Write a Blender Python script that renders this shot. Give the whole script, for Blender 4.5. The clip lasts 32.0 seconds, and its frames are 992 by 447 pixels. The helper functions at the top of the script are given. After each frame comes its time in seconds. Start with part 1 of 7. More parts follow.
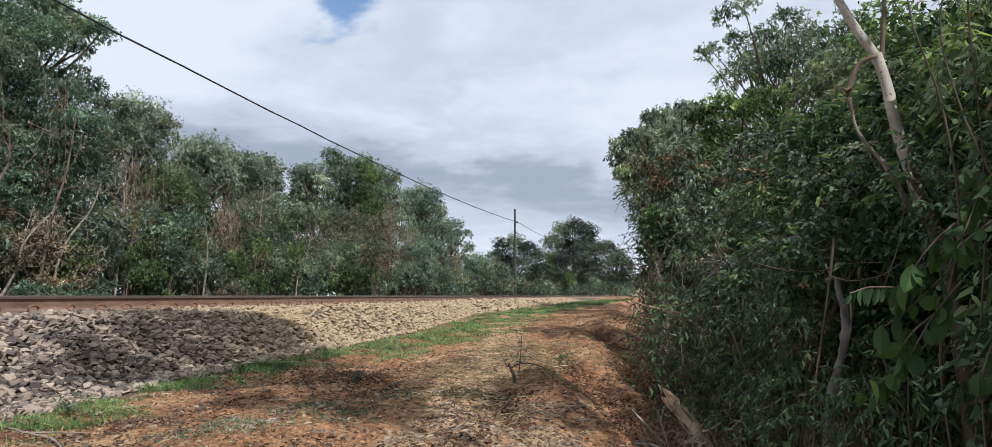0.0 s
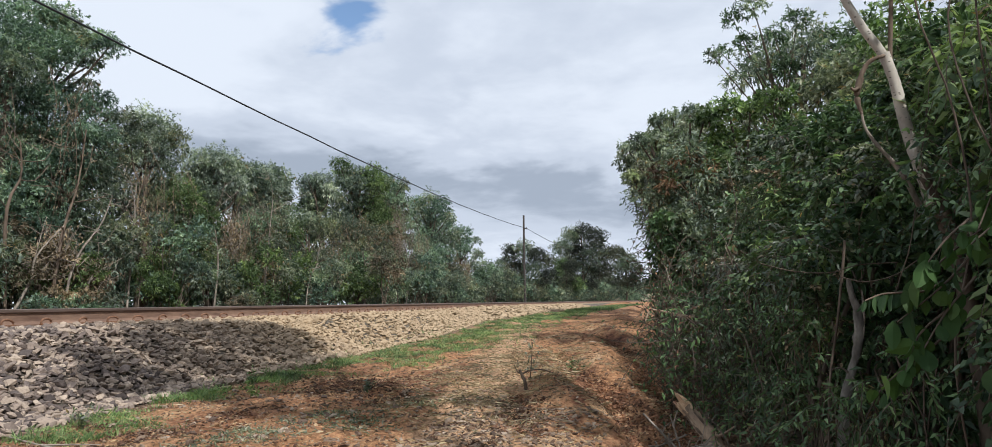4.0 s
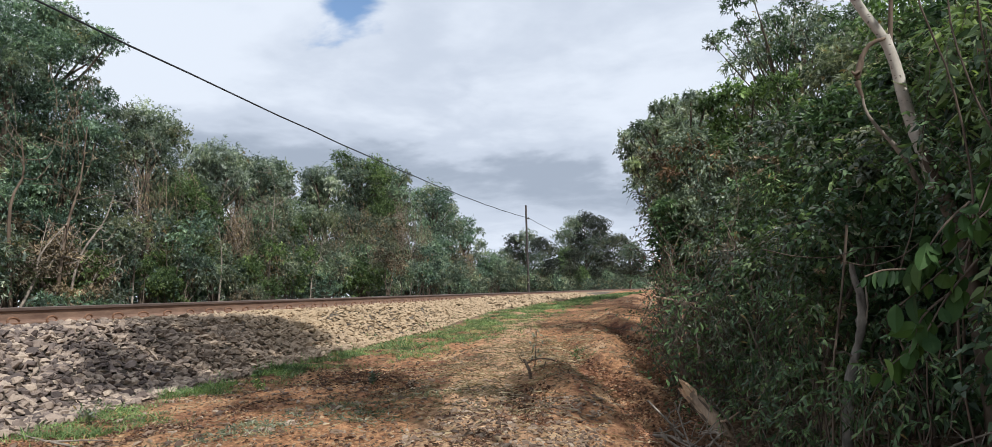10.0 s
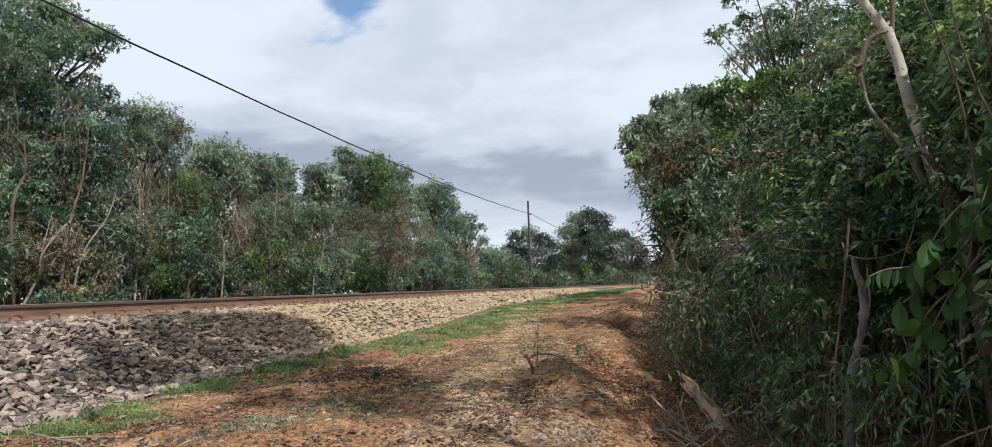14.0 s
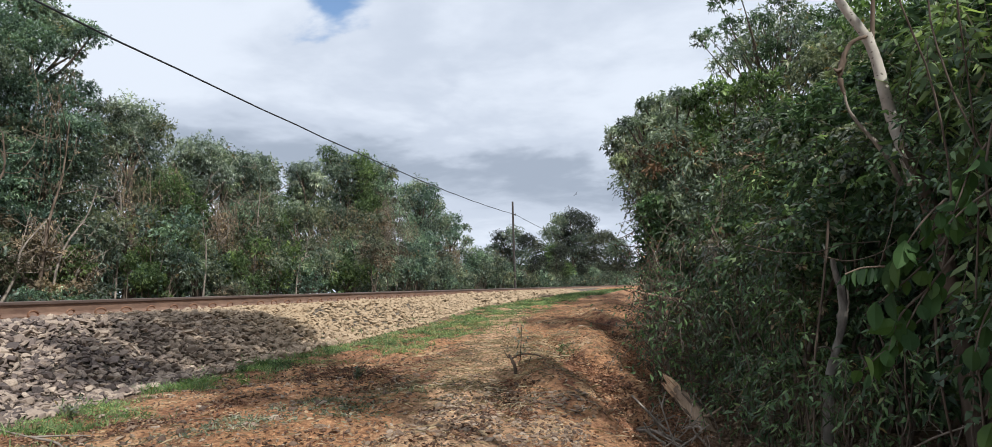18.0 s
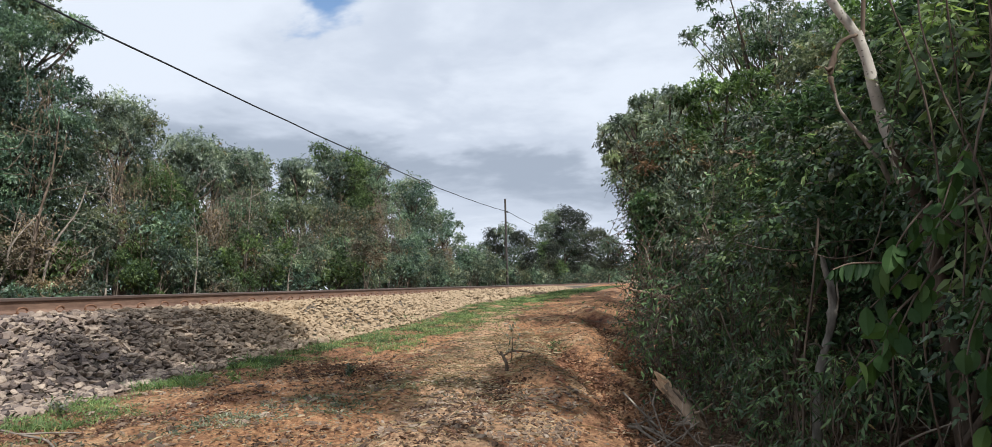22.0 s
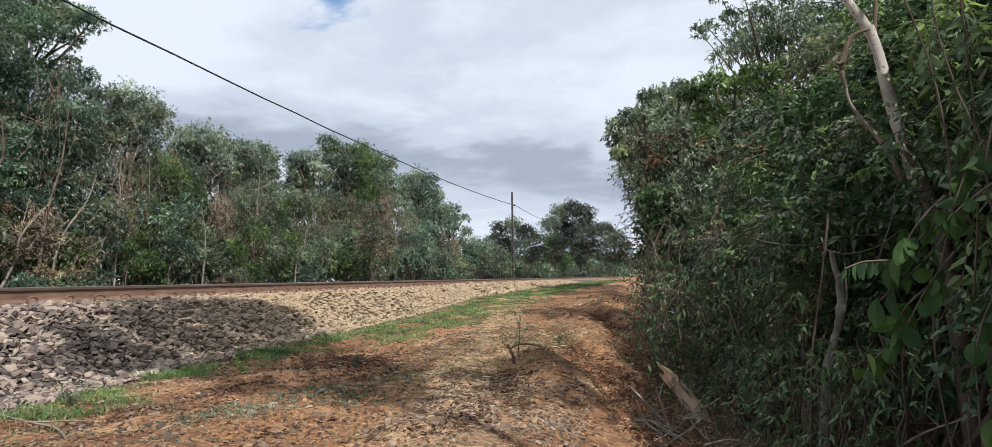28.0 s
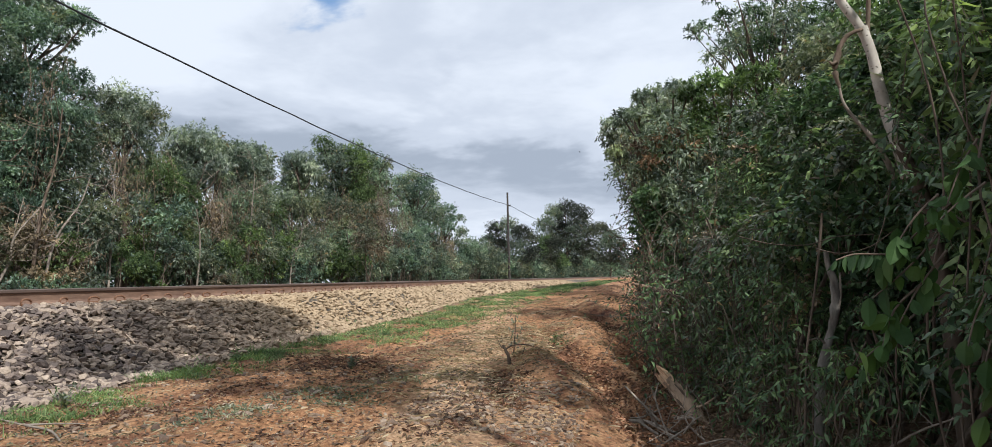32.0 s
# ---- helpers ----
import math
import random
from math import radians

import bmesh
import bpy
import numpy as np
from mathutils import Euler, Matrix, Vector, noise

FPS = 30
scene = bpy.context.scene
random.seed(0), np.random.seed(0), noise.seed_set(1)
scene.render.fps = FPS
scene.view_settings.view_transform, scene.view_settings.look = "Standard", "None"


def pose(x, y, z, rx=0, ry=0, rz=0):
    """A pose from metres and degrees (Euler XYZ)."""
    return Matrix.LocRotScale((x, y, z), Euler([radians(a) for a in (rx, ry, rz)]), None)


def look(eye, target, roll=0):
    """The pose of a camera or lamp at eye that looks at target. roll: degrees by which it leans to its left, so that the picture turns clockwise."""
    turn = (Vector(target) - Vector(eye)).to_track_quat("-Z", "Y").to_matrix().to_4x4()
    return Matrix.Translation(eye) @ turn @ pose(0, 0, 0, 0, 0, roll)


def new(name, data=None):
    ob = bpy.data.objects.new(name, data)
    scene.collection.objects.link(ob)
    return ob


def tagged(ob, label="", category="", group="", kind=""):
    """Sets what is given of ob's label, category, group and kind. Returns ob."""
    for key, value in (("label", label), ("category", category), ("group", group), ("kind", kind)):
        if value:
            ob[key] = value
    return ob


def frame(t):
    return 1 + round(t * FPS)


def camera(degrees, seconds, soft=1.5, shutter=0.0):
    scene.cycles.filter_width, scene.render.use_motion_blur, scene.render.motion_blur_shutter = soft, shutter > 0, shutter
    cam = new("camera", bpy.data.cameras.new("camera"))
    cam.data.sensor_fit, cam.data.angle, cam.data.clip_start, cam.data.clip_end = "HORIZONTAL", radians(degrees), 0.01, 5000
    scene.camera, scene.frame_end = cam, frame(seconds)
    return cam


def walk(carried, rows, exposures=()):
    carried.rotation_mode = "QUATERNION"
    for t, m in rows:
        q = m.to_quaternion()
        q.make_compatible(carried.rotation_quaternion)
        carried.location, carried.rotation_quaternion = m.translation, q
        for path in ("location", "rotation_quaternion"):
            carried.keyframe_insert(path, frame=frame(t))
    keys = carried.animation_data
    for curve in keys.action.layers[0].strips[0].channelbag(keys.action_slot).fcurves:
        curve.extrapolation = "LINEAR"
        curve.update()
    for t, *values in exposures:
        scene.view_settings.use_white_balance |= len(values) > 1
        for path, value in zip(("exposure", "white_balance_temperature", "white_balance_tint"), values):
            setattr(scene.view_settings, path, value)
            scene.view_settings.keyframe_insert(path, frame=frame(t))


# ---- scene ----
# The camera: held by hand, almost still
cam = camera(67, 32.0, soft=0.55)
PATH = [
    (0, 0, 0, 1.75, 95.5, 0, 11.03),
    (0.5, -0.001, 0.001, 1.75, 95.62, 0.23, 10.93),
    (1, -0.002, -0.004, 1.746, 95.68, 0.17, 11.08),
    (1.5, -0.003, -0.001, 1.752, 95.57, 0.12, 11.37),
    (2, -0.001, -0.006, 1.744, 95.78, 0.38, 11.35),
    (2.5, -0.004, 0.005, 1.746, 95.81, 0.59, 11.62),
    (3, -0.005, 0.003, 1.746, 95.94, 0.65, 11.94),
    (3.5, -0.001, 0.004, 1.746, 96.03, 0.66, 11.88),
    (5.5, 0.001, -0.002, 1.751, 95.94, 1.42, 11.65),
    (6, 0.005, -0.003, 1.744, 96.09, 1.34, 11.87),
    (6.5, 0.005, 0, 1.742, 95.73, 1.35, 12.23),
    (7, 0.001, 0.007, 1.739, 95.24, 1.54, 12.08),
    (7.5, -0.002, 0.006, 1.743, 95.09, 1.69, 11.76),
    (8, -0.002, 0.004, 1.741, 94.93, 1.47, 11.75),
    (8.5, 0, 0.006, 1.744, 95.04, 1.53, 12),
    (9, 0, 0.004, 1.743, 95.09, 1.63, 11.84),
    (9.5, 0.003, 0.005, 1.744, 95.15, 1.79, 12.06),
    (10, 0.005, 0, 1.744, 95.3, 1.77, 12.08),
    (10.5, 0.007, -0.001, 1.746, 95.24, 1.88, 11.87),
    (11, 0.007, -0.002, 1.74, 95.21, 2.1, 11.92),
    (11.5, 0.009, 0.007, 1.735, 95.21, 2.11, 11.78),
    (12, 0.004, 0.004, 1.739, 94.94, 2.04, 12.14),
    (12.5, 0, 0.007, 1.744, 94.7, 1.91, 12.36),
    (13, 0.002, 0.009, 1.739, 94.56, 1.95, 12.59),
    (13.5, 0.001, 0.011, 1.74, 94.75, 2.02, 12.37),
    (14, 0.01, 0.009, 1.739, 94.99, 1.98, 12.27),
    (14.5, 0.008, 0.003, 1.737, 94.99, 1.86, 12.51),
    (16.5, 0.01, 0.001, 1.739, 94.74, 1.75, 11.79),
    (17, 0.012, 0.006, 1.739, 94.87, 1.78, 11.45),
    (17.5, 0.013, 0.003, 1.735, 94.77, 1.62, 11.28),
    (18, 0.018, -0.003, 1.734, 94.99, 1.68, 11.06),
    (18.5, 0.02, -0.003, 1.732, 94.99, 1.64, 10.86),
    (19, 0.02, -0.003, 1.733, 94.91, 1.63, 10.86),
    (19.5, 0.02, -0.002, 1.736, 94.78, 1.82, 10.79),
    (20, 0.018, 0.003, 1.733, 94.68, 1.65, 10.64),
    (20.5, 0.017, -0.003, 1.732, 94.76, 1.65, 10.67),
    (21, 0.022, -0.001, 1.733, 94.4, 1.72, 10.92),
    (21.5, 0.024, -0.004, 1.732, 94.91, 1.64, 10.69),
    (22, 0.024, -0.003, 1.733, 94.76, 1.62, 10.48),
    (22.5, 0.021, -0.006, 1.733, 94.78, 1.45, 10.47),
    (23, 0.019, 0.002, 1.731, 94.52, 1.48, 10.61),
    (23.5, 0.015, 0.006, 1.732, 94.45, 1.56, 10.1),
    (24, 0.013, 0.003, 1.728, 94.29, 1.04, 10.47),
    (24.5, 0.015, 0.002, 1.734, 94.22, 1.11, 10.91),
    (25, 0.018, -0, 1.727, 94.02, 1.15, 10.95),
    (25.5, 0.017, -0.003, 1.727, 94.08, 1.34, 10.78),
    (27.5, 0.018, -0.005, 1.731, 94.33, 1.15, 11),
    (28, 0.013, -0.007, 1.73, 94.26, 1.19, 10.95),
    (28.5, 0.018, -0.002, 1.728, 94.02, 1.28, 10.8),
    (29, 0.015, -0.003, 1.727, 93.96, 1.24, 10.5),
    (29.5, 0.016, -0.005, 1.728, 93.66, 1.35, 10.42),
    (30, 0.021, -0.007, 1.729, 94, 1.38, 10.59),
    (30.5, 0.021, -0.012, 1.729, 94.27, 1.43, 10.45),
    (31, 0.021, -0.008, 1.732, 94.41, 1.31, 10.51),
    (31.5, 0.017, -0.009, 1.73, 94.36, 1.37, 10.55),
    (32, 0.017, -0.007, 1.732, 94.28, 1.37, 10.62),
]
walk(cam, [(t, pose(x, y, z, rx, ry, rz)) for t, x, y, z, rx, ry, rz in PATH], exposures=[(0, -0.06, 5960, 9), (3, -0.04, 6040, 9), (10, -0.03, 6060, 9), (17, -0.02, 6060, 9), (25, 0.0, 6080, 9), (32, 0.02, 6060, 9)])

# World: Nishita sky behind broken cloud, one sun
SUN_EL, SUN_AZ = 44.0, 138.0          # degrees above the horizon, clockwise from +Y


def make_world():
    w = bpy.data.worlds.new("sky")
    scene.world = w
    w.use_nodes = True
    nt = w.node_tree
    nt.nodes.clear()
    N, L = nt.nodes.new, nt.links.new

    def math_node(op, a, b=None):
        n = N("ShaderNodeMath")
        n.operation = op
        for i, v in enumerate((a, b)):
            if v is None:
                continue
            if isinstance(v, (int, float)):
                n.inputs[i].default_value = v
            else:
                L(v, n.inputs[i])
        return n.outputs[0]

    sky = N("ShaderNodeTexSky")
    sky.sky_type = "NISHITA"
    sky.sun_disc = False
    sky.sun_elevation, sky.sun_rotation = radians(SUN_EL), radians(SUN_AZ)
    sky.air_density, sky.dust_density = 1.0, 1.0
    dim = N("ShaderNodeVectorMath")
    dim.operation = "SCALE"
    dim.inputs["Scale"].default_value = 0.15
    L(sky.outputs[0], dim.inputs[0])
    tc = N("ShaderNodeTexCoord")
    sep = N("ShaderNodeSeparateXYZ")
    L(tc.outputs["Generated"], sep.inputs[0])
    zz = math_node("ADD", math_node("MAXIMUM", sep.outputs[2], 0.0), 0.16)
    comb = N("ShaderNodeCombineXYZ")
    L(math_node("DIVIDE", sep.outputs[0], zz), comb.inputs[0])
    L(math_node("DIVIDE", sep.outputs[1], zz), comb.inputs[1])

    def clouds(scale, detail, rough, offset, dist=0.0):
        m = N("ShaderNodeMapping")
        m.inputs["Location"].default_value = offset
        L(comb.outputs[0], m.inputs[0])
        n = N("ShaderNodeTexNoise")
        n.inputs["Scale"].default_value = scale
        n.inputs["Detail"].default_value = detail
        n.inputs["Roughness"].default_value = rough
        n.inputs["Distortion"].default_value = dist
        L(m.outputs[0], n.inputs["Vector"])
        return n.outputs["Fac"]

    big = clouds(0.42, 2, 0.45, (3.1, 1.7, 0.4), 0.2)
    fine = clouds(1.1, 5, 0.55, (0.3, 6.2, 2.0), 0.3)
    wisp = clouds(4.0, 5, 0.55, (9.3, 2.2, 5.0), 0.2)
    mixv = math_node("ADD", math_node("ADD", math_node("MULTIPLY", big, 0.36), math_node("MULTIPLY", fine, 0.44)), math_node("MULTIPLY", wisp, 0.20))
    # the layer lies in shelves: a darker one low over the horizon, brighter above
    shelf = N("ShaderNodeValToRGB")
    shelf.color_ramp.interpolation = "EASE"
    se = shelf.color_ramp.elements
    for el, (p, v) in zip([se[0], se[1]] + [se.new(0.5) for k in range(4)], ((0.0, 0.5), (1.0, 0.56), (0.135, 0.53), (0.195, 0.29), (0.27, 0.63), (0.42, 0.61))):
        el.position, el.color = p, (v, v, v, 1)
    tilt = math_node("ADD", math_node("MULTIPLY", sep.outputs[0], 0.135), 0.081)
    L(math_node("ADD", math_node("ADD", sep.outputs[2], tilt), math_node("MULTIPLY", math_node("SUBTRACT", fine, 0.5), 0.12)), shelf.inputs[0])
    tone = math_node("ADD", math_node("MULTIPLY", mixv, 0.58), math_node("MULTIPLY", shelf.outputs[0], 0.42))
    tone = math_node("SUBTRACT", tone, math_node("MULTIPLY", sep.outputs[0], 0.07))
    # a small grey puff under the layer
    puff = N("ShaderNodeVectorMath")
    puff.operation = "DISTANCE"
    puff.inputs[1].default_value = (-0.231, 0.931, 0.282)
    L(tc.outputs["Generated"], puff.inputs[0])
    shade = N("ShaderNodeMapRange")
    shade.interpolation_type = "SMOOTHSTEP"
    shade.inputs["From Min"].default_value, shade.inputs["From Max"].default_value = 0.03, 0.0
    shade.inputs["To Max"].default_value = 0.022
    L(math_node("ADD", puff.outputs["Value"], math_node("MULTIPLY", math_node("SUBTRACT", wisp, 0.5), 0.06)), shade.inputs["Value"])
    tone = math_node("SUBTRACT", tone, shade.outputs[0])
    ramp = N("ShaderNodeValToRGB")
    ramp.color_ramp.interpolation = "EASE"
    els = ramp.color_ramp.elements
    els[0].position, els[0].color = 0.415, (0.42, 0.465, 0.54, 1)
    els[1].position, els[1].color = 0.585, (0.855, 0.885, 0.94, 1)
    e = els.new(0.50)
    e.color = (0.66, 0.70, 0.775, 1)
    L(tone, ramp.inputs[0])
    # a break in the layer with blue sky behind
    gap = N("ShaderNodeVectorMath")
    gap.operation = "DISTANCE"
    gap.inputs[1].default_value = GAP
    L(tc.outputs["Generated"], gap.inputs[0])
    wob = math_node("ADD", math_node("MULTIPLY", math_node("SUBTRACT", fine, 0.5), 0.12), math_node("MULTIPLY", math_node("SUBTRACT", wisp, 0.5), 0.18))
    hole = N("ShaderNodeMapRange")
    hole.interpolation_type = "SMOOTHSTEP"
    hole.inputs["From Min"].default_value, hole.inputs["From Max"].default_value = 0.002, 0.042
    L(math_node("ADD", gap.outputs["Value"], wob), hole.inputs["Value"])
    mix = N("ShaderNodeMix")
    mix.data_type = "RGBA"
    L(hole.outputs[0], mix.inputs["Factor"])
    L(dim.outputs[0], mix.inputs["A"])
    L(ramp.outputs[0], mix.inputs["B"])
    bg = N("ShaderNodeBackground")
    bg.inputs["Strength"].default_value = 1.0
    L(mix.outputs["Result"], bg.inputs[0])
    out = N("ShaderNodeOutputWorld")
    L(bg.outputs[0], out.inputs[0])


GAP = (-0.364, 0.859, 0.360)         # direction of the blue break in the clouds
make_world()
sun = new("sun", bpy.data.lights.new("sun", "SUN"))
sun.data.energy, sun.data.angle, sun.data.color = 4.6, radians(0.6), (1.0, 0.95, 0.88)
_e, _a = radians(SUN_EL), radians(SUN_AZ)
sun.matrix_world = look(Vector((math.sin(_a) * math.cos(_e), math.cos(_a) * math.cos(_e), math.sin(_e))) * 60, (0, 0, 0))


# ---- building helpers ----
class Geo:
    """Triangles gathered in arrays, to become one mesh."""

    def __init__(self):
        self.v, self.f, self.n = [], [], 0

    def add(self, v, f):
        v = np.asarray(v, float).reshape(-1, 3)
        f = np.asarray(f, int)
        if f.shape[1] == 4:
            f = np.concatenate([f[:, [0, 1, 2]], f[:, [0, 2, 3]]])
        self.v.append(v)
        self.f.append(f + self.n)
        self.n += len(v)
        return self

    def mesh(self, name, smooth=False):
        v, f = np.concatenate(self.v), np.concatenate(self.f)
        me = bpy.data.meshes.new(name)
        me.vertices.add(len(v))
        me.vertices.foreach_set("co", v.astype(np.float32).ravel())
        me.loops.add(f.size)
        me.loops.foreach_set("vertex_index", f.astype(np.int32).ravel())
        me.polygons.add(len(f))
        me.polygons.foreach_set("loop_start", np.arange(0, f.size, 3, dtype=np.int32))
        me.polygons.foreach_set("use_smooth", np.full(len(f), bool(smooth)))
        me.update(calc_edges=True)
        return me


def thing(name, at, label, category, group="", kind=""):
    """An empty at the base of a thing, to carry its parts."""
    ob = new(name)
    ob.empty_display_size = 0.1
    ob.matrix_world = at if isinstance(at, Matrix) else Matrix.Translation(at)
    return tagged(ob, label, category, group, kind)


def part(name, geo, material, parent, label="", smooth=False, local=None):
    """One mesh under its thing; the geometry is in world space unless a local pose is given."""
    me = geo.mesh(name, smooth) if isinstance(geo, Geo) else geo
    if not me.materials:
        me.materials.append(material)
    ob = new(name, me)
    if label:
        ob["label"] = label
    if parent is not None:
        ob.parent = parent
        top = parent
        base = parent.matrix_basis.copy()
        while top.parent is not None:
            top = top.parent
            base = top.matrix_basis @ base
        ob.matrix_basis = base.inverted() if local is None else local
    return ob


def solo(name, geo, material, label, category, group="", kind="", smooth=False):
    me = geo.mesh(name, smooth) if isinstance(geo, Geo) else geo
    if not me.materials:
        me.materials.append(material)
    return tagged(new(name, me), label, category, group, kind)


def unit(a):
    return a / np.maximum(np.linalg.norm(a, axis=-1, keepdims=True), 1e-9)


def spline(pts, n):
    """A smooth line through the points, n steps in all."""
    p = np.asarray(pts, float)
    q = np.concatenate([[2 * p[0] - p[1]], p, [2 * p[-1] - p[-2]]])
    out = []
    for u in np.linspace(0, len(p) - 1 - 1e-6, n):
        i = int(u)
        t = u - i
        a, b, c, d = q[i:i + 4]
        out.append(0.5 * (2 * b + (c - a) * t + (2 * a - 5 * b + 4 * c - d) * t * t + (3 * b - 3 * c + d - a) * t ** 3))
    return np.array(out)


def tube(geo, pts, radii, sides=6, rough=0.0, rng=None, caps=True):
    """A tapered round bar along the points."""
    p = np.asarray(pts, float)
    r = np.interp(np.linspace(0, 1, len(p)), np.linspace(0, 1, len(radii)), radii)
    d = unit(np.gradient(p, axis=0))
    ref = np.array([0.0, 0, 1]) if abs(d[:, 2].mean()) < 0.8 else np.array([1.0, 0, 0])
    s = unit(np.cross(d, ref))
    t = np.cross(s, d)
    a = np.linspace(0, 2 * np.pi, sides, endpoint=False)
    rr = r[:, None] * np.ones(sides)
    if rough and rng is not None:
        rr = rr * (1 + rough * rng.normal(size=rr.shape))
    v = p[:, None] + rr[..., None] * (np.cos(a)[None, :, None] * s[:, None] + np.sin(a)[None, :, None] * t[:, None])
    i, j = np.meshgrid(np.arange(len(p) - 1), np.arange(sides), indexing="ij")
    k = (j + 1) % sides
    f = np.stack([i * sides + j, i * sides + k, (i + 1) * sides + k, (i + 1) * sides + j], -1).reshape(-1, 4)
    geo.add(v, f)
    if caps:
        for row, flip in ((0, True), (len(p) - 1, False)):
            ring = v[row]
            tri = [(0, b, b + 1) if not flip else (0, b + 1, b) for b in range(1, sides - 1)]
            geo.add(ring, tri)
    return geo


def box(geo, lo, hi):
    x0, y0, z0 = lo
    x1, y1, z1 = hi
    v = [(x0, y0, z0), (x1, y0, z0), (x1, y1, z0), (x0, y1, z0), (x0, y0, z1), (x1, y0, z1), (x1, y1, z1), (x0, y1, z1)]
    return geo.add(v, [(3, 2, 1, 0), (4, 5, 6, 7), (0, 1, 5, 4), (1, 2, 6, 5), (2, 3, 7, 6), (3, 0, 4, 7)])


def leaves(geo, rng, base, along, length, width, fine=True, curl=0.25, small=False):
    """Leaves with a folded blade: base points, directions, lengths, widths. small: far leaves of one face."""
    n = len(base)
    if n == 0:
        return geo
    d = unit(along)
    side = unit(np.cross(d, rng.normal(size=(n, 3)) * 0.55 + np.array([0, 0, 1.0])))
    up = np.cross(side, d)
    L, W = np.broadcast_to(length, n)[:, None], np.broadcast_to(width, n)[:, None]
    fold = W * rng.uniform(0.1, 0.5, (n, 1))
    mid = base + d * L * 0.42
    tip = base + d * L - up * L * curl * rng.uniform(0, 1, (n, 1))
    if small:
        lo = base + d * L * 0.2
        v = np.stack([lo + side * W * 0.5 + up * fold, tip, lo - side * W * 0.5], 1)
        f = np.array([(0, 2, 1)])
        k = 3
    elif fine:
        lo, hi = base + d * L * 0.3, base + d * L * 0.68 - up * L * curl * 0.25
        v = np.stack([base, lo + side * W * 0.48 + up * fold, lo - side * W * 0.48 + up * fold * 0.3, hi + side * W * 0.36 + up * fold * 0.4, hi - side * W * 0.36, tip], 1)
        f = np.array([(0, 2, 1), (1, 2, 4), (1, 4, 3), (3, 4, 5)])
        k = 6
    else:
        v = np.stack([base, mid + side * W * 0.5 + up * fold, tip, mid - side * W * 0.5 + up * fold], 1)
        f = np.array([(0, 2, 1), (0, 3, 2)])
        k = 4
    f = (f[None] + (np.arange(n) * k)[:, None, None]).reshape(-1, 3)
    return geo.add(v.reshape(-1, 3), f)


def clump_leaves(geo, rng, centres, radius, count, length, width, fine=False, droop=0.5, flat=0.7):
    """Leaves in clumps: denser towards each clump's upper skin, hanging a little."""
    m = len(centres)
    c = np.repeat(np.asarray(centres), count, 0)
    r = np.repeat(np.broadcast_to(radius, m), count)
    o = unit(rng.normal(size=(m * count, 3)))
    o[:, 2] = np.where(rng.random(m * count) < 0.65, np.abs(o[:, 2]), o[:, 2])
    rad = r * rng.random(m * count) ** 0.4
    p = c + o * rad[:, None] * np.array([1, 1, flat])
    d = o + rng.normal(size=o.shape) * 0.5 - np.array([0, 0, droop])
    ln = length * rng.uniform(0.65, 1.25, m * count)
    return leaves(geo, rng, p, d, ln, ln * width, fine)


def sprigs(geo, twigs, rng, base, direction, length, count, leaf, width, droop=0.35, thick=0.004):
    """Leafy twigs: each bends under its weight and carries leaves on both sides."""
    n = len(base)
    d = unit(direction)
    L = length * rng.uniform(0.6, 1.3, n)
    side = unit(np.cross(d, np.array([0, 0, 1.0]) + rng.normal(size=(n, 3)) * 0.3))
    u = (np.arange(count) + 0.6) / count
    sag = droop * rng.uniform(0.4, 1.6, n)

    def at(t):
        return base[:, None] + d[:, None] * (L[:, None] * t)[..., None] - np.array([0, 0, 1.0]) * (L[:, None] * sag[:, None] * t * t)[..., None]

    p = at(np.broadcast_to(u, (n, count)))
    sgn = np.where(np.arange(count) % 2, 1.0, -1.0)[None, :, None]
    ld = d[:, None] * 0.55 + side[:, None] * sgn * 0.8 + rng.normal(size=p.shape) * 0.35 - np.array([0, 0, 0.55])
    ln = leaf * rng.uniform(0.6, 1.25, n * count)
    leaves(geo, rng, p.reshape(-1, 3), ld.reshape(-1, 3), ln, ln * width, True)
    if twigs is not None:
        q = at(np.broadcast_to(np.array([0, 0.5, 1.0]), (n, 3)))
        for i in range(n):
            tube(twigs, q[i], (thick, thick * 0.5), 3, caps=False)
    return geo


# ---- materials ----
def shader(name, rough=0.8, metal=0.0, spec=0.3):
    m = bpy.data.materials.new(name)
    m.use_nodes = True
    nt = m.node_tree
    b = nt.nodes["Principled BSDF"]
    b.inputs["Roughness"].default_value, b.inputs["Metallic"].default_value = rough, metal
    b.inputs["Specular IOR Level"].default_value = spec
    return m, nt, b


def tex(nt, kind, scale, detail=4.0, rough=0.6, coord="Object", stretch=(1, 1, 1)):
    tc = nt.nodes.new("ShaderNodeTexCoord")
    mp = nt.nodes.new("ShaderNodeMapping")
    mp.inputs["Scale"].default_value = stretch
    nt.links.new(tc.outputs[coord], mp.inputs[0])
    n = nt.nodes.new(kind)
    n.inputs["Scale"].default_value = scale
    if kind == "ShaderNodeTexNoise":
        n.inputs["Detail"].default_value, n.inputs["Roughness"].default_value = detail, rough
    nt.links.new(mp.outputs[0], n.inputs["Vector"])
    return n


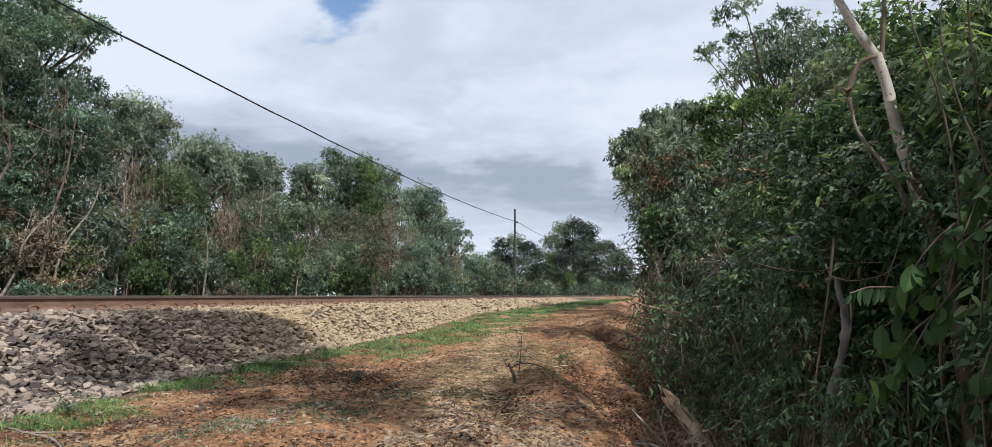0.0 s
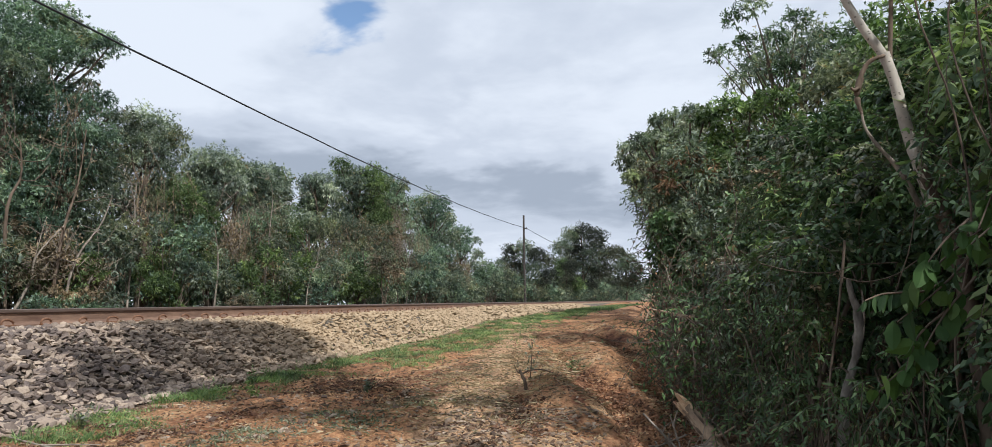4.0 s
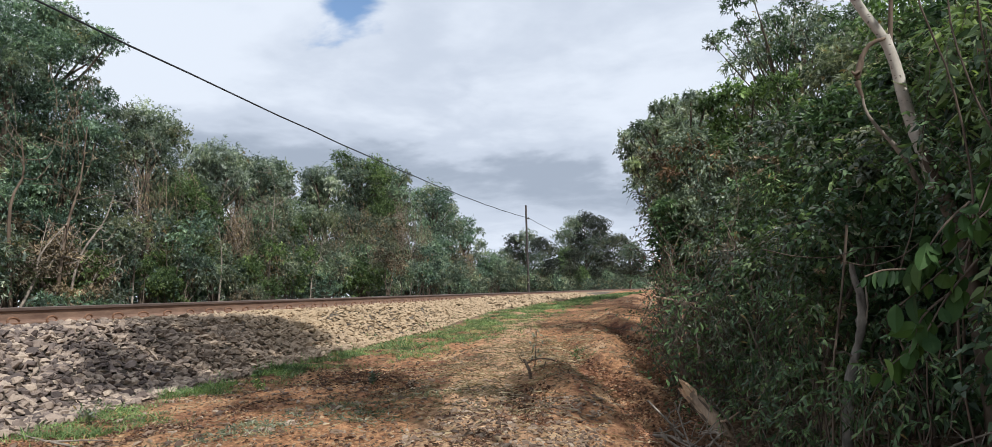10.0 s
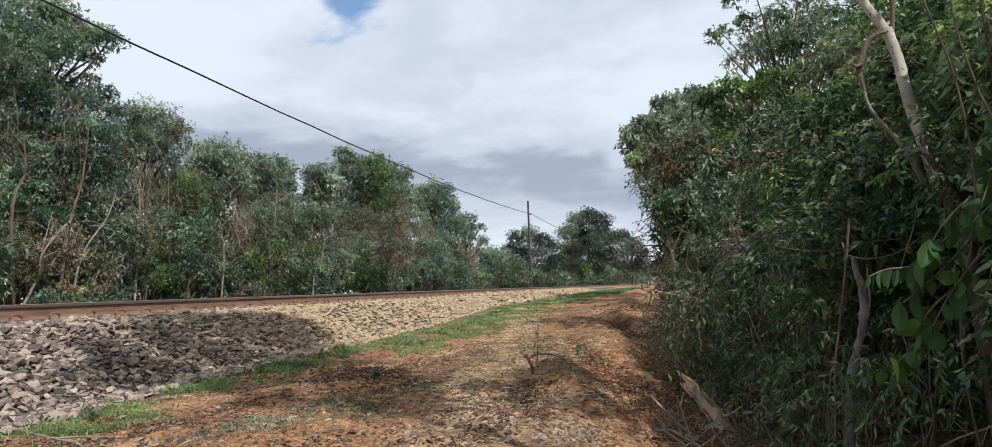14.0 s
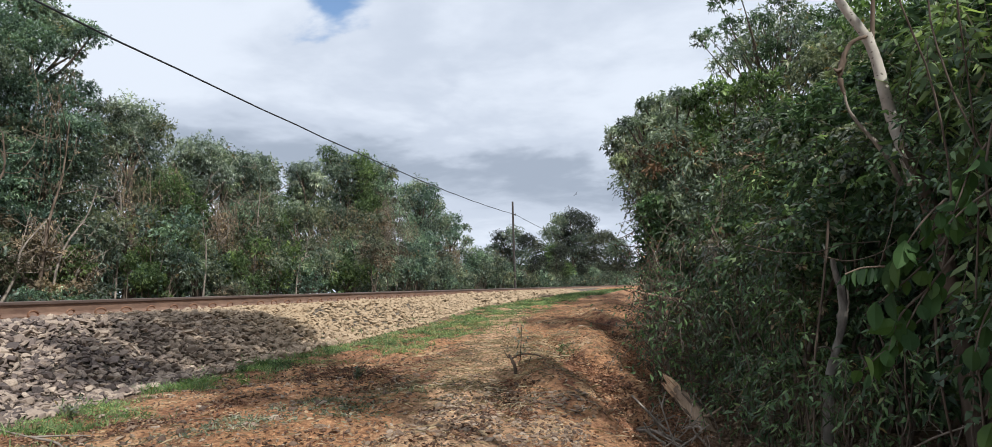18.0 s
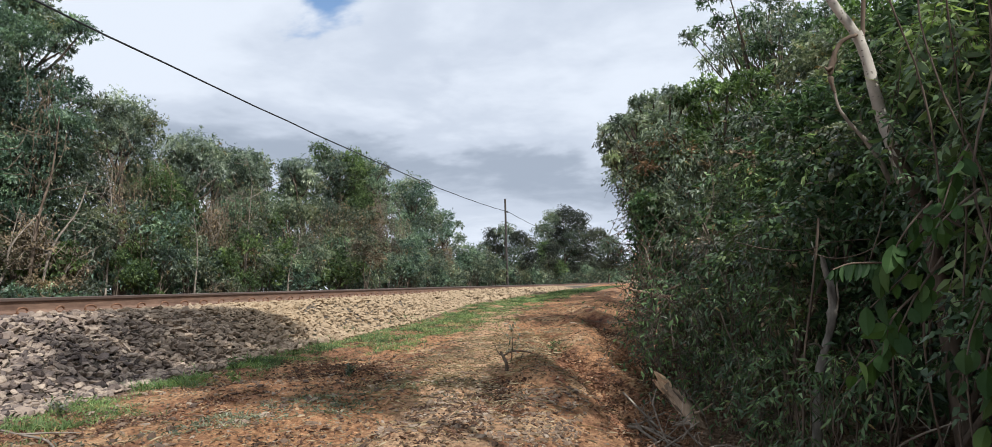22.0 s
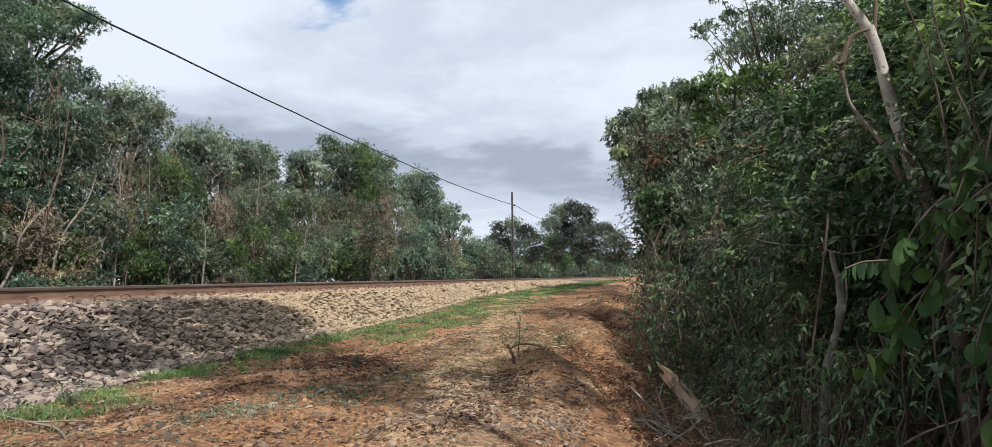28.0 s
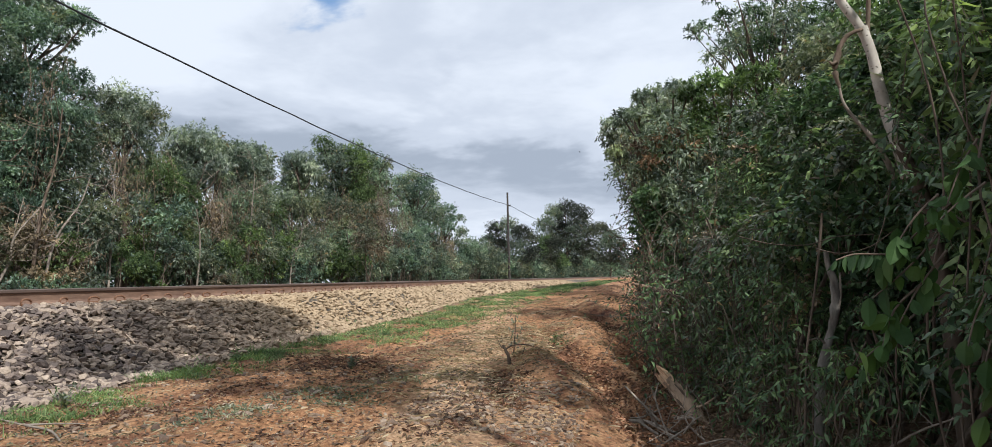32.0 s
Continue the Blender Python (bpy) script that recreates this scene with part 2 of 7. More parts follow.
def ramp(nt, fac, stops, ease=False):
    r = nt.nodes.new("ShaderNodeValToRGB")
    if ease:
        r.color_ramp.interpolation = "EASE"
    e = r.color_ramp.elements
    while len(e) < len(stops):
        e.new(0.5)
    for el, (p, c) in zip(e, stops):
        el.position, el.color = p, (*c, 1) if len(c) == 3 else c
    nt.links.new(fac, r.inputs[0])
    return r.outputs[0]


def blend(nt, fac, a, b, mode="MIX"):
    n = nt.nodes.new("ShaderNodeMix")
    n.data_type, n.blend_type = "RGBA", mode
    for key, v in (("Factor", fac), ("A", a), ("B", b)):
        if isinstance(v, (int, float)):
            n.inputs[key].default_value = v
        elif isinstance(v, tuple):
            n.inputs[key].default_value = (*v, 1)
        else:
            nt.links.new(v, n.inputs[key])
    return n.outputs["Result"]


def bump(nt, b, height, strength, distance=0.01):
    n = nt.nodes.new("ShaderNodeBump")
    n.inputs["Strength"].default_value, n.inputs["Distance"].default_value = strength, distance
    nt.links.new(height, n.inputs["Height"])
    nt.links.new(n.outputs[0], b.inputs["Normal"])


def leaf_material(name, dark, mid, light, dry=None, rough=0.45, glow=0.28, gloss=0.3):
    """Leaf green that differs from leaf to leaf and from bough to bough; light shines through."""
    m, nt, b = shader(name, rough, 0, gloss)
    geo = nt.nodes.new("ShaderNodeNewGeometry")
    stops = [(0.0, dark), (0.5, mid), (0.93, light)]
    if dry:
        stops += [(0.955, light), (0.965, dry)]
    col = ramp(nt, geo.outputs["Random Per Island"], stops)
    patch = tex(nt, "ShaderNodeTexNoise", 2.0, 3)
    tone = ramp(nt, patch.outputs["Fac"], [(0.36, (0.5, 0.54, 0.54)), (0.64, (1.5, 1.46, 1.32))])
    col = blend(nt, 1.0, col, tone, "MULTIPLY")
    info = nt.nodes.new("ShaderNodeObjectInfo")
    col = blend(nt, 1.0, col, ramp(nt, info.outputs["Random"], [(0.0, (0.6, 0.64, 0.68)), (0.5, (1.0, 1.0, 1.0)), (1.0, (1.42, 1.36, 1.22))]), "MULTIPLY")
    nt.links.new(col, b.inputs["Base Color"])
    tr = nt.nodes.new("ShaderNodeBsdfTranslucent")
    warm = blend(nt, 1.0, col, (1.12, 1.25, 0.7), "MULTIPLY")
    nt.links.new(warm, tr.inputs[0])
    mx = nt.nodes.new("ShaderNodeMixShader")
    mx.inputs[0].default_value = glow
    nt.links.new(b.outputs[0], mx.inputs[1])
    nt.links.new(tr.outputs[0], mx.inputs[2])
    nt.links.new(mx.outputs[0], nt.nodes["Material Output"].inputs[0])
    return m


def bark_material(name, dark, light, scale=14, stretch=(1, 1, 0.25), spots=None):
    m, nt, b = shader(name, 0.9, 0, 0.15)
    n = tex(nt, "ShaderNodeTexNoise", scale, 6, 0.65, stretch=stretch)
    big = tex(nt, "ShaderNodeTexNoise", 2.5, 3)
    col = ramp(nt, n.outputs["Fac"], [(0.3, dark), (0.68, light)])
    col = blend(nt, 1.0, col, ramp(nt, big.outputs["Fac"], [(0.35, (0.7, 0.68, 0.66)), (0.65, (1.15, 1.13, 1.1))]), "MULTIPLY")
    if spots:
        v = tex(nt, "ShaderNodeTexVoronoi", 26, stretch=(1, 1, 1.6))
        col = blend(nt, ramp(nt, v.outputs["Distance"], [(0.16, (1, 1, 1)), (0.24, (0, 0, 0))]), col, spots)
    nt.links.new(col, b.inputs["Base Color"])
    bump(nt, b, n.outputs["Fac"], 0.5, 0.01)
    return m


def stone_material(name, stops, dust=None):
    """Crushed rock: each stone its own tone, dusted and speckled."""
    m, nt, b = shader(name, 0.92, 0, 0.2)
    geo = nt.nodes.new("ShaderNodeNewGeometry")
    info = nt.nodes.new("ShaderNodeObjectInfo")
    add = nt.nodes.new("ShaderNodeMath")
    add.operation = "ADD"
    nt.links.new(geo.outputs["Random Per Island"], add.inputs[0])
    nt.links.new(info.outputs["Random"], add.inputs[1])
    fr = nt.nodes.new("ShaderNodeMath")
    fr.operation = "FRACT"
    nt.links.new(add.outputs[0], fr.inputs[0])
    col = ramp(nt, fr.outputs[0], stops)
    n = tex(nt, "ShaderNodeTexNoise", 45, 5, 0.7)
    col = blend(nt, 1.0, col, ramp(nt, n.outputs["Fac"], [(0.3, (0.72, 0.7, 0.68)), (0.7, (1.18, 1.16, 1.12))]), "MULTIPLY")
    if dust:
        # buff dust lies on stretches of the bed
        gp = nt.nodes.new("ShaderNodeSeparateXYZ")
        nt.links.new(geo.outputs["Position"], gp.inputs[0])
        big = nt.nodes.new("ShaderNodeTexNoise")
        big.inputs["Scale"].default_value = 0.9
        nt.links.new(geo.outputs["Position"], big.inputs["Vector"])
        ad = nt.nodes.new("ShaderNodeMath")
        ad.operation = "MULTIPLY_ADD"
        nt.links.new(big.outputs["Fac"], ad.inputs[0])
        ad.inputs[1].default_value = 5.0
        nt.links.new(gp.outputs[1], ad.inputs[2])
        mr = nt.nodes.new("ShaderNodeMapRange")
        mr.inputs["From Min"].default_value, mr.inputs["From Max"].default_value = 9.5, 14.5
        nt.links.new(ad.outputs[0], mr.inputs["Value"])
        col = blend(nt, mr.outputs[0], col, blend(nt, 0.72, col, dust))
    nt.links.new(col, b.inputs["Base Color"])
    bump(nt, b, n.outputs["Fac"], 0.7, 0.012)
    return m


def plain_material(name, a, c, scale=20, rough=0.7, metal=0.0, relief=0.2, stretch=(1, 1, 1), spec=0.3):
    m, nt, b = shader(name, rough, metal, spec)
    n = tex(nt, "ShaderNodeTexNoise", scale, 5, 0.65, stretch=stretch)
    nt.links.new(ramp(nt, n.outputs["Fac"], [(0.32, a), (0.68, c)]), b.inputs["Base Color"])
    if relief:
        bump(nt, b, n.outputs["Fac"], relief, 0.005)
    return m


BALLAST = stone_material("ballast_rock", [(0.0, (0.085, 0.07, 0.066)), (0.3, (0.19, 0.152, 0.135)), (0.65, (0.29, 0.232, 0.19)), (1.0, (0.44, 0.36, 0.29))], (0.42, 0.31, 0.185))
GRAVEL = stone_material("dirt_gravel", [(0.0, (0.085, 0.06, 0.048)), (0.35, (0.165, 0.115, 0.085)), (0.7, (0.24, 0.178, 0.13)), (1.0, (0.37, 0.30, 0.235))])
CLOD = stone_material("earth_clod", [(0.0, (0.1, 0.063, 0.046)), (0.4, (0.2, 0.12, 0.072)), (0.75, (0.325, 0.203, 0.112)), (1.0, (0.43, 0.32, 0.2))])
# web steel lightened to look sunlit, rail head coloured darker against it
RUST = plain_material("rusty_rail_steel", (0.15, 0.09, 0.066), (0.31, 0.2, 0.14), 9, 0.75, 0.2, 0.3, (1, 0.25, 1))
RUST_CLIP = plain_material("rusty_clip_steel", (0.12, 0.06, 0.035), (0.26, 0.14, 0.085), 40, 0.8, 0.1)
SHINE = plain_material("worn_dark_rail_head", (0.12, 0.085, 0.07), (0.20, 0.15, 0.125), 6, 0.5, 0.3, 0.05, (1, 0.1, 1))
SLEEPER = plain_material("dusty_concrete", (0.36, 0.27, 0.19), (0.50, 0.40, 0.29), 12, 0.95)
POLE = plain_material("dark_old_steel", (0.035, 0.03, 0.03), (0.08, 0.065, 0.055), 7, 0.7)
CABLE = plain_material("black_cable", (0.018, 0.018, 0.02), (0.035, 0.035, 0.04), 30, 0.6, 0, 0)
BARK = bark_material("grey_brown_bark", (0.075, 0.055, 0.04), (0.20, 0.155, 0.12))
BARK_PALE = bark_material("pale_bark", (0.27, 0.245, 0.21), (0.56, 0.525, 0.47), 9, (1, 1, 0.5), (0.16, 0.14, 0.12))
BARK_DRY = bark_material("dry_twig_bark", (0.14, 0.118, 0.097), (0.33, 0.29, 0.245), 20)
# dimmer copy of the grey-brown bark, shade put into its colour
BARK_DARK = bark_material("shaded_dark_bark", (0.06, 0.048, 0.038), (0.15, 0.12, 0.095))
BARK_LOG = bark_material("log_bark", (0.2, 0.145, 0.105), (0.54, 0.41, 0.30), 22)
WOOD_RAW = plain_material("splintered_wood", (0.42, 0.26, 0.15), (0.66, 0.47, 0.31), 30, 0.85, 0, 0.5, (1, 1, 0.2))
# LEAF_BELT, LEAF_DUSK and LEAF_OLIVE carry distance haze in a grey-blue tint
LEAF_BELT = leaf_material("belt_leaf", (0.062, 0.089, 0.077), (0.141, 0.184, 0.149), (0.311, 0.351, 0.302), (0.2, 0.14, 0.07), 0.45, 0.4, 0.5)
LEAF_SILVER = leaf_material("silvery_leaf", (0.125, 0.162, 0.142), (0.235, 0.282, 0.256), (0.42, 0.455, 0.45), None, 0.4, 0.4, 0.5)
LEAF_BRIGHT = leaf_material("bright_leaf", (0.052, 0.085, 0.04), (0.108, 0.16, 0.072), (0.205, 0.27, 0.13), None, 0.45, 0.4)
# darker hedge leaf; it also puts the thicket's inner shade into colour
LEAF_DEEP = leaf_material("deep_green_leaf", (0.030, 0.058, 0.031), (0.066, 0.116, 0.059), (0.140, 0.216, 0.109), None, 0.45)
LEAF_DUSK = leaf_material("dark_belt_leaf", (0.059, 0.101, 0.086), (0.133, 0.206, 0.163), (0.275, 0.366, 0.293), None, 0.45, 0.35, 0.5)
LEAF_FAR = leaf_material("distant_leaf", (0.033, 0.041, 0.038), (0.061, 0.071, 0.061), (0.104, 0.113, 0.097), None, 0.45, 0.4, 0.5)
LEAF_BUSH = leaf_material("hedge_leaf", (0.034, 0.060, 0.033), (0.089, 0.142, 0.068), (0.211, 0.294, 0.151), (0.26, 0.19, 0.09), 0.5, 0.36)
LEAF_OLIVE = leaf_material("olive_leaf", (0.076, 0.094, 0.070), (0.142, 0.163, 0.125), (0.278, 0.288, 0.239), (0.24, 0.17, 0.09), 0.45, 0.4, 0.5)
LEAF_GREY = leaf_material("grey_green_leaf", (0.086, 0.115, 0.086), (0.172, 0.213, 0.156), (0.333, 0.380, 0.300), (0.24, 0.18, 0.11), 0.5, 0.36, 0.5)
LEAF_DRY = leaf_material("dry_vine_leaf", (0.119, 0.090, 0.063), (0.188, 0.146, 0.103), (0.288, 0.228, 0.163), None, 0.8, 0.15)
GRASS = leaf_material("green_grass", (0.069, 0.123, 0.048), (0.127, 0.196, 0.083), (0.218, 0.286, 0.138), (0.36, 0.30, 0.15), 0.6)
STRAW = leaf_material("dry_straw", (0.22, 0.158, 0.093), (0.33, 0.255, 0.16), (0.45, 0.365, 0.255), None, 0.85, 0.12)
LEAF_BROAD = leaf_material("broad_leaf", (0.022, 0.048, 0.018), (0.036, 0.075, 0.026), (0.061, 0.113, 0.037), None, 0.65, 0.28, 0.15)
LEAF_FRESH = leaf_material("fresh_broad_leaf", (0.035, 0.068, 0.022), (0.057, 0.1, 0.032), (0.088, 0.145, 0.048), None, 0.62, 0.36, 0.18)
BARK_GREY = bark_material("lichen_grey_bark", (0.1, 0.092, 0.082), (0.33, 0.315, 0.285), 16, (1, 1, 0.4))
LEAF_WITHERED = leaf_material("withered_leaf", (0.14, 0.085, 0.058), (0.23, 0.14, 0.092), (0.34, 0.225, 0.15), None, 0.8, 0.2)
LEAF_LITTER = leaf_material("dead_leaf_litter", (0.09, 0.06, 0.045), (0.18, 0.125, 0.09), (0.32, 0.24, 0.17), None, 0.85, 0.08)
# litter leaf, dark enough to carry furrow shade in its colour too
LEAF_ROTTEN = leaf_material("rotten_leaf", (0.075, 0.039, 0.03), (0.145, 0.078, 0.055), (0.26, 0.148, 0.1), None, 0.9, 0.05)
FIELD = plain_material("dry_field", (0.17, 0.14, 0.085), (0.27, 0.225, 0.14), 0.3, 0.95, 0, 0)
FEATHER = plain_material("dark_feather", (0.025, 0.024, 0.027), (0.06, 0.058, 0.062), 25, 0.7)


# ---- ground: one sheet to the horizon ----
def bend(y):
    """How far the line has curved to the right at y."""
    return np.where(np.asarray(y, float) > 40, (np.asarray(y, float) - 40) ** 2 / 1180.0, 0.0)


def wave(x, y, s, k):
    return np.sin(x * s + 1.7 * k + 1.3 * np.sin(y * s * 0.7 + k)) * np.cos(y * s * 0.83 + 0.9 * k + np.sin(x * s * 0.6))


def gully(x, y):
    """0 in the rain furrows of the bank, 1 and more on the ridges between."""
    a = np.abs(np.sin(0.68 * y + 2.7 * x - 0.9 + 0.35 * np.sin(y * 0.8) + 0.22 * np.sin(x * 5 + y * 2.3)))
    return a ** 0.8 + 0.2 * np.abs(np.sin(y * 2.3 + 6.4 * x + np.sin(y * 2))) - 0.1


def ground_z(x, y):
    x = np.asarray(x, float) - bend(y)
    y = np.asarray(y, float)
    g = np.interp(y, [-30, 0, 5, 8, 12, 17, 25, 35, 60], [0.70, 0.76, 0.80, 0.87, 0.95, 1.05, 1.20, 1.28, 1.32])
    toe = np.interp(y, [0, 5, 9, 15, 21, 32], [0.82, 0.84, 0.92, 0.97, 1.22, 1.27])
    ditch = np.interp(y, [-10, 0, 5, 8, 14, 22, 40], [0.30, 0.35, 0.42, 0.45, 0.70, 1.0, 1.25])
    xs = [-12.5, -11.0, -9.6, -9.3, -6.25, -5.95, -5.0, -4.4, -3.6, -1.0, -0.65, 0.12, 0.6, 1.6, 4.0]
    zs = [1.40, 1.30, 1.42, 1.51, 1.51, 1.46, toe, toe * 0.55 + g * 0.45, g, g + 0.05, g - 0.02, ditch + 0.04, ditch, ditch + 0.12, ditch + 0.45]
    xs_a = np.array(xs)
    k = np.clip(np.searchsorted(xs_a, x) - 1, 0, len(xs) - 2)
    t = np.clip((x - xs_a[k]) / (xs_a[k + 1] - xs_a[k]), 0, 1)
    Z = np.stack([np.broadcast_to(np.asarray(v, float), x.shape) for v in zs])
    z = np.take_along_axis(Z, k[None], 0)[0] * (1 - t) + np.take_along_axis(Z, k[None] + 1, 0)[0] * t
    dirt = np.clip((x + 4.6) / 0.6, 0, 1) * np.clip((60 - y) / 40, 0, 1)
    z = z + dirt * (0.038 * wave(x, y, 1.9, 1) + 0.025 * wave(x, y, 4.7, 2) + 0.02 * wave(x, y, 11, 3) + 0.008 * wave(x, y, 23, 5))
    # rain gullies down the bank
    bank = np.clip((x + 1.9) / 0.9, 0, 1) * np.clip((0.5 - x) / 0.4, 0, 1) * np.clip((y - 4.8) / 2, 0.1, 1)
    z = z + bank * 0.25 * (gully(x, y) - 0.55) * np.clip((24 - y) / 8, 0.2, 1)
    # level country far away
    far = np.clip((np.hypot(x, y - 20) - 140) / 120, 0, 1)
    return z * (1 - far) + 1.1 * far


def ground_material():
    m, nt, b = shader("earth", 0.95, 0, 0.12)
    tc = nt.nodes.new("ShaderNodeTexCoord")
    sep = nt.nodes.new("ShaderNodeSeparateXYZ")
    nt.links.new(tc.outputs["Object"], sep.inputs[0])
    n1 = tex(nt, "ShaderNodeTexNoise", 0.55, 4, 0.6)
    n2 = tex(nt, "ShaderNodeTexNoise", 2.3, 6, 0.65)
    patch = tex(nt, "ShaderNodeTexNoise", 2.0, 6, 0.68, stretch=(1.0, 0.8, 1.0))
    n3 = tex(nt, "ShaderNodeTexNoise", 28, 6, 0.7)
    v1 = tex(nt, "ShaderNodeTexVoronoi", 22)
    v2 = tex(nt, "ShaderNodeTexVoronoi", 60)
    soil = ramp(nt, patch.outputs["Fac"], [(0.32, (0.085, 0.045, 0.035)), (0.45, (0.205, 0.098, 0.062)), (0.55, (0.41, 0.245, 0.138)), (0.67, (0.54, 0.405, 0.255))])
    orange = ramp(nt, n3.outputs["Fac"], [(0.3, (0.235, 0.106, 0.058)), (0.7, (0.53, 0.32, 0.172))])
    soil = blend(nt, ramp(nt, n1.outputs["Fac"], [(0.42, (0, 0, 0)), (0.6, (1, 1, 1))]), soil, orange)
    # sun-bleached dry crust along the trodden crest of the bank
    crest = nt.nodes.new("ShaderNodeVectorMath")
    crest.operation = "DOT_PRODUCT"
    crest.inputs[1].default_value = (1.0, 0.148, 0.0)
    nt.links.new(tc.outputs["Object"], crest.inputs[0])
    away = nt.nodes.new("ShaderNodeMath")
    away.operation = "ADD"
    nt.links.new(crest.outputs["Value"], away.inputs[0])
    nt.links.new(ramp(nt, n2.outputs["Fac"], [(0.3, (0.3, 0.3, 0.3)), (0.7, (0.8, 0.8, 0.8))]), away.inputs[1])
    far = nt.nodes.new("ShaderNodeMath")
    far.operation = "ABSOLUTE"
    nt.links.new(away.outputs[0], far.inputs[0])
    soil = blend(nt, ramp(nt, far.outputs[0], [(0.15, (0.8, 0.8, 0.8)), (0.55, (0, 0, 0))]), soil, ramp(nt, n3.outputs["Fac"], [(0.3, (0.385, 0.25, 0.152)), (0.7, (0.61, 0.44, 0.29))]))
    grit = ramp(nt, v1.outputs["Color"], [(0.0, (0.55, 0.5, 0.46)), (1.0, (1.3, 1.25, 1.2))])
    soil = blend(nt, 0.75, soil, grit, "MULTIPLY")
    soil = blend(nt, 0.5, soil, ramp(nt, n3.outputs["Fac"], [(0.3, (0.6, 0.58, 0.55)), (0.7, (1.3, 1.28, 1.25))]), "MULTIPLY")
    # bed under the ballast kept dark, painting shade into gaps between stones
    rock = ramp(nt, v1.outputs["Color"], [(0.1, (0.07, 0.058, 0.048)), (0.9, (0.22, 0.185, 0.15))])
    rock = blend(nt, 0.7, rock, ramp(nt, v2.outputs["Color"], [(0.0, (0.6, 0.58, 0.55)), (1.0, (1.2, 1.2, 1.15))]), "MULTIPLY")
    litter = ramp(nt, n3.outputs["Fac"], [(0.3, (0.08, 0.053, 0.038)), (0.7, (0.215, 0.142, 0.092))])
    field = ramp(nt, n2.outputs["Fac"], [(0.3, (0.30, 0.24, 0.14)), (0.7, (0.42, 0.36, 0.24))])

    def step(lo, hi, jitter, src="X"):
        ad = nt.nodes.new("ShaderNodeMath")
        ad.operation = "MULTIPLY_ADD"
        nt.links.new(n2.outputs["Fac"], ad.inputs[0])
        ad.inputs[1].default_value = jitter
        nt.links.new(sep.outputs[src], ad.inputs[2])
        mr = nt.nodes.new("ShaderNodeMapRange")
        mr.inputs["From Min"].default_value, mr.inputs["From Max"].default_value = lo + jitter / 2, hi + jitter / 2
        nt.links.new(ad.outputs[0], mr.inputs["Value"])
        return mr.outputs[0]

    col = blend(nt, step(-10.4, -10.0, 0.8), litter, rock)
    col = blend(nt, step(-4.75, -4.45, 0.7), col, soil)
    col = blend(nt, step(0.0, 0.7, 1.4), col, litter)
    col = blend(nt, step(120, 170, 4, "Y"), col, field)
    nt.links.new(col, b.inputs["Base Color"])
    h = nt.nodes.new("ShaderNodeMath")
    h.operation = "ADD"
    nt.links.new(n3.outputs["Fac"], h.inputs[0])
    nt.links.new(v1.outputs["Distance"], h.inputs[1])
    bump(nt, b, h.outputs[0], 0.9, 0.04)
    return m


def make_ground():
    xs = np.unique(np.concatenate([[-1500, -700, -350, -180, -100, -60, -40, -28, -20, -16, -14], np.arange(-13, -7, 0.4), np.arange(-7, 1.6, 0.075), np.arange(1.6, 6, 0.4), [7, 9, 12, 18, 28, 45, 80, 150, 300, 700, 1500]]))
    ys = np.unique(np.concatenate([[-600, -250, -100, -50, -30, -20, -12, -7], np.arange(-4, 3, 0.5), np.arange(3, 13, 0.075), np.arange(13, 25, 0.16), np.arange(25, 60, 0.8), np.arange(60, 200, 6), [230, 300, 400, 600, 1000, 2000, 3500]]))
    X, Y = np.meshgrid(xs, ys)
    Z = ground_z(X, Y)
    nx, ny = len(xs), len(ys)
    i, j = np.meshgrid(np.arange(ny - 1), np.arange(nx - 1), indexing="ij")
    f = np.stack([i * nx + j, i * nx + j + 1, (i + 1) * nx + j + 1, (i + 1) * nx + j], -1).reshape(-1, 4)
    g = Geo().add(np.stack([X, Y, Z], -1).reshape(-1, 3), f)
    return solo("ground", g, ground_material(), "orange-brown bare earth sloping from the ballast into a ditch", "ground", kind="structure", smooth=True)


ground = make_ground()


# ---- railway track ----
NEAR_RAIL, FAR_RAIL, RAIL_TOP, RAIL_H = -6.9, -7.97, 1.75, 0.186


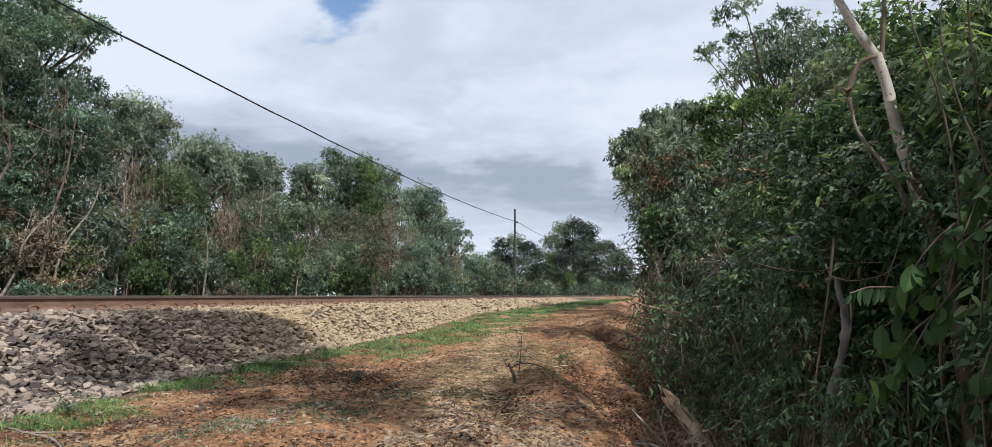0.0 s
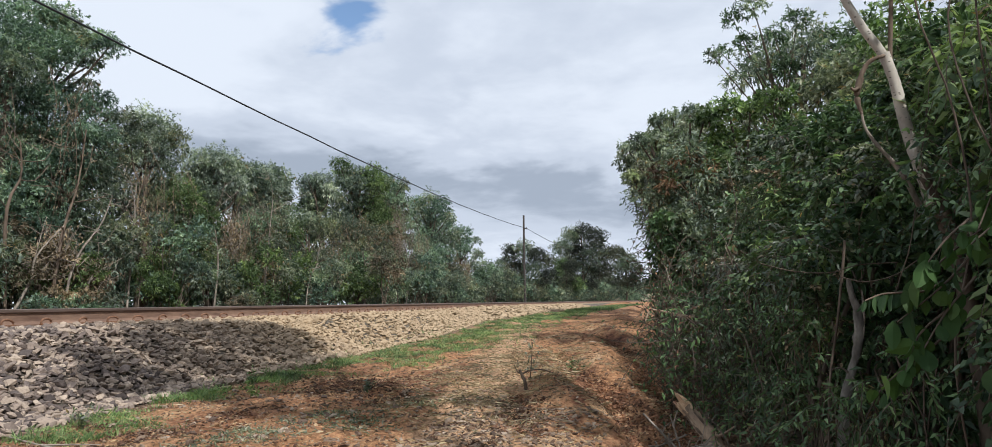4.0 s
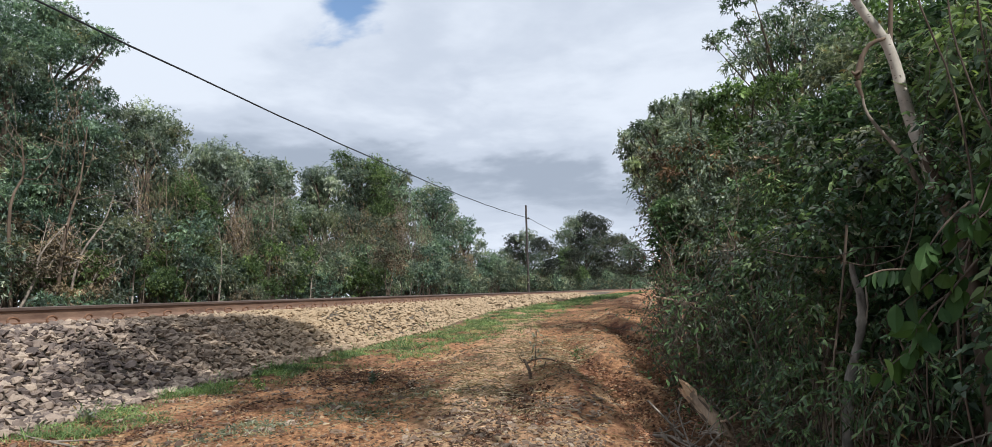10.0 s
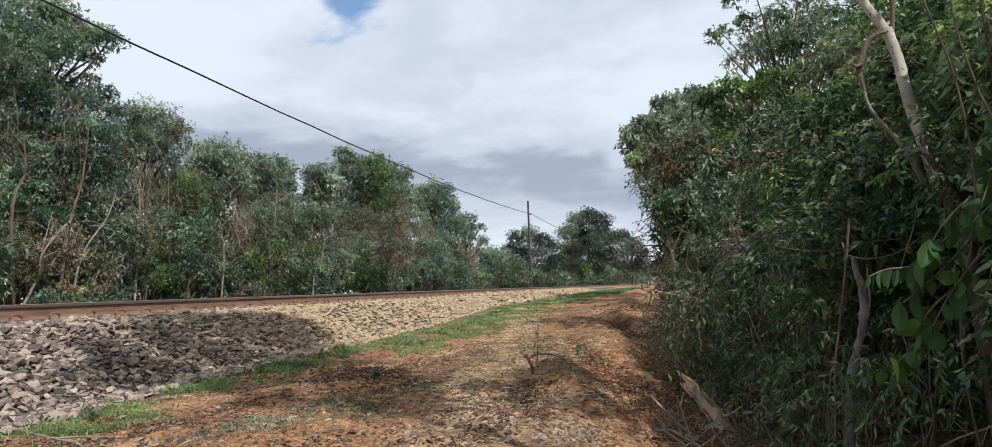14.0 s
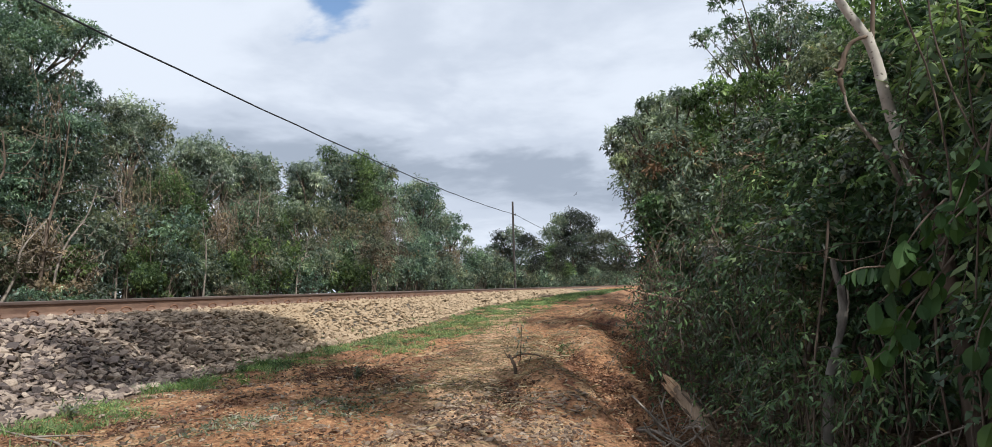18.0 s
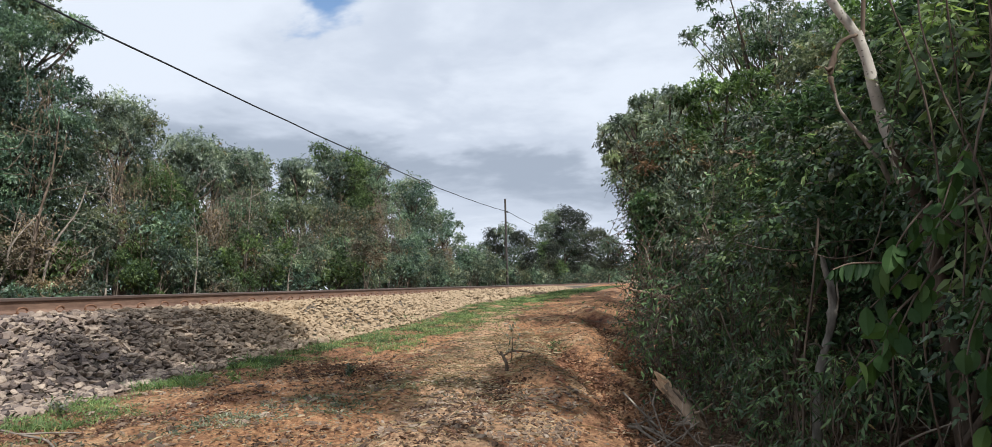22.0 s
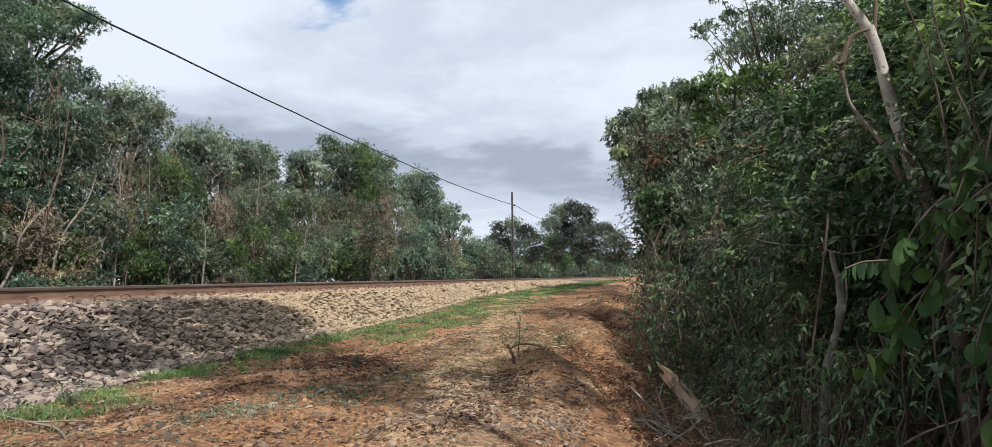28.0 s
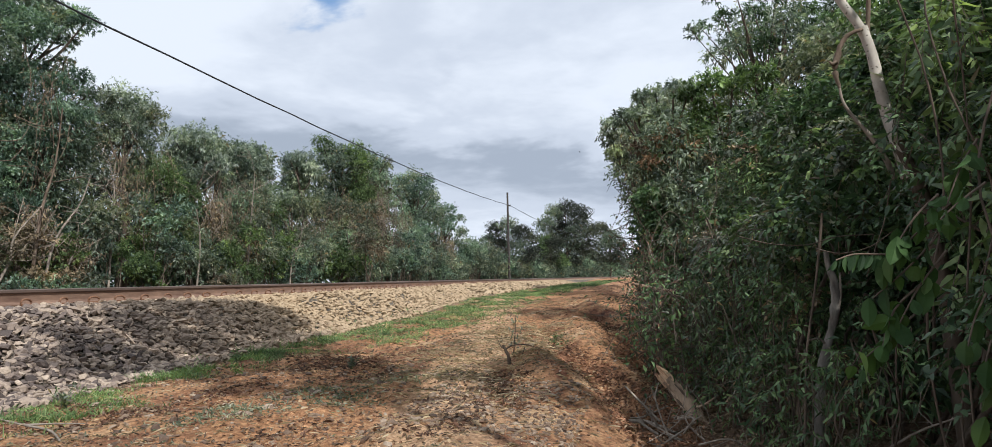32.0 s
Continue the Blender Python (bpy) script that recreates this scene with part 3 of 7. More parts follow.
def make_track():
    track = thing("railway_track", (0, 0, 0), "rusty steel railway track on concrete sleepers in crushed ballast", "railway track", kind="structure")
    ys = np.concatenate([np.arange(-30, 40, 2.0), np.arange(40, 260, 5.0)])
    prof = [(-0.075, 0), (0.075, 0), (0.075, 0.012), (0.02, 0.03), (0.010, 0.05), (0.010, 0.135), (0.036, 0.150), (0.037, 0.178), (0.028, 0.186),
            (-0.028, 0.186), (-0.037, 0.178), (-0.036, 0.150), (-0.010, 0.135), (-0.010, 0.05), (-0.02, 0.03), (-0.075, 0.012)]
    pr = np.array(prof)
    for name, x0 in (("near_rail", NEAR_RAIL), ("far_rail", FAR_RAIL)):
        g = Geo()
        bx = bend(ys)
        v = np.stack([x0 + bx[:, None] + pr[None, :, 0], np.broadcast_to(ys[:, None], (len(ys), len(pr))), RAIL_TOP - RAIL_H + np.broadcast_to(pr[None, :, 1], (len(ys), len(pr)))], -1)
        n = len(pr)
        i, j = np.meshgrid(np.arange(len(ys) - 1), np.arange(n), indexing="ij")
        k = (j + 1) % n
        f = np.stack([i * n + j, i * n + k, (i + 1) * n + k, (i + 1) * n + j], -1)
        keep = np.ones(n, bool)
        keep[5:12] = False
        g.add(v, f[:, keep].reshape(-1, 4))
        rail = part("rail", g, RUST, track)
        head = Geo().add(v, f[:, ~keep].reshape(-1, 4))
        part("rail_head", head, SHINE, rail, "worn rail head, darker against the sunlit web")
    sl = Geo()
    box(sl, (-1.0, -0.11, -0.2), (1.0, 0.11, 0.0))
    sl_me = sl.mesh("sleeper")
    sl_me.materials.append(SLEEPER)
    # spring clip: a loop of round bar standing against the rail foot
    cl = Geo()
    a = np.linspace(-0.6, 5.3, 13)
    loop = np.stack([0.02 * np.cos(a * 0.5), 0.072 * np.cos(a), 0.042 + 0.04 * np.sin(a)], -1)
    tube(cl, loop, (0.013, 0.013), 5)
    clip_me = cl.mesh("rail_clip", True)
    clip_me.materials.append(RUST_CLIP)
    sh = Geo()
    box(sh, (-0.045, -0.06, 0.0), (0.045, 0.06, 0.022))
    sh_me = sh.mesh("clip_shoulder")
    sh_me.materials.append(RUST_CLIP)
    mid = (NEAR_RAIL + FAR_RAIL) / 2
    rng = np.random.RandomState(5)
    y = -6.0
    while y < 90:
        dy = rng.normal() * 0.012
        x = mid + float(bend(y))
        s = part("sleeper", sl_me, SLEEPER, track, local=pose(x, y + dy, RAIL_TOP - RAIL_H - 0.006, 0, 0, rng.normal() * 0.6))
        if y < 48:
            cx = NEAR_RAIL - mid + 0.115
            part("rail_clip", clip_me, RUST_CLIP, s, local=pose(cx, rng.normal() * 0.008, 0.0, rng.normal() * 5, 0, rng.normal() * 8))
            part("clip_shoulder", sh_me, RUST_CLIP, s, local=pose(cx + 0.01, 0, 0))
        y += 0.515
    return track


make_track()


# ---- pole line ----
def make_pole(x, y, top, label):
    z0 = float(ground_z(x, y)) - 0.3
    p = thing("utility_pole", (x, y, z0), label, "pole", "line poles beside the track")
    part("shaft", tube(Geo(), [(x, y, z0), (x - 0.02, y, z0 + 4), (x, y, top)], (0.13, 0.10, 0.085), 8), POLE, p, smooth=True)
    part("cable_bracket", box(Geo(), (x - 0.03, y - 0.03, top - 1.25), (x + 0.26, y + 0.03, top - 1.17)), POLE, p)
    part("insulator", tube(Geo(), [(x + 0.22, y, top - 1.3), (x + 0.22, y, top - 1.2), (x + 0.22, y, top - 1.1)], (0.035, 0.055, 0.03), 8), POLE, p)
    return np.array([x + 0.22, y, top - 1.19])


ends = [make_pole(-11.3, -19.0, 9.6, "dark slim steel pole carrying one black cable"),
        make_pole(-11.3, 67.0, 9.62, "dark slim steel pole in front of the trees with one cable"),
        make_pole(-4.4, 130.0, 9.3, "dark slim far pole before the end of the tree belt"),
        make_pole(12.0, 205.0, 9.3, "dark slim far pole past the bend of the line")]


def make_cable():
    c = thing("overhead_cable", tuple(ends[0]), "sagging black overhead cable strung between line poles", "cable")
    for (a, b), sag in zip(zip(ends[:-1], ends[1:]), (1.05, 1.0, 1.3)):
        u = np.linspace(0, 1, 40)
        p = a[None] * (1 - u[:, None]) + b[None] * u[:, None]
        p[:, 2] -= 4 * sag * u * (1 - u)
        # slight kinks where the lashing wire is tied
        p[:, 2] += 0.012 * np.sin(np.arange(40) * 2.4)
        part("cable_span", tube(Geo(), p, (0.022, 0.022), 6), CABLE, c, smooth=True)


make_cable()


# ---- trees across the line ----
def crown_points(rng, c, r, n, lump=0.35, hollow=0.5):
    """Clump centres through an uneven crown, more of them towards its skin."""
    o = unit(rng.normal(size=(n, 3)))
    k = rng.uniform(0, 9, 3)
    w = 1 + lump * np.sin(o[:, 0] * 4 + k[0]) * np.cos(o[:, 1] * 4 + k[1]) + lump * 0.7 * np.sin(o[:, 2] * 5 + k[2] + 2 * o[:, 0])
    rad = rng.random(n) ** hollow
    return np.array(c) + o * (rad * w)[:, None] * np.array(r)


def bough(rng, c, r, leaf, cover=2.0, width=0.42, droop=0.35, flat=0.8, core=True, small=False):
    """A rounded leafy bough: rosettes of leaves over its uneven skin, large leaves within."""
    g = Geo()
    n = int(cover * 9.4 * r * r / (0.5 * width * leaf * leaf) / 6) + 6
    o = unit(rng.normal(size=(n, 3)))
    o[:, 2] = np.where(rng.random(n) < 0.6, np.abs(o[:, 2]), o[:, 2])
    k = rng.uniform(0, 9, 3)
    w = 1 + 0.24 * np.sin(o[:, 0] * 5 + k[0]) * np.cos(o[:, 1] * 5 + k[1]) + 0.2 * np.sin(o[:, 2] * 7 + k[2] + 3 * o[:, 1])
    p = np.asarray(c) + o * (r * w * (0.3 + 0.78 * rng.random(n) ** 0.55))[:, None] * np.array([1, 1, flat])
    d = unit(o[:, None] * 0.7 + rng.normal(size=(n, 6, 3)) * 0.75 - np.array([0, 0, droop]))
    side = unit(np.cross(d, rng.normal(size=(n, 6, 3)) * 0.55 + np.array([0, 0, 1.0])))
    ln = leaf * rng.uniform(0.6, 1.3, (n, 6, 1)) * np.repeat(rng.uniform(0.75, 1.2, (n, 1)), 6, 1)[..., None]
    wd = ln * width * 0.55
    mid = p[:, None] + d * ln * 0.5
    tip = p[:, None] + d * ln - np.array([0, 0, 0.12]) * ln
    if small:
        v = np.concatenate([p[:, None], mid + side * wd * 1.3, tip], 1)
        f = np.array([(0, 1 + i, 7 + i) for i in range(6)])
    else:
        v = np.concatenate([p[:, None], mid + side * wd, tip, mid - side * wd], 1)
        f = np.array([t for i in range(6) for t in ((0, 1 + i, 7 + i), (0, 7 + i, 13 + i))])
    g.add(v.reshape(-1, 3), (f[None] + (np.arange(n) * v.shape[1])[:, None, None]).reshape(-1, 3))
    if core:
        m = 26
        q = np.asarray(c) + unit(rng.normal(size=(m, 3))) * (r * 0.45 * rng.random(m) ** 0.5)[:, None] * np.array([1, 1, flat])
        leaves(g, rng, q, rng.normal(size=(m, 3)), r * rng.uniform(0.3, 0.45, m), r * 0.2, False)
    return g


def crown_of(t, rng, lobes, mats, leaf, cover, width, droop, core=True, small=False):
    for i, (c, r) in enumerate(lobes):
        part("foliage", bough(rng, c, r, leaf, cover, width, droop, rng.uniform(0.7, 0.95), core, small), mats[i % len(mats)], t)


def make_tree(name, x, y, top, half, rng, leaf, label, bark=None, low=0.35, size=0.13, trunk_r=0.10, group="trees across the line", width=0.42, droop=0.4, limbs=10, cover=1.6, count=12, core=True, small=False):
    """A tree whose crown is a loose heap of leafy boughs."""
    z0 = float(ground_z(x, y)) - 0.05
    t = thing(name, (x, y, z0), label, "tree", group)
    h = top - z0
    zl = z0 + h * low
    c = np.array([x, y, (zl + top) / 2])
    rz = (top - zl) / 2
    lobes = []
    for i in range(count):
        u = 1 - 2 * (i + 0.5) / count
        a = i * 2.4 + rng.normal() * 0.4
        s = math.sqrt(1 - u * u)
        r = half * rng.uniform(0.34, 0.52) * (0.85 if u > 0.7 else 1)
        lobes.append((c + np.array([(half - r * 0.8) * s * math.cos(a), (half - r * 0.8) * s * math.sin(a), (rz - r * 0.75) * u]) * rng.uniform(0.8, 1.1), r))
    g = Geo()
    line = spline([(x, y, z0), (x + rng.normal() * 0.12, y + rng.normal() * 0.12, z0 + h * low * 0.5), (x, y, zl), c + np.array([rng.normal() * 0.2, rng.normal() * 0.2, rz * 0.5])], 12)
    tube(g, line, (trunk_r, trunk_r * 0.8, trunk_r * 0.55, trunk_r * 0.2), 7, 0.05, rng)
    part("trunk", g, bark or BARK, t, smooth=True)
    for i in range(limbs):
        q = lobes[i % count][0] + rng.normal(size=3) * 0.2 * lobes[i % count][1] * (i >= count)
        s = line[rng.randint(4, 10)]
        m = (s + q) / 2 + np.array([rng.normal() * 0.15, rng.normal() * 0.15, -0.1 + rng.normal() * 0.12])
        part("limb", tube(Geo(), spline([s, m, q], 6), (trunk_r * 0.35, trunk_r * 0.1), 4, caps=False), bark or BARK, t)
    crown_of(t, rng, lobes, leaf if isinstance(leaf, (list, tuple)) else [leaf], size, cover, width, droop, core, small)
    return t


BELT = []


def bough_tree(x, y, mats, leaf, label, boughs, group="trees in the thicket", bark=None, cover=1.45, behind=True, foot=None, thick=1.0, flat=(0.75, 1.0), swell=None):
    """A tree with its boughs given as offset across the line of sight, height and radius."""
    k = len(BELT)
    rng = np.random.RandomState(100 + k)
    z0 = float(ground_z(x, y)) - 0.05
    t = thing("tree", (x, y, z0), label, "tree", group)
    BELT.append(t)
    away = unit(np.array([x, y, 0.0]))
    side = np.array([away[1], -away[0], 0.0])
    wide = max(abs(b[0]) + b[2] for b in boughs)
    lobes = []
    for u, z, r in boughs:
        lobes.append((np.array([x, y, z]) + side * u + away * rng.uniform(-0.45, 0.35) * wide, r * (swell or (1.1 if y < 24 else 1.25))))
        # a second bough behind, lower and smaller
        if behind:
            lobes.append((np.array([x, y, z - r * 0.45]) + side * (u + rng.normal() * 0.2 * r) + away * rng.uniform(0.5, 1.0) * wide, r * 1.1))
    top = max(b[1] for b in boughs)
    tr = (0.055 + 0.012 * (top - z0)) * thick
    fx, fy = foot or (x, y)
    line = spline([(fx, fy, z0), (fx * 0.6 + x * 0.4 + rng.normal() * 0.15, y + rng.normal() * 0.15, z0 + (top - z0) * 0.4), (x + rng.normal() * 0.2, y, top - 0.4)], 12)
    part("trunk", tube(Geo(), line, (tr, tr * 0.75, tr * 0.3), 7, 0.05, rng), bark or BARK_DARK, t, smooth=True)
    for c, r in lobes[::2] if behind else lobes:
        j = int(np.argmin(np.abs(line[:, 2] - (c[2] - 0.9 - 0.4 * wide)) + 0.0))
        s = line[max(2, j)]
        part("limb", tube(Geo(), spline([s, (s + c) / 2 + rng.normal(size=3) * 0.12 - np.array([0, 0, 0.1]), c], 7), (tr * 0.4, tr * 0.12), 4, caps=False), bark or BARK_DARK, t)
    silver = mats[0] is LEAF_SILVER
    for i, (c, r) in enumerate(lobes):
        back = behind and i % 2
        part("foliage", bough(rng, c, r, leaf * (1.0 if silver else 0.6 if y > 60 else 0.76 if y > 13.5 else 0.8) * (2.0 if back else 1), cover * (1.0 if y < 60 else 1.5) if not back else 1.0, 0.3 if silver else 0.4, 0.7 if silver else 0.35, rng.uniform(*flat), False, y > 13.5), mats[(i // 2 if behind else i) % len(mats)], t)
    return t


def belt_tree(x, y, mats, leaf, label, boughs, **more):
    return bough_tree(x, y, mats, leaf, label, boughs, "trees across the line", **more)


def make_belt():
    B, S, G, D, F, O = LEAF_BELT, LEAF_SILVER, LEAF_BRIGHT, LEAF_DUSK, LEAF_FAR, LEAF_OLIVE
    belt_tree(-14.8, 14.6, [D, B], 0.12, "tall dark-green tree with a ragged crown",
              [(-0.37, 8.18, 1.05), (-0.05, 7.18, 0.88), (-0.44, 6.08, 1.05), (-0.05, 5.08, 0.96), (-0.38, 4.04, 1.05)], flat=(0.55, 0.75), swell=0.95, cover=1.1)
    belt_tree(-14.8, 15.9, [D, B, D], 0.12, "tall dark-green tree with boughs reaching sideways",
              [(-0.46, 8.97, 0.88), (0.08, 8.98, 0.62), (-0.57, 7.82, 0.83), (0.03, 8.10, 0.70), (0.61, 8.52, 0.50), (0.95, 8.79, 0.50), (1.27, 8.52, 0.37), (0.88, 8.19, 0.31), (0.11, 7.18, 0.70), (-0.48, 6.71, 0.83), (0.84, 7.55, 0.22), (1.04, 7.04, 0.44), (0.62, 6.70, 0.55), (1.42, 6.81, 0.24), (-0.3, 5.9, 0.7), (0.3, 5.2, 0.7)], behind=False, flat=(0.55, 0.75), swell=1.03, cover=1.6)
    belt_tree(-14.2, 16.0, [D, B], 0.12, "dense dark-green tree under the tall trees",
              [(-0.26, 6.00, 0.69), (-0.91, 5.55, 0.81), (0.32, 5.88, 0.60), (0.79, 6.09, 0.33), (-0.38, 5.04, 0.72), (0.47, 5.20, 0.54), (-0.89, 4.47, 0.72), (0.18, 4.32, 0.62), (-0.61, 3.70, 0.65)], flat=(0.6, 0.8), swell=1.1, cover=1.7)
    belt_tree(-14.9, 19.8, [O, S, B], 0.10, "slender grey-green tree with a loose wide crown",
              [(-0.72, 7.15, 0.50), (-0.17, 7.34, 0.54), (0.42, 7.15, 0.50), (0.83, 6.89, 0.33), (0.13, 6.78, 0.50), (-0.47, 6.65, 0.46), (-0.83, 6.38, 0.33), (0.36, 6.41, 0.33), (0.49, 5.56, 0.46), (0.37, 4.79, 0.59), (-0.81, 4.98, 0.42), (-0.98, 5.63, 0.38)])
    belt_tree(-14.6, 22.8, [S, S, B], 0.12, "tree with silvery drooping leaves on its crown",
              [(-0.49, 6.51, 0.50), (0.10, 6.66, 0.55), (0.65, 6.42, 0.46), (-0.25, 6.04, 0.55), (0.45, 5.98, 0.50), (-0.78, 6.11, 0.37), (0.89, 5.82, 0.30), (-0.15, 5.36, 0.46)])
    belt_tree(-13.9, 20.2, [G, B, G, O], 0.10, "green tree hung with creepers below the silvery crowns",
              [(-0.01, 4.97, 0.50), (-0.29, 4.27, 0.62), (0.52, 4.44, 0.50), (0.24, 3.51, 0.62), (-0.31, 3.09, 0.62)])
    belt_tree(-14.8, 27.0, [S, S, B], 0.14, "tree with a rounded silvery crown",
              [(-0.47, 6.75, 0.47), (-0.02, 7.02, 0.49), (0.46, 6.72, 0.42), (-0.26, 6.25, 0.52), (0.36, 6.16, 0.42), (-0.85, 6.47, 0.36), (-0.71, 5.60, 0.52), (0.07, 5.50, 0.52)])
    belt_tree(-14.3, 25.4, [D, B, O], 0.13, "dark-green tree under the silvery crowns",
              [(-0.13, 4.61, 0.59), (0.67, 4.49, 0.54), (-0.71, 3.61, 0.59), (0.40, 3.36, 0.59)])
    belt_tree(-14.8, 31.4, [S, S, B], 0.15, "small silvery tree beside a gap in the belt",
              [(-0.39, 7.29, 0.35), (0.19, 7.41, 0.41), (-0.06, 6.91, 0.41), (0.53, 6.89, 0.35), (-0.50, 6.74, 0.29), (-0.06, 6.22, 0.44)])
    belt_tree(-14.2, 29.4, [B, O, G], 0.13, "leafy green tree below the silvery crowns",
              [(-0.09, 5.14, 0.50), (0.58, 4.95, 0.55), (-0.76, 4.93, 0.44), (-0.51, 3.75, 0.61), (0.52, 3.52, 0.61)])
    belt_tree(-14.8, 36.0, [G, B, B], 0.15, "tall tree with a fresh green broad crown",
              [(-0.80, 8.72, 0.43), (-0.39, 8.46, 0.46), (0.24, 8.36, 0.53), (0.89, 8.43, 0.46), (-0.62, 7.70, 0.59), (0.20, 7.54, 0.66), (1.04, 7.61, 0.59), (1.49, 8.00, 0.39), (-0.13, 6.63, 0.72), (0.70, 6.49, 0.72), (-0.76, 6.30, 0.59), (-1.1, 5.6, 0.6), (1.2, 6.0, 0.65), (0.3, 5.6, 0.7), (-0.4, 5.2, 0.65)])
    belt_tree(-14.2, 34.7, [B, O, D], 0.15, "grey-green tree hung with dry vines",
              [(-0.53, 5.27, 0.70), (0.38, 5.00, 0.76), (-0.09, 3.76, 0.82), (-1.00, 4.03, 0.70), (1.14, 3.74, 0.70)])
    belt_tree(-14.9, 41.8, [D, B, O], 0.16, "dense grey-green tree hung with vines",
              [(-0.15, 8.47, 0.45), (0.37, 8.54, 0.38), (0.71, 8.77, 0.23), (0.09, 7.57, 0.56), (-0.46, 7.72, 0.53), (0.45, 6.96, 0.45), (-0.11, 6.25, 0.64), (0.39, 5.50, 0.60), (-0.50, 5.14, 0.68), (0.04, 4.01, 0.75), (0.65, 3.26, 0.60)])
    belt_tree(-14.8, 48.6, [D, B], 0.17, "dark-green tree with an umbrella-like crown",
              [(-0.77, 8.56, 0.51), (0.09, 8.72, 0.56), (0.94, 8.49, 0.51), (-0.35, 7.99, 0.56), (0.58, 7.84, 0.56), (1.44, 7.66, 0.34), (-1.16, 7.83, 0.30), (0.23, 7.25, 0.39), (1.38, 7.01, 0.26), (-0.79, 7.13, 0.30), (-0.2, 6.3, 0.6), (0.7, 5.9, 0.6), (-0.9, 5.8, 0.5)])
    belt_tree(-14.2, 46.3, [B, D, O], 0.17, "leafy tree below the umbrella-like crown",
              [(-0.30, 5.16, 0.65), (0.79, 4.89, 0.65), (-0.73, 4.11, 0.74), (0.32, 3.76, 0.74)])
    belt_tree(-14.8, 58.3, [D, B], 0.18, "dark-green tree with a pointed crown",
              [(-0.50, 7.19, 0.41), (-0.82, 6.48, 0.56), (0.35, 6.66, 0.41), (1.07, 6.80, 0.25), (-0.02, 5.90, 0.61), (1.14, 5.67, 0.41), (-0.80, 5.11, 0.61), (0.50, 4.57, 0.61), (1.45, 4.04, 0.46)])
    belt_tree(-14.8, 70.3, [B, F], 0.20, "low dense tree in the belt",
              [(-0.31, 4.88, 0.49), (0.58, 4.37, 0.55), (-0.95, 3.75, 0.61), (0.98, 3.33, 0.67), (-0.05, 3.24, 0.55)])
    belt_tree(-13.1, 76.0, [F, B], 0.26, "distant grey-green tree with a broad crown",
              [(-1.13, 6.82, 0.72), (0.25, 6.97, 0.78), (1.47, 6.54, 0.72), (-1.88, 5.73, 0.59), (-0.52, 5.30, 0.85), (1.16, 4.92, 0.85), (2.49, 5.86, 0.65), (-1.22, 3.69, 0.72), (2.70, 4.22, 0.78)])
    belt_tree(-10.3, 90.0, [G, F], 0.28, "distant fresh green tree beside the line",
              [(-0.44, 6.21, 0.76), (0.77, 5.94, 0.84), (-1.18, 4.71, 0.76), (0.25, 4.28, 0.92), (1.37, 3.79, 0.76)])
    belt_tree(-9.2, 102.0, [F, B], 0.30, "large distant tree with a domed crown",
              [(0.18, 11.01, 1.21), (-1.56, 10.47, 1.04), (1.86, 9.99, 1.21), (-2.83, 8.87, 1.04), (-0.78, 8.36, 1.38), (1.35, 7.85, 1.38), (3.40, 8.04, 0.95), (-0.02, 5.83, 1.56), (2.46, 5.75, 1.38), (-2.14, 6.34, 1.21), (0.33, 3.67, 1.30)])
    belt_tree(-4.1, 120.0, [F, B], 0.34, "distant tree at the end of the belt",
              [(-1.29, 9.27, 1.12), (0.45, 7.99, 1.12), (1.77, 6.54, 1.01), (-0.89, 6.84, 1.22), (1.10, 4.77, 1.22), (2.63, 3.92, 0.81), (-1.29, 4.35, 1.32), (-2.96, 4.91, 1.22)])
    # trees that close the belt between the crowns
    belt_tree(-15.3, 20.1, [O, S, B], 0.10, "grey-green leafy tree behind the slender crown",
              [(-0.67, 5.98, 0.52), (-0.04, 6.07, 0.48), (0.61, 5.96, 0.44), (-0.47, 5.27, 0.56), (0.21, 5.25, 0.56), (-0.81, 4.63, 0.52), (-0.10, 4.48, 0.56), (0.70, 5.23, 0.48)], behind=False)
    belt_tree(-14.9, 21.5, [G, B], 0.11, "fresh green tree between silvery crowns",
              [(-0.16, 5.36, 0.58), (0.50, 5.39, 0.54), (-0.53, 4.69, 0.54), (0.16, 4.61, 0.58), (0.78, 4.43, 0.50)], behind=False)
    belt_tree(-15.2, 25.5, [O, S, B], 0.12, "grey-green tree joining two silvery crowns",
              [(-1.00, 6.41, 0.61), (-0.38, 6.61, 0.52), (0.30, 6.45, 0.56), (-0.73, 5.67, 0.61), (0.03, 5.69, 0.61), (0.94, 6.06, 0.52), (1.47, 5.85, 0.47), (0.73, 5.37, 0.61), (1.47, 5.15, 0.52)], behind=False)
    belt_tree(-15.2, 33.1, [B, G, O], 0.15, "leafy green tree beside the gap in the belt",
              [(-0.63, 7.17, 0.55), (-0.85, 6.22, 0.58), (0.02, 6.65, 0.69), (-1.39, 5.38, 0.58), (-0.53, 5.38, 0.69)], behind=False)
    belt_tree(-15.4, 42.1, [B, D, O], 0.16, "vine-hung grey-green tree in the belt",
              [(-1.15, 8.65, 0.7), (-0.04, 8.72, 0.65), (-0.47, 7.61, 0.85), (0.57, 7.43, 0.71), (0.83, 6.19, 0.71), (-0.14, 6.20, 0.85)], behind=False)
    belt_tree(-15.2, 54.3, [D, B], 0.18, "dark-green tree behind the umbrella-like crown",
              [(-1.48, 7.78, 0.75), (-0.15, 7.54, 0.75), (-1.06, 6.63, 0.89), (0.49, 6.52, 0.80), (1.39, 6.94, 0.6)], behind=False)
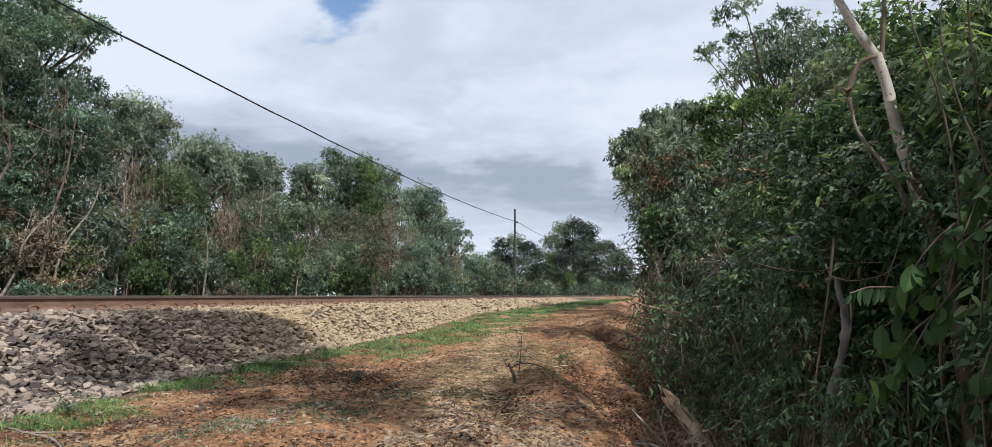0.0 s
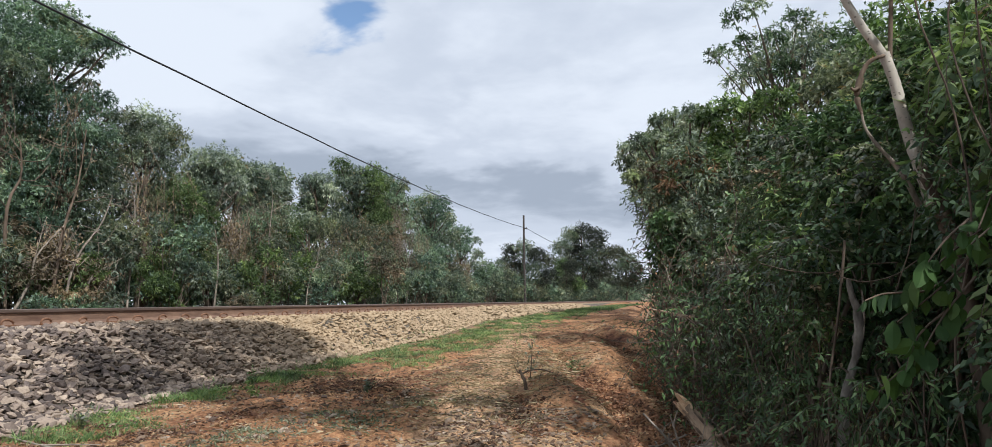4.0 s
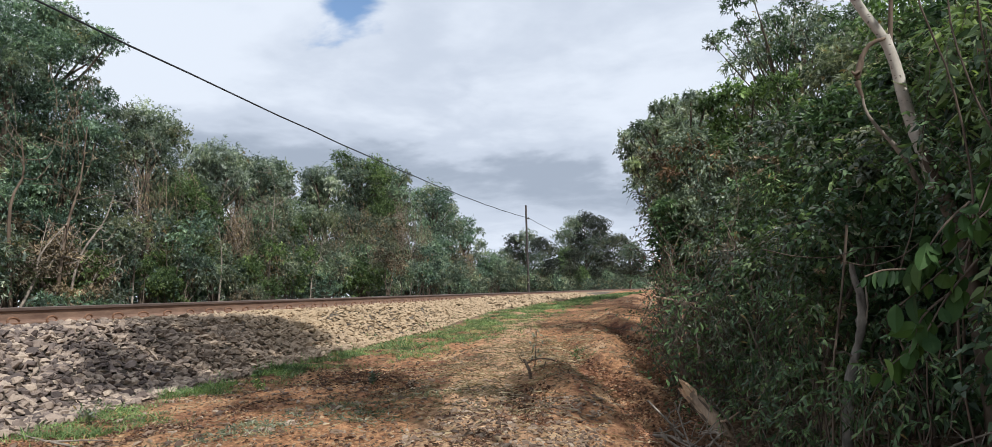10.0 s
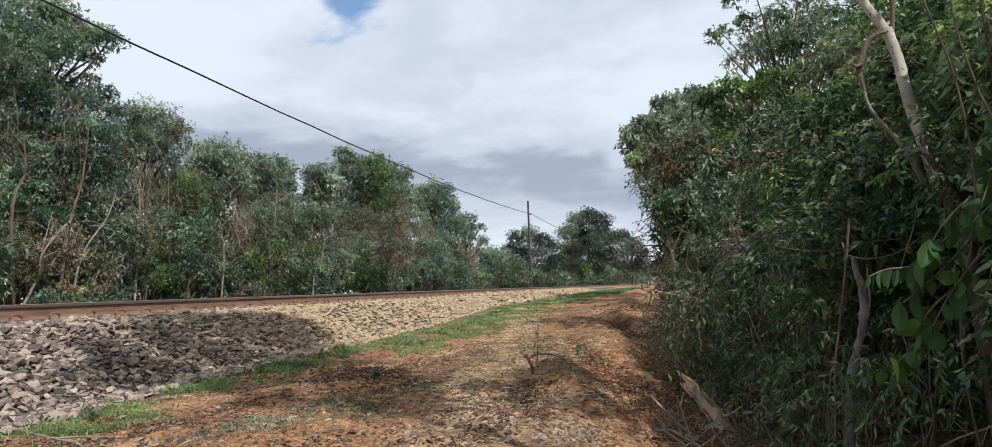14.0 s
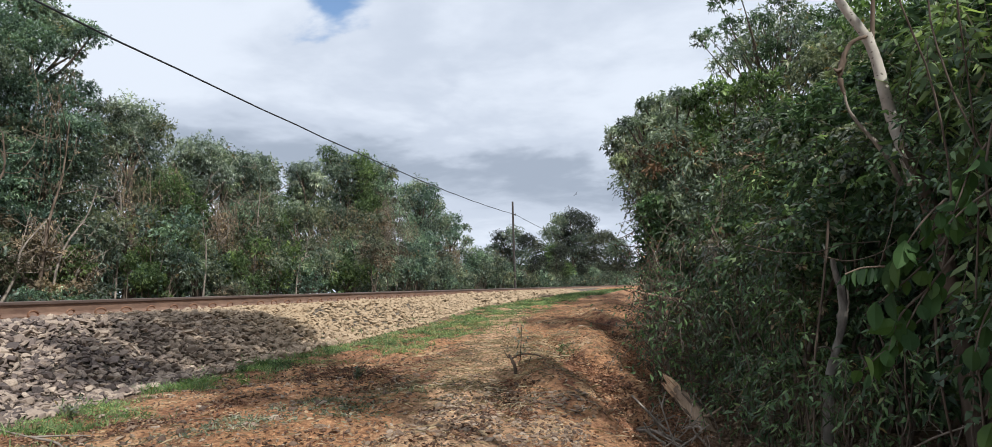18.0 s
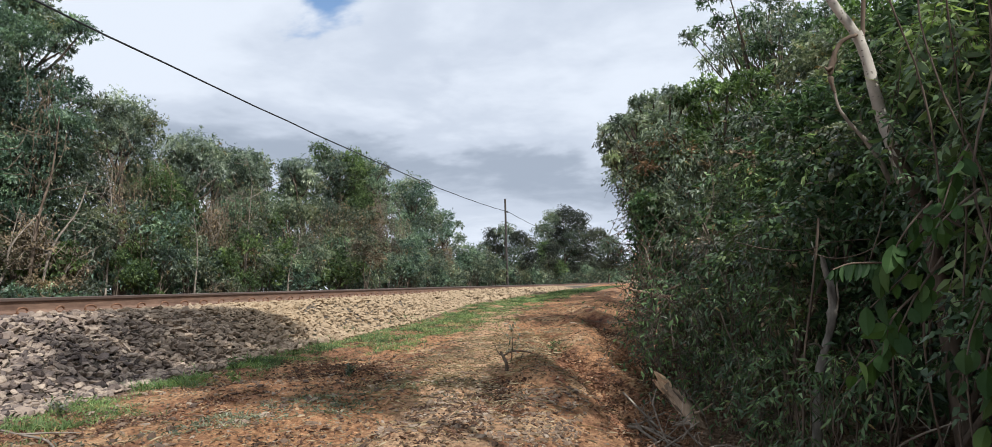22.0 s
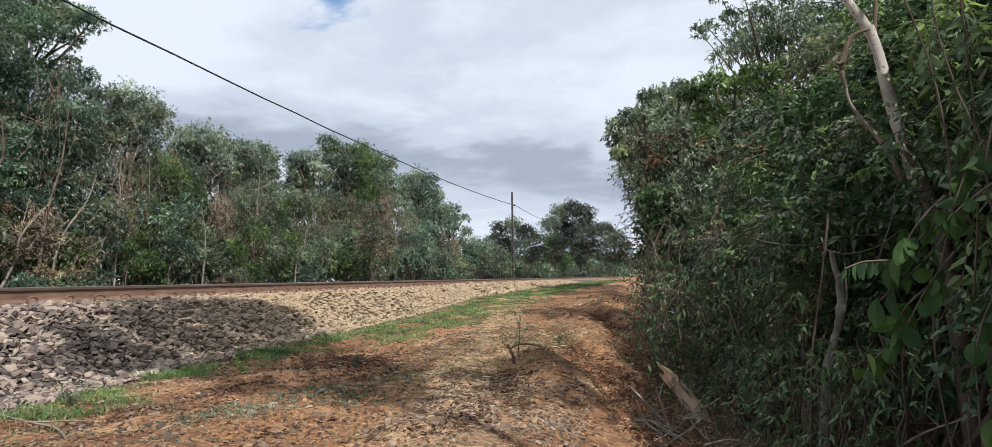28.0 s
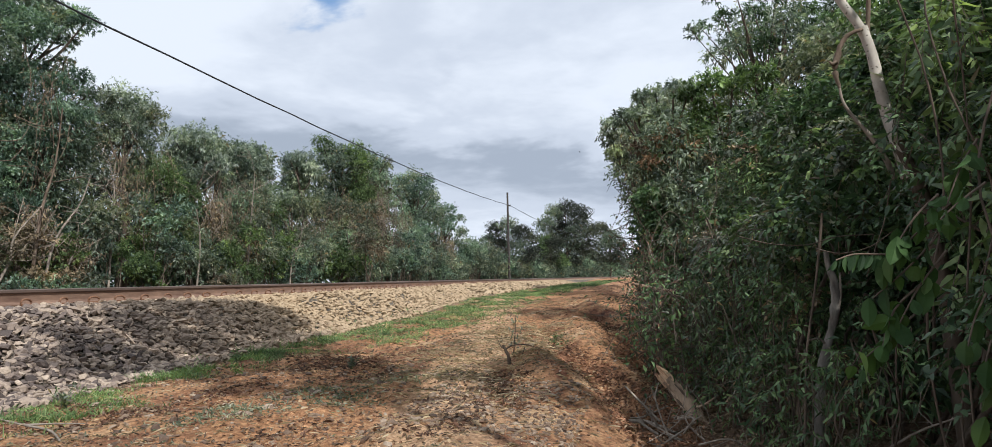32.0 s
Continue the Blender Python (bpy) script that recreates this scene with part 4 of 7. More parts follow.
    # second row, seen in the gaps
    for k in range(16):
        y = 9 + k * 4.3
        r = np.random.RandomState(300 + k)
        make_tree("tree", -18.4 + r.normal() * 0.7, y + r.normal() * 0.6, 5.2 + r.uniform(-0.8, 0.5) + (0.9 if 30 < y < 50 else 0), 1.9, r, [LEAF_DUSK, LEAF_BELT],
                  "dark tree in the second row of the belt", low=0.12, size=0.42, limbs=6, cover=1.2, core=False, small=True, group="second row of trees")


make_belt()


def make_bush(x, y, h, half, rng, leaf, label, group, clumps=60, size=0.15, name="bush", bark=None, width=0.45, cover=1.5):
    z0 = float(ground_z(x, y)) - 0.04
    t = thing(name, (x, y, z0), label, "bush", group)
    n = max(5, clumps // 7)
    lobes = []
    for i in range(n):
        o = unit(rng.normal(size=3)) * rng.uniform(0.35, 0.85)
        lobes.append((np.array([x, y, z0 + h * 0.47]) + o * np.array([half * 0.8, half, h * 0.42]), half * rng.uniform(0.32, 0.5)))
    for q, r in lobes[:7]:
        b = np.array([x + rng.normal() * 0.12, y + rng.normal() * 0.25, z0])
        part("stem", tube(Geo(), spline([b, (b + q) / 2 + rng.normal(size=3) * 0.12, q], 6), (0.02, 0.006), 4, caps=False), bark or BARK_DARK, t)
    mats = leaf if isinstance(leaf, (list, tuple)) else [leaf]
    for i, (c, r) in enumerate(lobes):
        part("foliage", bough(rng, c, r, size, cover, width, 0.35, 0.9, False, True), mats[i % len(mats)], t)
    return t


def make_undergrowth():
    kinds = [([LEAF_BELT, LEAF_OLIVE], "tangled grey-green bush at the edge of the trees"), ([LEAF_BRIGHT], "fresh green leafy bush at the edge of the trees"),
             ([LEAF_OLIVE, LEAF_DRY], "half-dry brownish bush at the edge of the trees"), ([LEAF_DUSK, LEAF_BELT], "dense dark-green bush at the edge of the trees")]
    y, k = 7.0, 0
    while y < 120:
        rng = np.random.RandomState(500 + k)
        which = (0, 1, 0, 1, 3, 2, 1, 0, 3, 1)[k % 10]
        leaf, label = kinds[3 if which == 1 and y > 36 else which]
        x = float(np.interp(y, [0, 60, 80, 100, 120], [-13.2, -13.4, -12.4, -9.1, -5.2])) + rng.normal() * (0.75 if y < 60 else 0.4)
        h = rng.uniform(2.2, 5.2) if y < 70 else rng.uniform(2.2, 4.2)
        make_bush(x, y, h, 1.0 + y * 0.008, rng, leaf, label, "undergrowth below the trees", size=0.11 if y < 30 else (0.14 if y < 60 else 0.2), cover=0.95)
        y += 1.15 + 0.022 * y
        k += 1


make_undergrowth()


def make_back_scrub():
    """Low dark scrub within the belt that closes the view between the trunks."""
    y, k = 5.0, 0
    while y < 150:
        rng = np.random.RandomState(1500 + k)
        x = float(np.interp(y, [0, 60, 80, 100, 120, 150], [-16.6, -16.6, -15.2, -12.0, -8.4, -3.0])) + rng.normal() * 0.4
        make_bush(x, y, rng.uniform(1.9, 3.2), 1.3 + y * 0.012, rng, [LEAF_DUSK], "low dark scrub between the tree trunks", "scrub within the belt", size=0.26 if y < 60 else 0.36, clumps=40, cover=1.1, bark=BARK_DARK)
        y += 1.35 + 0.03 * y
        k += 1


make_back_scrub()


def make_vine_curtains():
    """Brown curtains of dead creepers hanging down the face of the belt."""
    for k, (x, y, top, foot, half) in enumerate(((-13.6, 22.5, 5.02, 2.94, 0.35), (-13.5, 34.8, 5.53, 2.42, 0.69), (-13.6, 38.9, 6.95, 3.49, 0.49), (-13.3, 15.9, 3.01, 2.09, 0.32), (-13.6, 59.4, 4.96, 2.39, 0.51), (-13.4, 24.5, 3.90, 2.33, 0.33), (-13.5, 44.9, 4.88, 2.51, 0.55), (-13.4, 29.5, 3.96, 2.37, 0.44), (-13.4, 14.9, 3.69, 2.38, 0.34))):
        rng = np.random.RandomState(2100 + k)
        t = thing("vine_curtain", (x, y, foot), "brown curtain of dead creepers hanging from the trees", "creeper", "dead creepers on the belt")
        n = 60
        g, at = Geo(), []
        for i in range(n):
            u = rng.normal() * half * 0.55
            hi = foot + (top - foot) * rng.uniform(0.55, 1.0)
            lo = foot + (top - foot) * rng.uniform(0.0, 0.4)
            ln = spline([(x + rng.normal() * 0.2, y + u, hi), (x + rng.normal() * 0.2, y + u + rng.normal() * 0.1, (hi + lo) / 2), (x + rng.normal() * 0.2, y + u + rng.normal() * 0.2, lo)], 8)
            tube(g, ln, (0.007, 0.004), 3, caps=False)
            at.append(ln[rng.randint(0, 8, 12)])
        part("creeper_mass", g, BARK_DRY, t)["kind"] = "stuff"
        q = np.concatenate(at) + rng.normal(size=(n * 12, 3)) * 0.07
        part("withered_leaves", leaves(Geo(), rng, q, rng.normal(size=q.shape) - np.array([0, 0, 0.8]), rng.uniform(0.07, 0.14, len(q)), 0.05, False), LEAF_DRY, t)["kind"] = "stuff"
    for k, (x, y, h, half, leaf, label) in enumerate(((-12.9, 17.5, 2.5, 0.6, [LEAF_BRIGHT], "fresh green leafy bush at the edge of the trees"), (-12.9, 18.2, 1.8, 0.6, [LEAF_BRIGHT], "fresh green leafy bush at the edge of the trees"),
                                                   (-12.6, 13.6, 0.9, 0.7, [LEAF_OLIVE, LEAF_DUSK, LEAF_DRY], "low half-dry scrub at the edge of the trees"), (-12.6, 15.2, 0.8, 0.7, [LEAF_DUSK, LEAF_DRY, LEAF_OLIVE], "low half-dry scrub at the edge of the trees"), (-12.7, 21.5, 0.8, 0.7, [LEAF_OLIVE, LEAF_DRY], "low half-dry scrub at the edge of the trees"))):
        make_bush(x, y, h, half, np.random.RandomState(2130 + k), leaf, label, "undergrowth below the trees", size=0.09, cover=1.4)


make_vine_curtains()


def make_bare_sticks():
    """Bare leaning stems, dead boughs and hanging dry vines before the belt."""
    stems = [
        (((13.05, 1.2), (13.76, 2.32), (13.91, 2.9), (14.79, 3.77)), 0.036, "crooked pale bare stem leaning over the verge"),
        (((14.62, 1.2), (15.01, 2.8), (15.8, 3.76), (16.17, 4.53)), 0.036, "thin pale bare trunk leaning with a bend"),
        (((15.11, 1.2), (15.46, 2.29), (15.7, 2.63)), 0.032, "thin bare stem leaning before the trees"),
        (((23.74, 1.2), (23.83, 3.03), (24.23, 5.52)), 0.036, "straight pale bare trunk before the trees"),
        (((26.87, 1.2), (27.15, 2.65), (27.96, 3.42)), 0.036, "curved pale bare stem before the trees"),
        (((14.3, 1.2), (14.6, 3.4), (15.0, 4.6), (15.2, 6.0)), 0.042, "grey bare trunk of a dying tree with twigs"),
        (((13.2, 1.2), (13.07, 3.71), (13.39, 4.56), (13.33, 5.3)), 0.042, "pale bare trunk of a dying tree with twigs"),
        (((16.8, 1.2), (16.89, 2.31), (17.02, 4.11), (16.83, 4.91)), 0.032, "thin pale trunk rising among the leaves"),
        (((32.75, 1.2), (33.18, 3.05), (32.59, 4.21)), 0.042, "thin bare stem before the trees"),
        (((38.61, 1.2), (39.55, 3.22), (38.78, 4.85)), 0.042, "thin bare stem before the trees"),
        (((20.65, 1.2), (20.88, 3.12), (20.56, 4.47)), 0.035, "straight pale bare trunk before the trees"),
    ]
    for k, (pts, r, label) in enumerate(stems):
        pts = [(-13.1, y, z) for y, z in pts]
        rng = np.random.RandomState(700 + k)
        t = thing("dead_sapling", pts[0], label, "dead tree", "dead saplings before the trees")
        line = spline(pts, 12)
        part("trunk", tube(Geo(), line, (r, r * 0.7, r * 0.35), 6, 0.06, rng), BARK if k in (5, 6) else BARK_DRY, t, smooth=True)
        tw = Geo()
        for i in range(7 if k in (5, 6) else 5):
            s = line[rng.randint(4, 12)]
            d = np.array([rng.normal() * 0.3, rng.normal() * 0.8, rng.uniform(0.0, 0.9)])
            e = s + unit(d) * rng.uniform(0.5, 1.5)
            tube(tw, spline([s, (s + e) / 2 + rng.normal(size=3) * 0.1, e], 5), (r * 0.28, 0.008), 4, caps=False)
            for q in range(3):
                f = s + (e - s) * rng.uniform(0.4, 1)
                tube(tw, [f, f + unit(rng.normal(size=3) + np.array([0, 0, 0.3])) * rng.uniform(0.2, 0.6)], (0.010, 0.005), 3, caps=False)
        part("twig_mass", tw, BARK if k in (5, 6) else BARK_DRY, t)["kind"] = "stuff"
    spots = [(24.2, 5.0, 2.6), (25.4, 4.6, 2.4), (37.2, 6.8, 3.6), (39.4, 7.0, 4.6), (41.6, 6.2, 3.8), (43.8, 5.6, 3.6), (34.5, 5.4, 3.0), (31.0, 4.8, 2.6), (53.0, 5.0, 3.2), (55.0, 4.6, 3.0), (71.0, 4.4, 2.8), (78.0, 4.2, 2.6), (15.2, 6.6, 2.2), (18.3, 5.2, 2.4)]
    for k, (y, top, drop) in enumerate(spots):
        rng = np.random.RandomState(800 + k)
        x = -13.7
        t = thing("dry_vine", (x, y, 1.4), "curtain of dry brown vines hanging from the trees", "vine", "dry vines on the trees")
        lf, p, d = Geo(), [], []
        for i in range(20):
            a = np.array([x + rng.normal() * 0.3, y + rng.normal() * 0.65, top + rng.normal() * 0.5])
            b = a + np.array([rng.normal() * 0.25, rng.normal() * 0.4, -drop * rng.uniform(0.5, 1.15)])
            b[2] = max(b[2], 1.35)
            l = spline([a, a * 0.5 + b * 0.5 + rng.normal(size=3) * 0.14, b], 7)
            part("strand", tube(Geo(), l, (0.008, 0.005), 3, caps=False), BARK, t)
            u = l[rng.randint(0, 7, 30)] + rng.normal(size=(30, 3)) * 0.12
            p.append(u)
            d.append(rng.normal(size=(30, 3)) * 0.6 - np.array([0, 0, 0.8]))
        part("dry_leaves", leaves(lf, rng, np.concatenate(p), np.concatenate(d), 0.11, 0.032, False), LEAF_DRY, t)


make_bare_sticks()


def make_distance():
    rng = np.random.RandomState(66)
    n = 700
    y = rng.uniform(-30, 240, n)
    c = np.stack([rng.uniform(-62, -46, n) + np.clip(y - 90, 0, 200) * 0.18, y, 1.2 + 6.5 * rng.random(n) ** 1.3], -1)
    solo("distant_woods", clump_leaves(Geo(), rng, c, 1.5, 34, 0.9, 0.5, False), LEAF_FAR, "hazy grey-green woods far behind the belt", "woods", kind="stuff")
    n = 260
    x = rng.uniform(-60, 160, n)
    c = np.stack([x, 430 + rng.uniform(-10, 10, n), 5.5 + 7 * rng.random(n) ** 1.5 + 2.5 * np.sin(x * 0.11)], -1)
    solo("far_tree_line", clump_leaves(Geo(), rng, c, 3.2, 60, 1.7, 0.5, False), LEAF_FAR, "thin far line of trees on a rise", "trees", kind="stuff")
    xs, ys = np.linspace(-160, 260, 60), np.array([240, 280, 330, 380, 430, 480, 560])
    X, Y = np.meshgrid(xs, ys)
    Z = np.interp(Y, ys, [0.9, 1.6, 3.2, 5.0, 6.0, 5.6, 0.5]) * np.clip(np.minimum((X + 160) / 60, (260 - X) / 60), 0, 1) + 0.4 * np.sin(X * 0.08)
    i, j = np.meshgrid(np.arange(6), np.arange(59), indexing="ij")
    f = np.stack([i * 60 + j, i * 60 + j + 1, (i + 1) * 60 + j + 1, (i + 1) * 60 + j], -1).reshape(-1, 4)
    solo("far_field", Geo().add(np.stack([X, Y, Z], -1), f), FIELD, "pale dry grass field on a far rise", "field", kind="structure", smooth=True)


make_distance()


# ---- hedge-like thicket beside the camera ----
def front(y, z):
    """Where the thicket's face stands, from the line's side."""
    f = np.interp(y, [2, 3, 4, 5, 6, 8, 10, 14, 18], [1.25, 1.12, 1.05, 0.92, 0.78, 0.62, 0.58, 0.62, 0.8])
    f = f - 0.18 * np.clip((y - 6.5) / 1.5, 0, 1) * np.clip((14 - y) / 1.5, 0, 1)
    f = f + 0.30 * np.sin(y * 2.3 + z * 1.7) * np.cos(z * 2.9 - y * 1.1) + 0.16 * np.sin(y * 5.1 + z * 4.3)
    # hollows round the pale trunk, the dead trunk and the log
    f = np.where((np.abs(y - 4.25) < 0.8) & (z > 2.4), np.maximum(f, 1.95), f)
    f = np.where((np.abs(y - 4.9) < 0.4) & (z > 1.25) & (z < 1.95), np.maximum(f, 1.3), f)
    f = np.where((np.abs(y - 6.2) < 0.9) & (z < 1.05), np.maximum(f, 0.95), f)
    f = np.where((y < 5.2) & (z < 1.35), f + 0.75, f)
    f = np.where((y < 4.8) & (z > 1.6), f + 0.5, f)
    return f + np.where(z < 1.2, (1.2 - z) * 0.18, 0) - np.clip(z - 2.5, 0, 1.2) * np.clip((y - 10.5) / 2.5, 0, 1) * 0.55


def make_thicket():
    tops = ([2, 4, 6, 8, 10, 12, 14, 16], [3.3, 3.8, 3.8, 3.6, 3.6, 3.8, 4.3, 4.2])
    kinds = [([LEAF_BUSH, LEAF_DEEP], 0.09, 0.34, "broad-leaved dark-green bush crowding the ditch"), ([LEAF_BUSH, LEAF_OLIVE], 0.095, 0.26, "long-leaved green bush hanging over the ditch"),
             ([LEAF_DEEP, LEAF_BUSH], 0.08, 0.36, "dense dark-green bush beside the ditch"), ([LEAF_BUSH, LEAF_BRIGHT], 0.085, 0.33, "green bush with lighter young leaves")]
    y, k = 3.55, 0
    while y < 13.6:
        rng = np.random.RandomState(900 + k)
        leaf, size, width, label = kinds[k % 4]
        if y > 11:
            leaf, label = [LEAF_GREY, LEAF_OLIVE], "small-leaved grey-green tree with brown vines within"
        # nearest bushes get the darker leaf in place of deep shade
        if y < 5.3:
            leaf, label = [LEAF_DEEP], "sparse bush with hanging slim leaves, coloured darker for shade"
        step_y = 0.8 if y < 9 else 1.1
        top = float(np.interp(y, *tops))
        xb = float(front(y, 1.0)) + 0.7
        zb = float(ground_z(xb, y)) - 0.05
        t = thing("thicket_bush", (xb, y, zb), label, "bush", "thicket beside the ditch")
        for i in range(9):
            a = np.array([xb + rng.normal() * 0.25, y + rng.normal() * 0.3, zb])
            e = np.array([xb + rng.uniform(-0.5, 0.8), y + rng.normal() * 0.5, rng.uniform(1.6, top)])
            e[0] = max(e[0], float(front(e[1], e[2])) + 0.15 + (max(0.0, (e[2] - 1.45) / 1.35) + 0.2 if y < 11.5 else 0.0))
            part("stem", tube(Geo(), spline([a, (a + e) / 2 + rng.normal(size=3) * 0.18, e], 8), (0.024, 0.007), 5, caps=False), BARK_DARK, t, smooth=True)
        n = int((24 if y < 5.3 else 46) * step_y)
        for i in range(n):
            yc = y + (rng.random() - 0.5) * step_y * 1.4
            zc = zb + 0.15 + (top - zb) * rng.random() ** 0.9
            if y < 5.3 and zc < 1.25 and rng.random() < 0.6:
                zc += 1.3
            low_face = zc < 1.75 and 5.3 < y < 9.5
            if low_face and rng.random() < 0.35:
                continue
            back = rng.exponential(0.22)
            if y < 11.5:
                back = max(back, (zc - (2.3 if y < 4.6 else 1.6)) / 1.35 + rng.normal() * 0.12 + 0.1)
            c = np.array([float(front(yc, zc)) + back + 0.05, yc, zc])
            m = rng.randint(9, 17)
            o = unit(rng.normal(size=(m, 3)) + np.array([-0.5, -0.4, 0.2]))
            base = c + o * 0.05 + rng.normal(size=(m, 3)) * np.array([0.05, 0.07, 0.06])
            long = rng.random() < 0.2
            size_i, width_i = size * (0.8 if low_face else 1) * rng.uniform(0.55, 0.85) * (1.35 if long else 1) * (0.85 if y < 5.3 else 1), width * rng.uniform(1.1, 1.7) * (0.6 if long else 1)
            tw = Geo()
            g = sprigs(Geo(), tw, rng, base, o + np.array([0, 0, 0.1]), rng.uniform(0.14, 0.28), 12, size_i, width_i, rng.uniform(0.6, 1.0) if long else rng.uniform(0.1, 0.5), 0.003)
            pick = rng.random()
            mt = leaf[i % len(leaf)] if pick < 0.72 else LEAF_BRIGHT if pick < 0.82 else LEAF_OLIVE if pick < (0.9 if low_face else 0.95) else LEAF_DRY
            part("foliage", g, mt, t)
            part("twig_mass", tw, BARK_DARK, t)["kind"] = "stuff"
        # leafy depth behind the face, its shade put into the darker leaf colour
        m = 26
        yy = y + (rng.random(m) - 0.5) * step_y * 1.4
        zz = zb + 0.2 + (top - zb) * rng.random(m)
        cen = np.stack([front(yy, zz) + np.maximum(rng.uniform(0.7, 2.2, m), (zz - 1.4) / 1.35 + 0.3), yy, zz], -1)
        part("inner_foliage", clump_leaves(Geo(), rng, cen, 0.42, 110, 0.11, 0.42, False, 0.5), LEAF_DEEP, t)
        if y > 10.5:
            # close grey-green twiggery that fills the far end
            m = 70
            yy = y + (rng.random(m) - 0.5) * step_y * 1.6
            zz = zb + 0.3 + (top - zb) * rng.random(m)
            cen = np.stack([front(yy, zz) + rng.uniform(0.1, 1.6, m), yy, zz], -1)
            part("inner_foliage", clump_leaves(Geo(), rng, cen, 0.34, 80, 0.085, 0.4, False, 0.7), LEAF_GREY, t)
        y += step_y
        k += 1


make_thicket()


def make_shade_trees():
    """Tall trees in and behind the thicket, many added unseen to shade the bank."""
    R = np.random.RandomState
    rows = [(3.6, 7.6, 4.9, 1.3, 0.2, [LEAF_BUSH, LEAF_BELT]), (3.8, 9.8, 5.6, 1.5, 0.2, [LEAF_OLIVE, LEAF_BUSH]), 
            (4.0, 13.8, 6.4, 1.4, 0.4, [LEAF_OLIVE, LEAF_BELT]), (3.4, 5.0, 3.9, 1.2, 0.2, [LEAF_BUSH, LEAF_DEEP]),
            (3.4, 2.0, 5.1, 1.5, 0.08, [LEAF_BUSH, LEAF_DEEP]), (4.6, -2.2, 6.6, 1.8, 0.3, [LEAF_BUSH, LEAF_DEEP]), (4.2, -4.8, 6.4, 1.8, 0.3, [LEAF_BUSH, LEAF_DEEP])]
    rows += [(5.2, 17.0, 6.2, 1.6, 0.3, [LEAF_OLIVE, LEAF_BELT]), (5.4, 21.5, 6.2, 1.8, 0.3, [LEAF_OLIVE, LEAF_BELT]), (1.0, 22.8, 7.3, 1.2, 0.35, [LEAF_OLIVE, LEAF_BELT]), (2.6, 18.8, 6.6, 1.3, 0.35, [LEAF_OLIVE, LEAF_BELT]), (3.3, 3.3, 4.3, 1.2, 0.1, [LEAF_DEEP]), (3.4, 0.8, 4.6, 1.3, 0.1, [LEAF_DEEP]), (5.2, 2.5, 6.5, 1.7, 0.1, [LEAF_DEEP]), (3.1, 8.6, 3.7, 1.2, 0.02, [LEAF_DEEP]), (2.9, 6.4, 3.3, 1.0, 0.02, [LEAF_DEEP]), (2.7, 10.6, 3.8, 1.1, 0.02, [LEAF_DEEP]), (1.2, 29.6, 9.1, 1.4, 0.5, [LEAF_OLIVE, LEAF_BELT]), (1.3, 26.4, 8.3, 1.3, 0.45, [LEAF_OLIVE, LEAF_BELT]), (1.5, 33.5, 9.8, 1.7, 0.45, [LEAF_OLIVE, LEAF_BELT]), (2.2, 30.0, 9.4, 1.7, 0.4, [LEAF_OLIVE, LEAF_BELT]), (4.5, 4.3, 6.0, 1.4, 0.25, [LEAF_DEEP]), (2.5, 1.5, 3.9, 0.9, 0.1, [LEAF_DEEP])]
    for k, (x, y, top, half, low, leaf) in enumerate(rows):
        # hidden: trees out of view with coarse leaves, there to block light
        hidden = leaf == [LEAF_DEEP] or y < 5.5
        make_tree("tree", x, y, top, half, R(1200 + k), leaf, "grey-green tree added around the thicket for fill and shade", low=low, size=0.3 if hidden else 0.095 if y < 14.5 else 0.14, cover=0.8 if hidden else 1.15,
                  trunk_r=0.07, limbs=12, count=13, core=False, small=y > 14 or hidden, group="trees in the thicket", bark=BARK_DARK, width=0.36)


make_shade_trees()


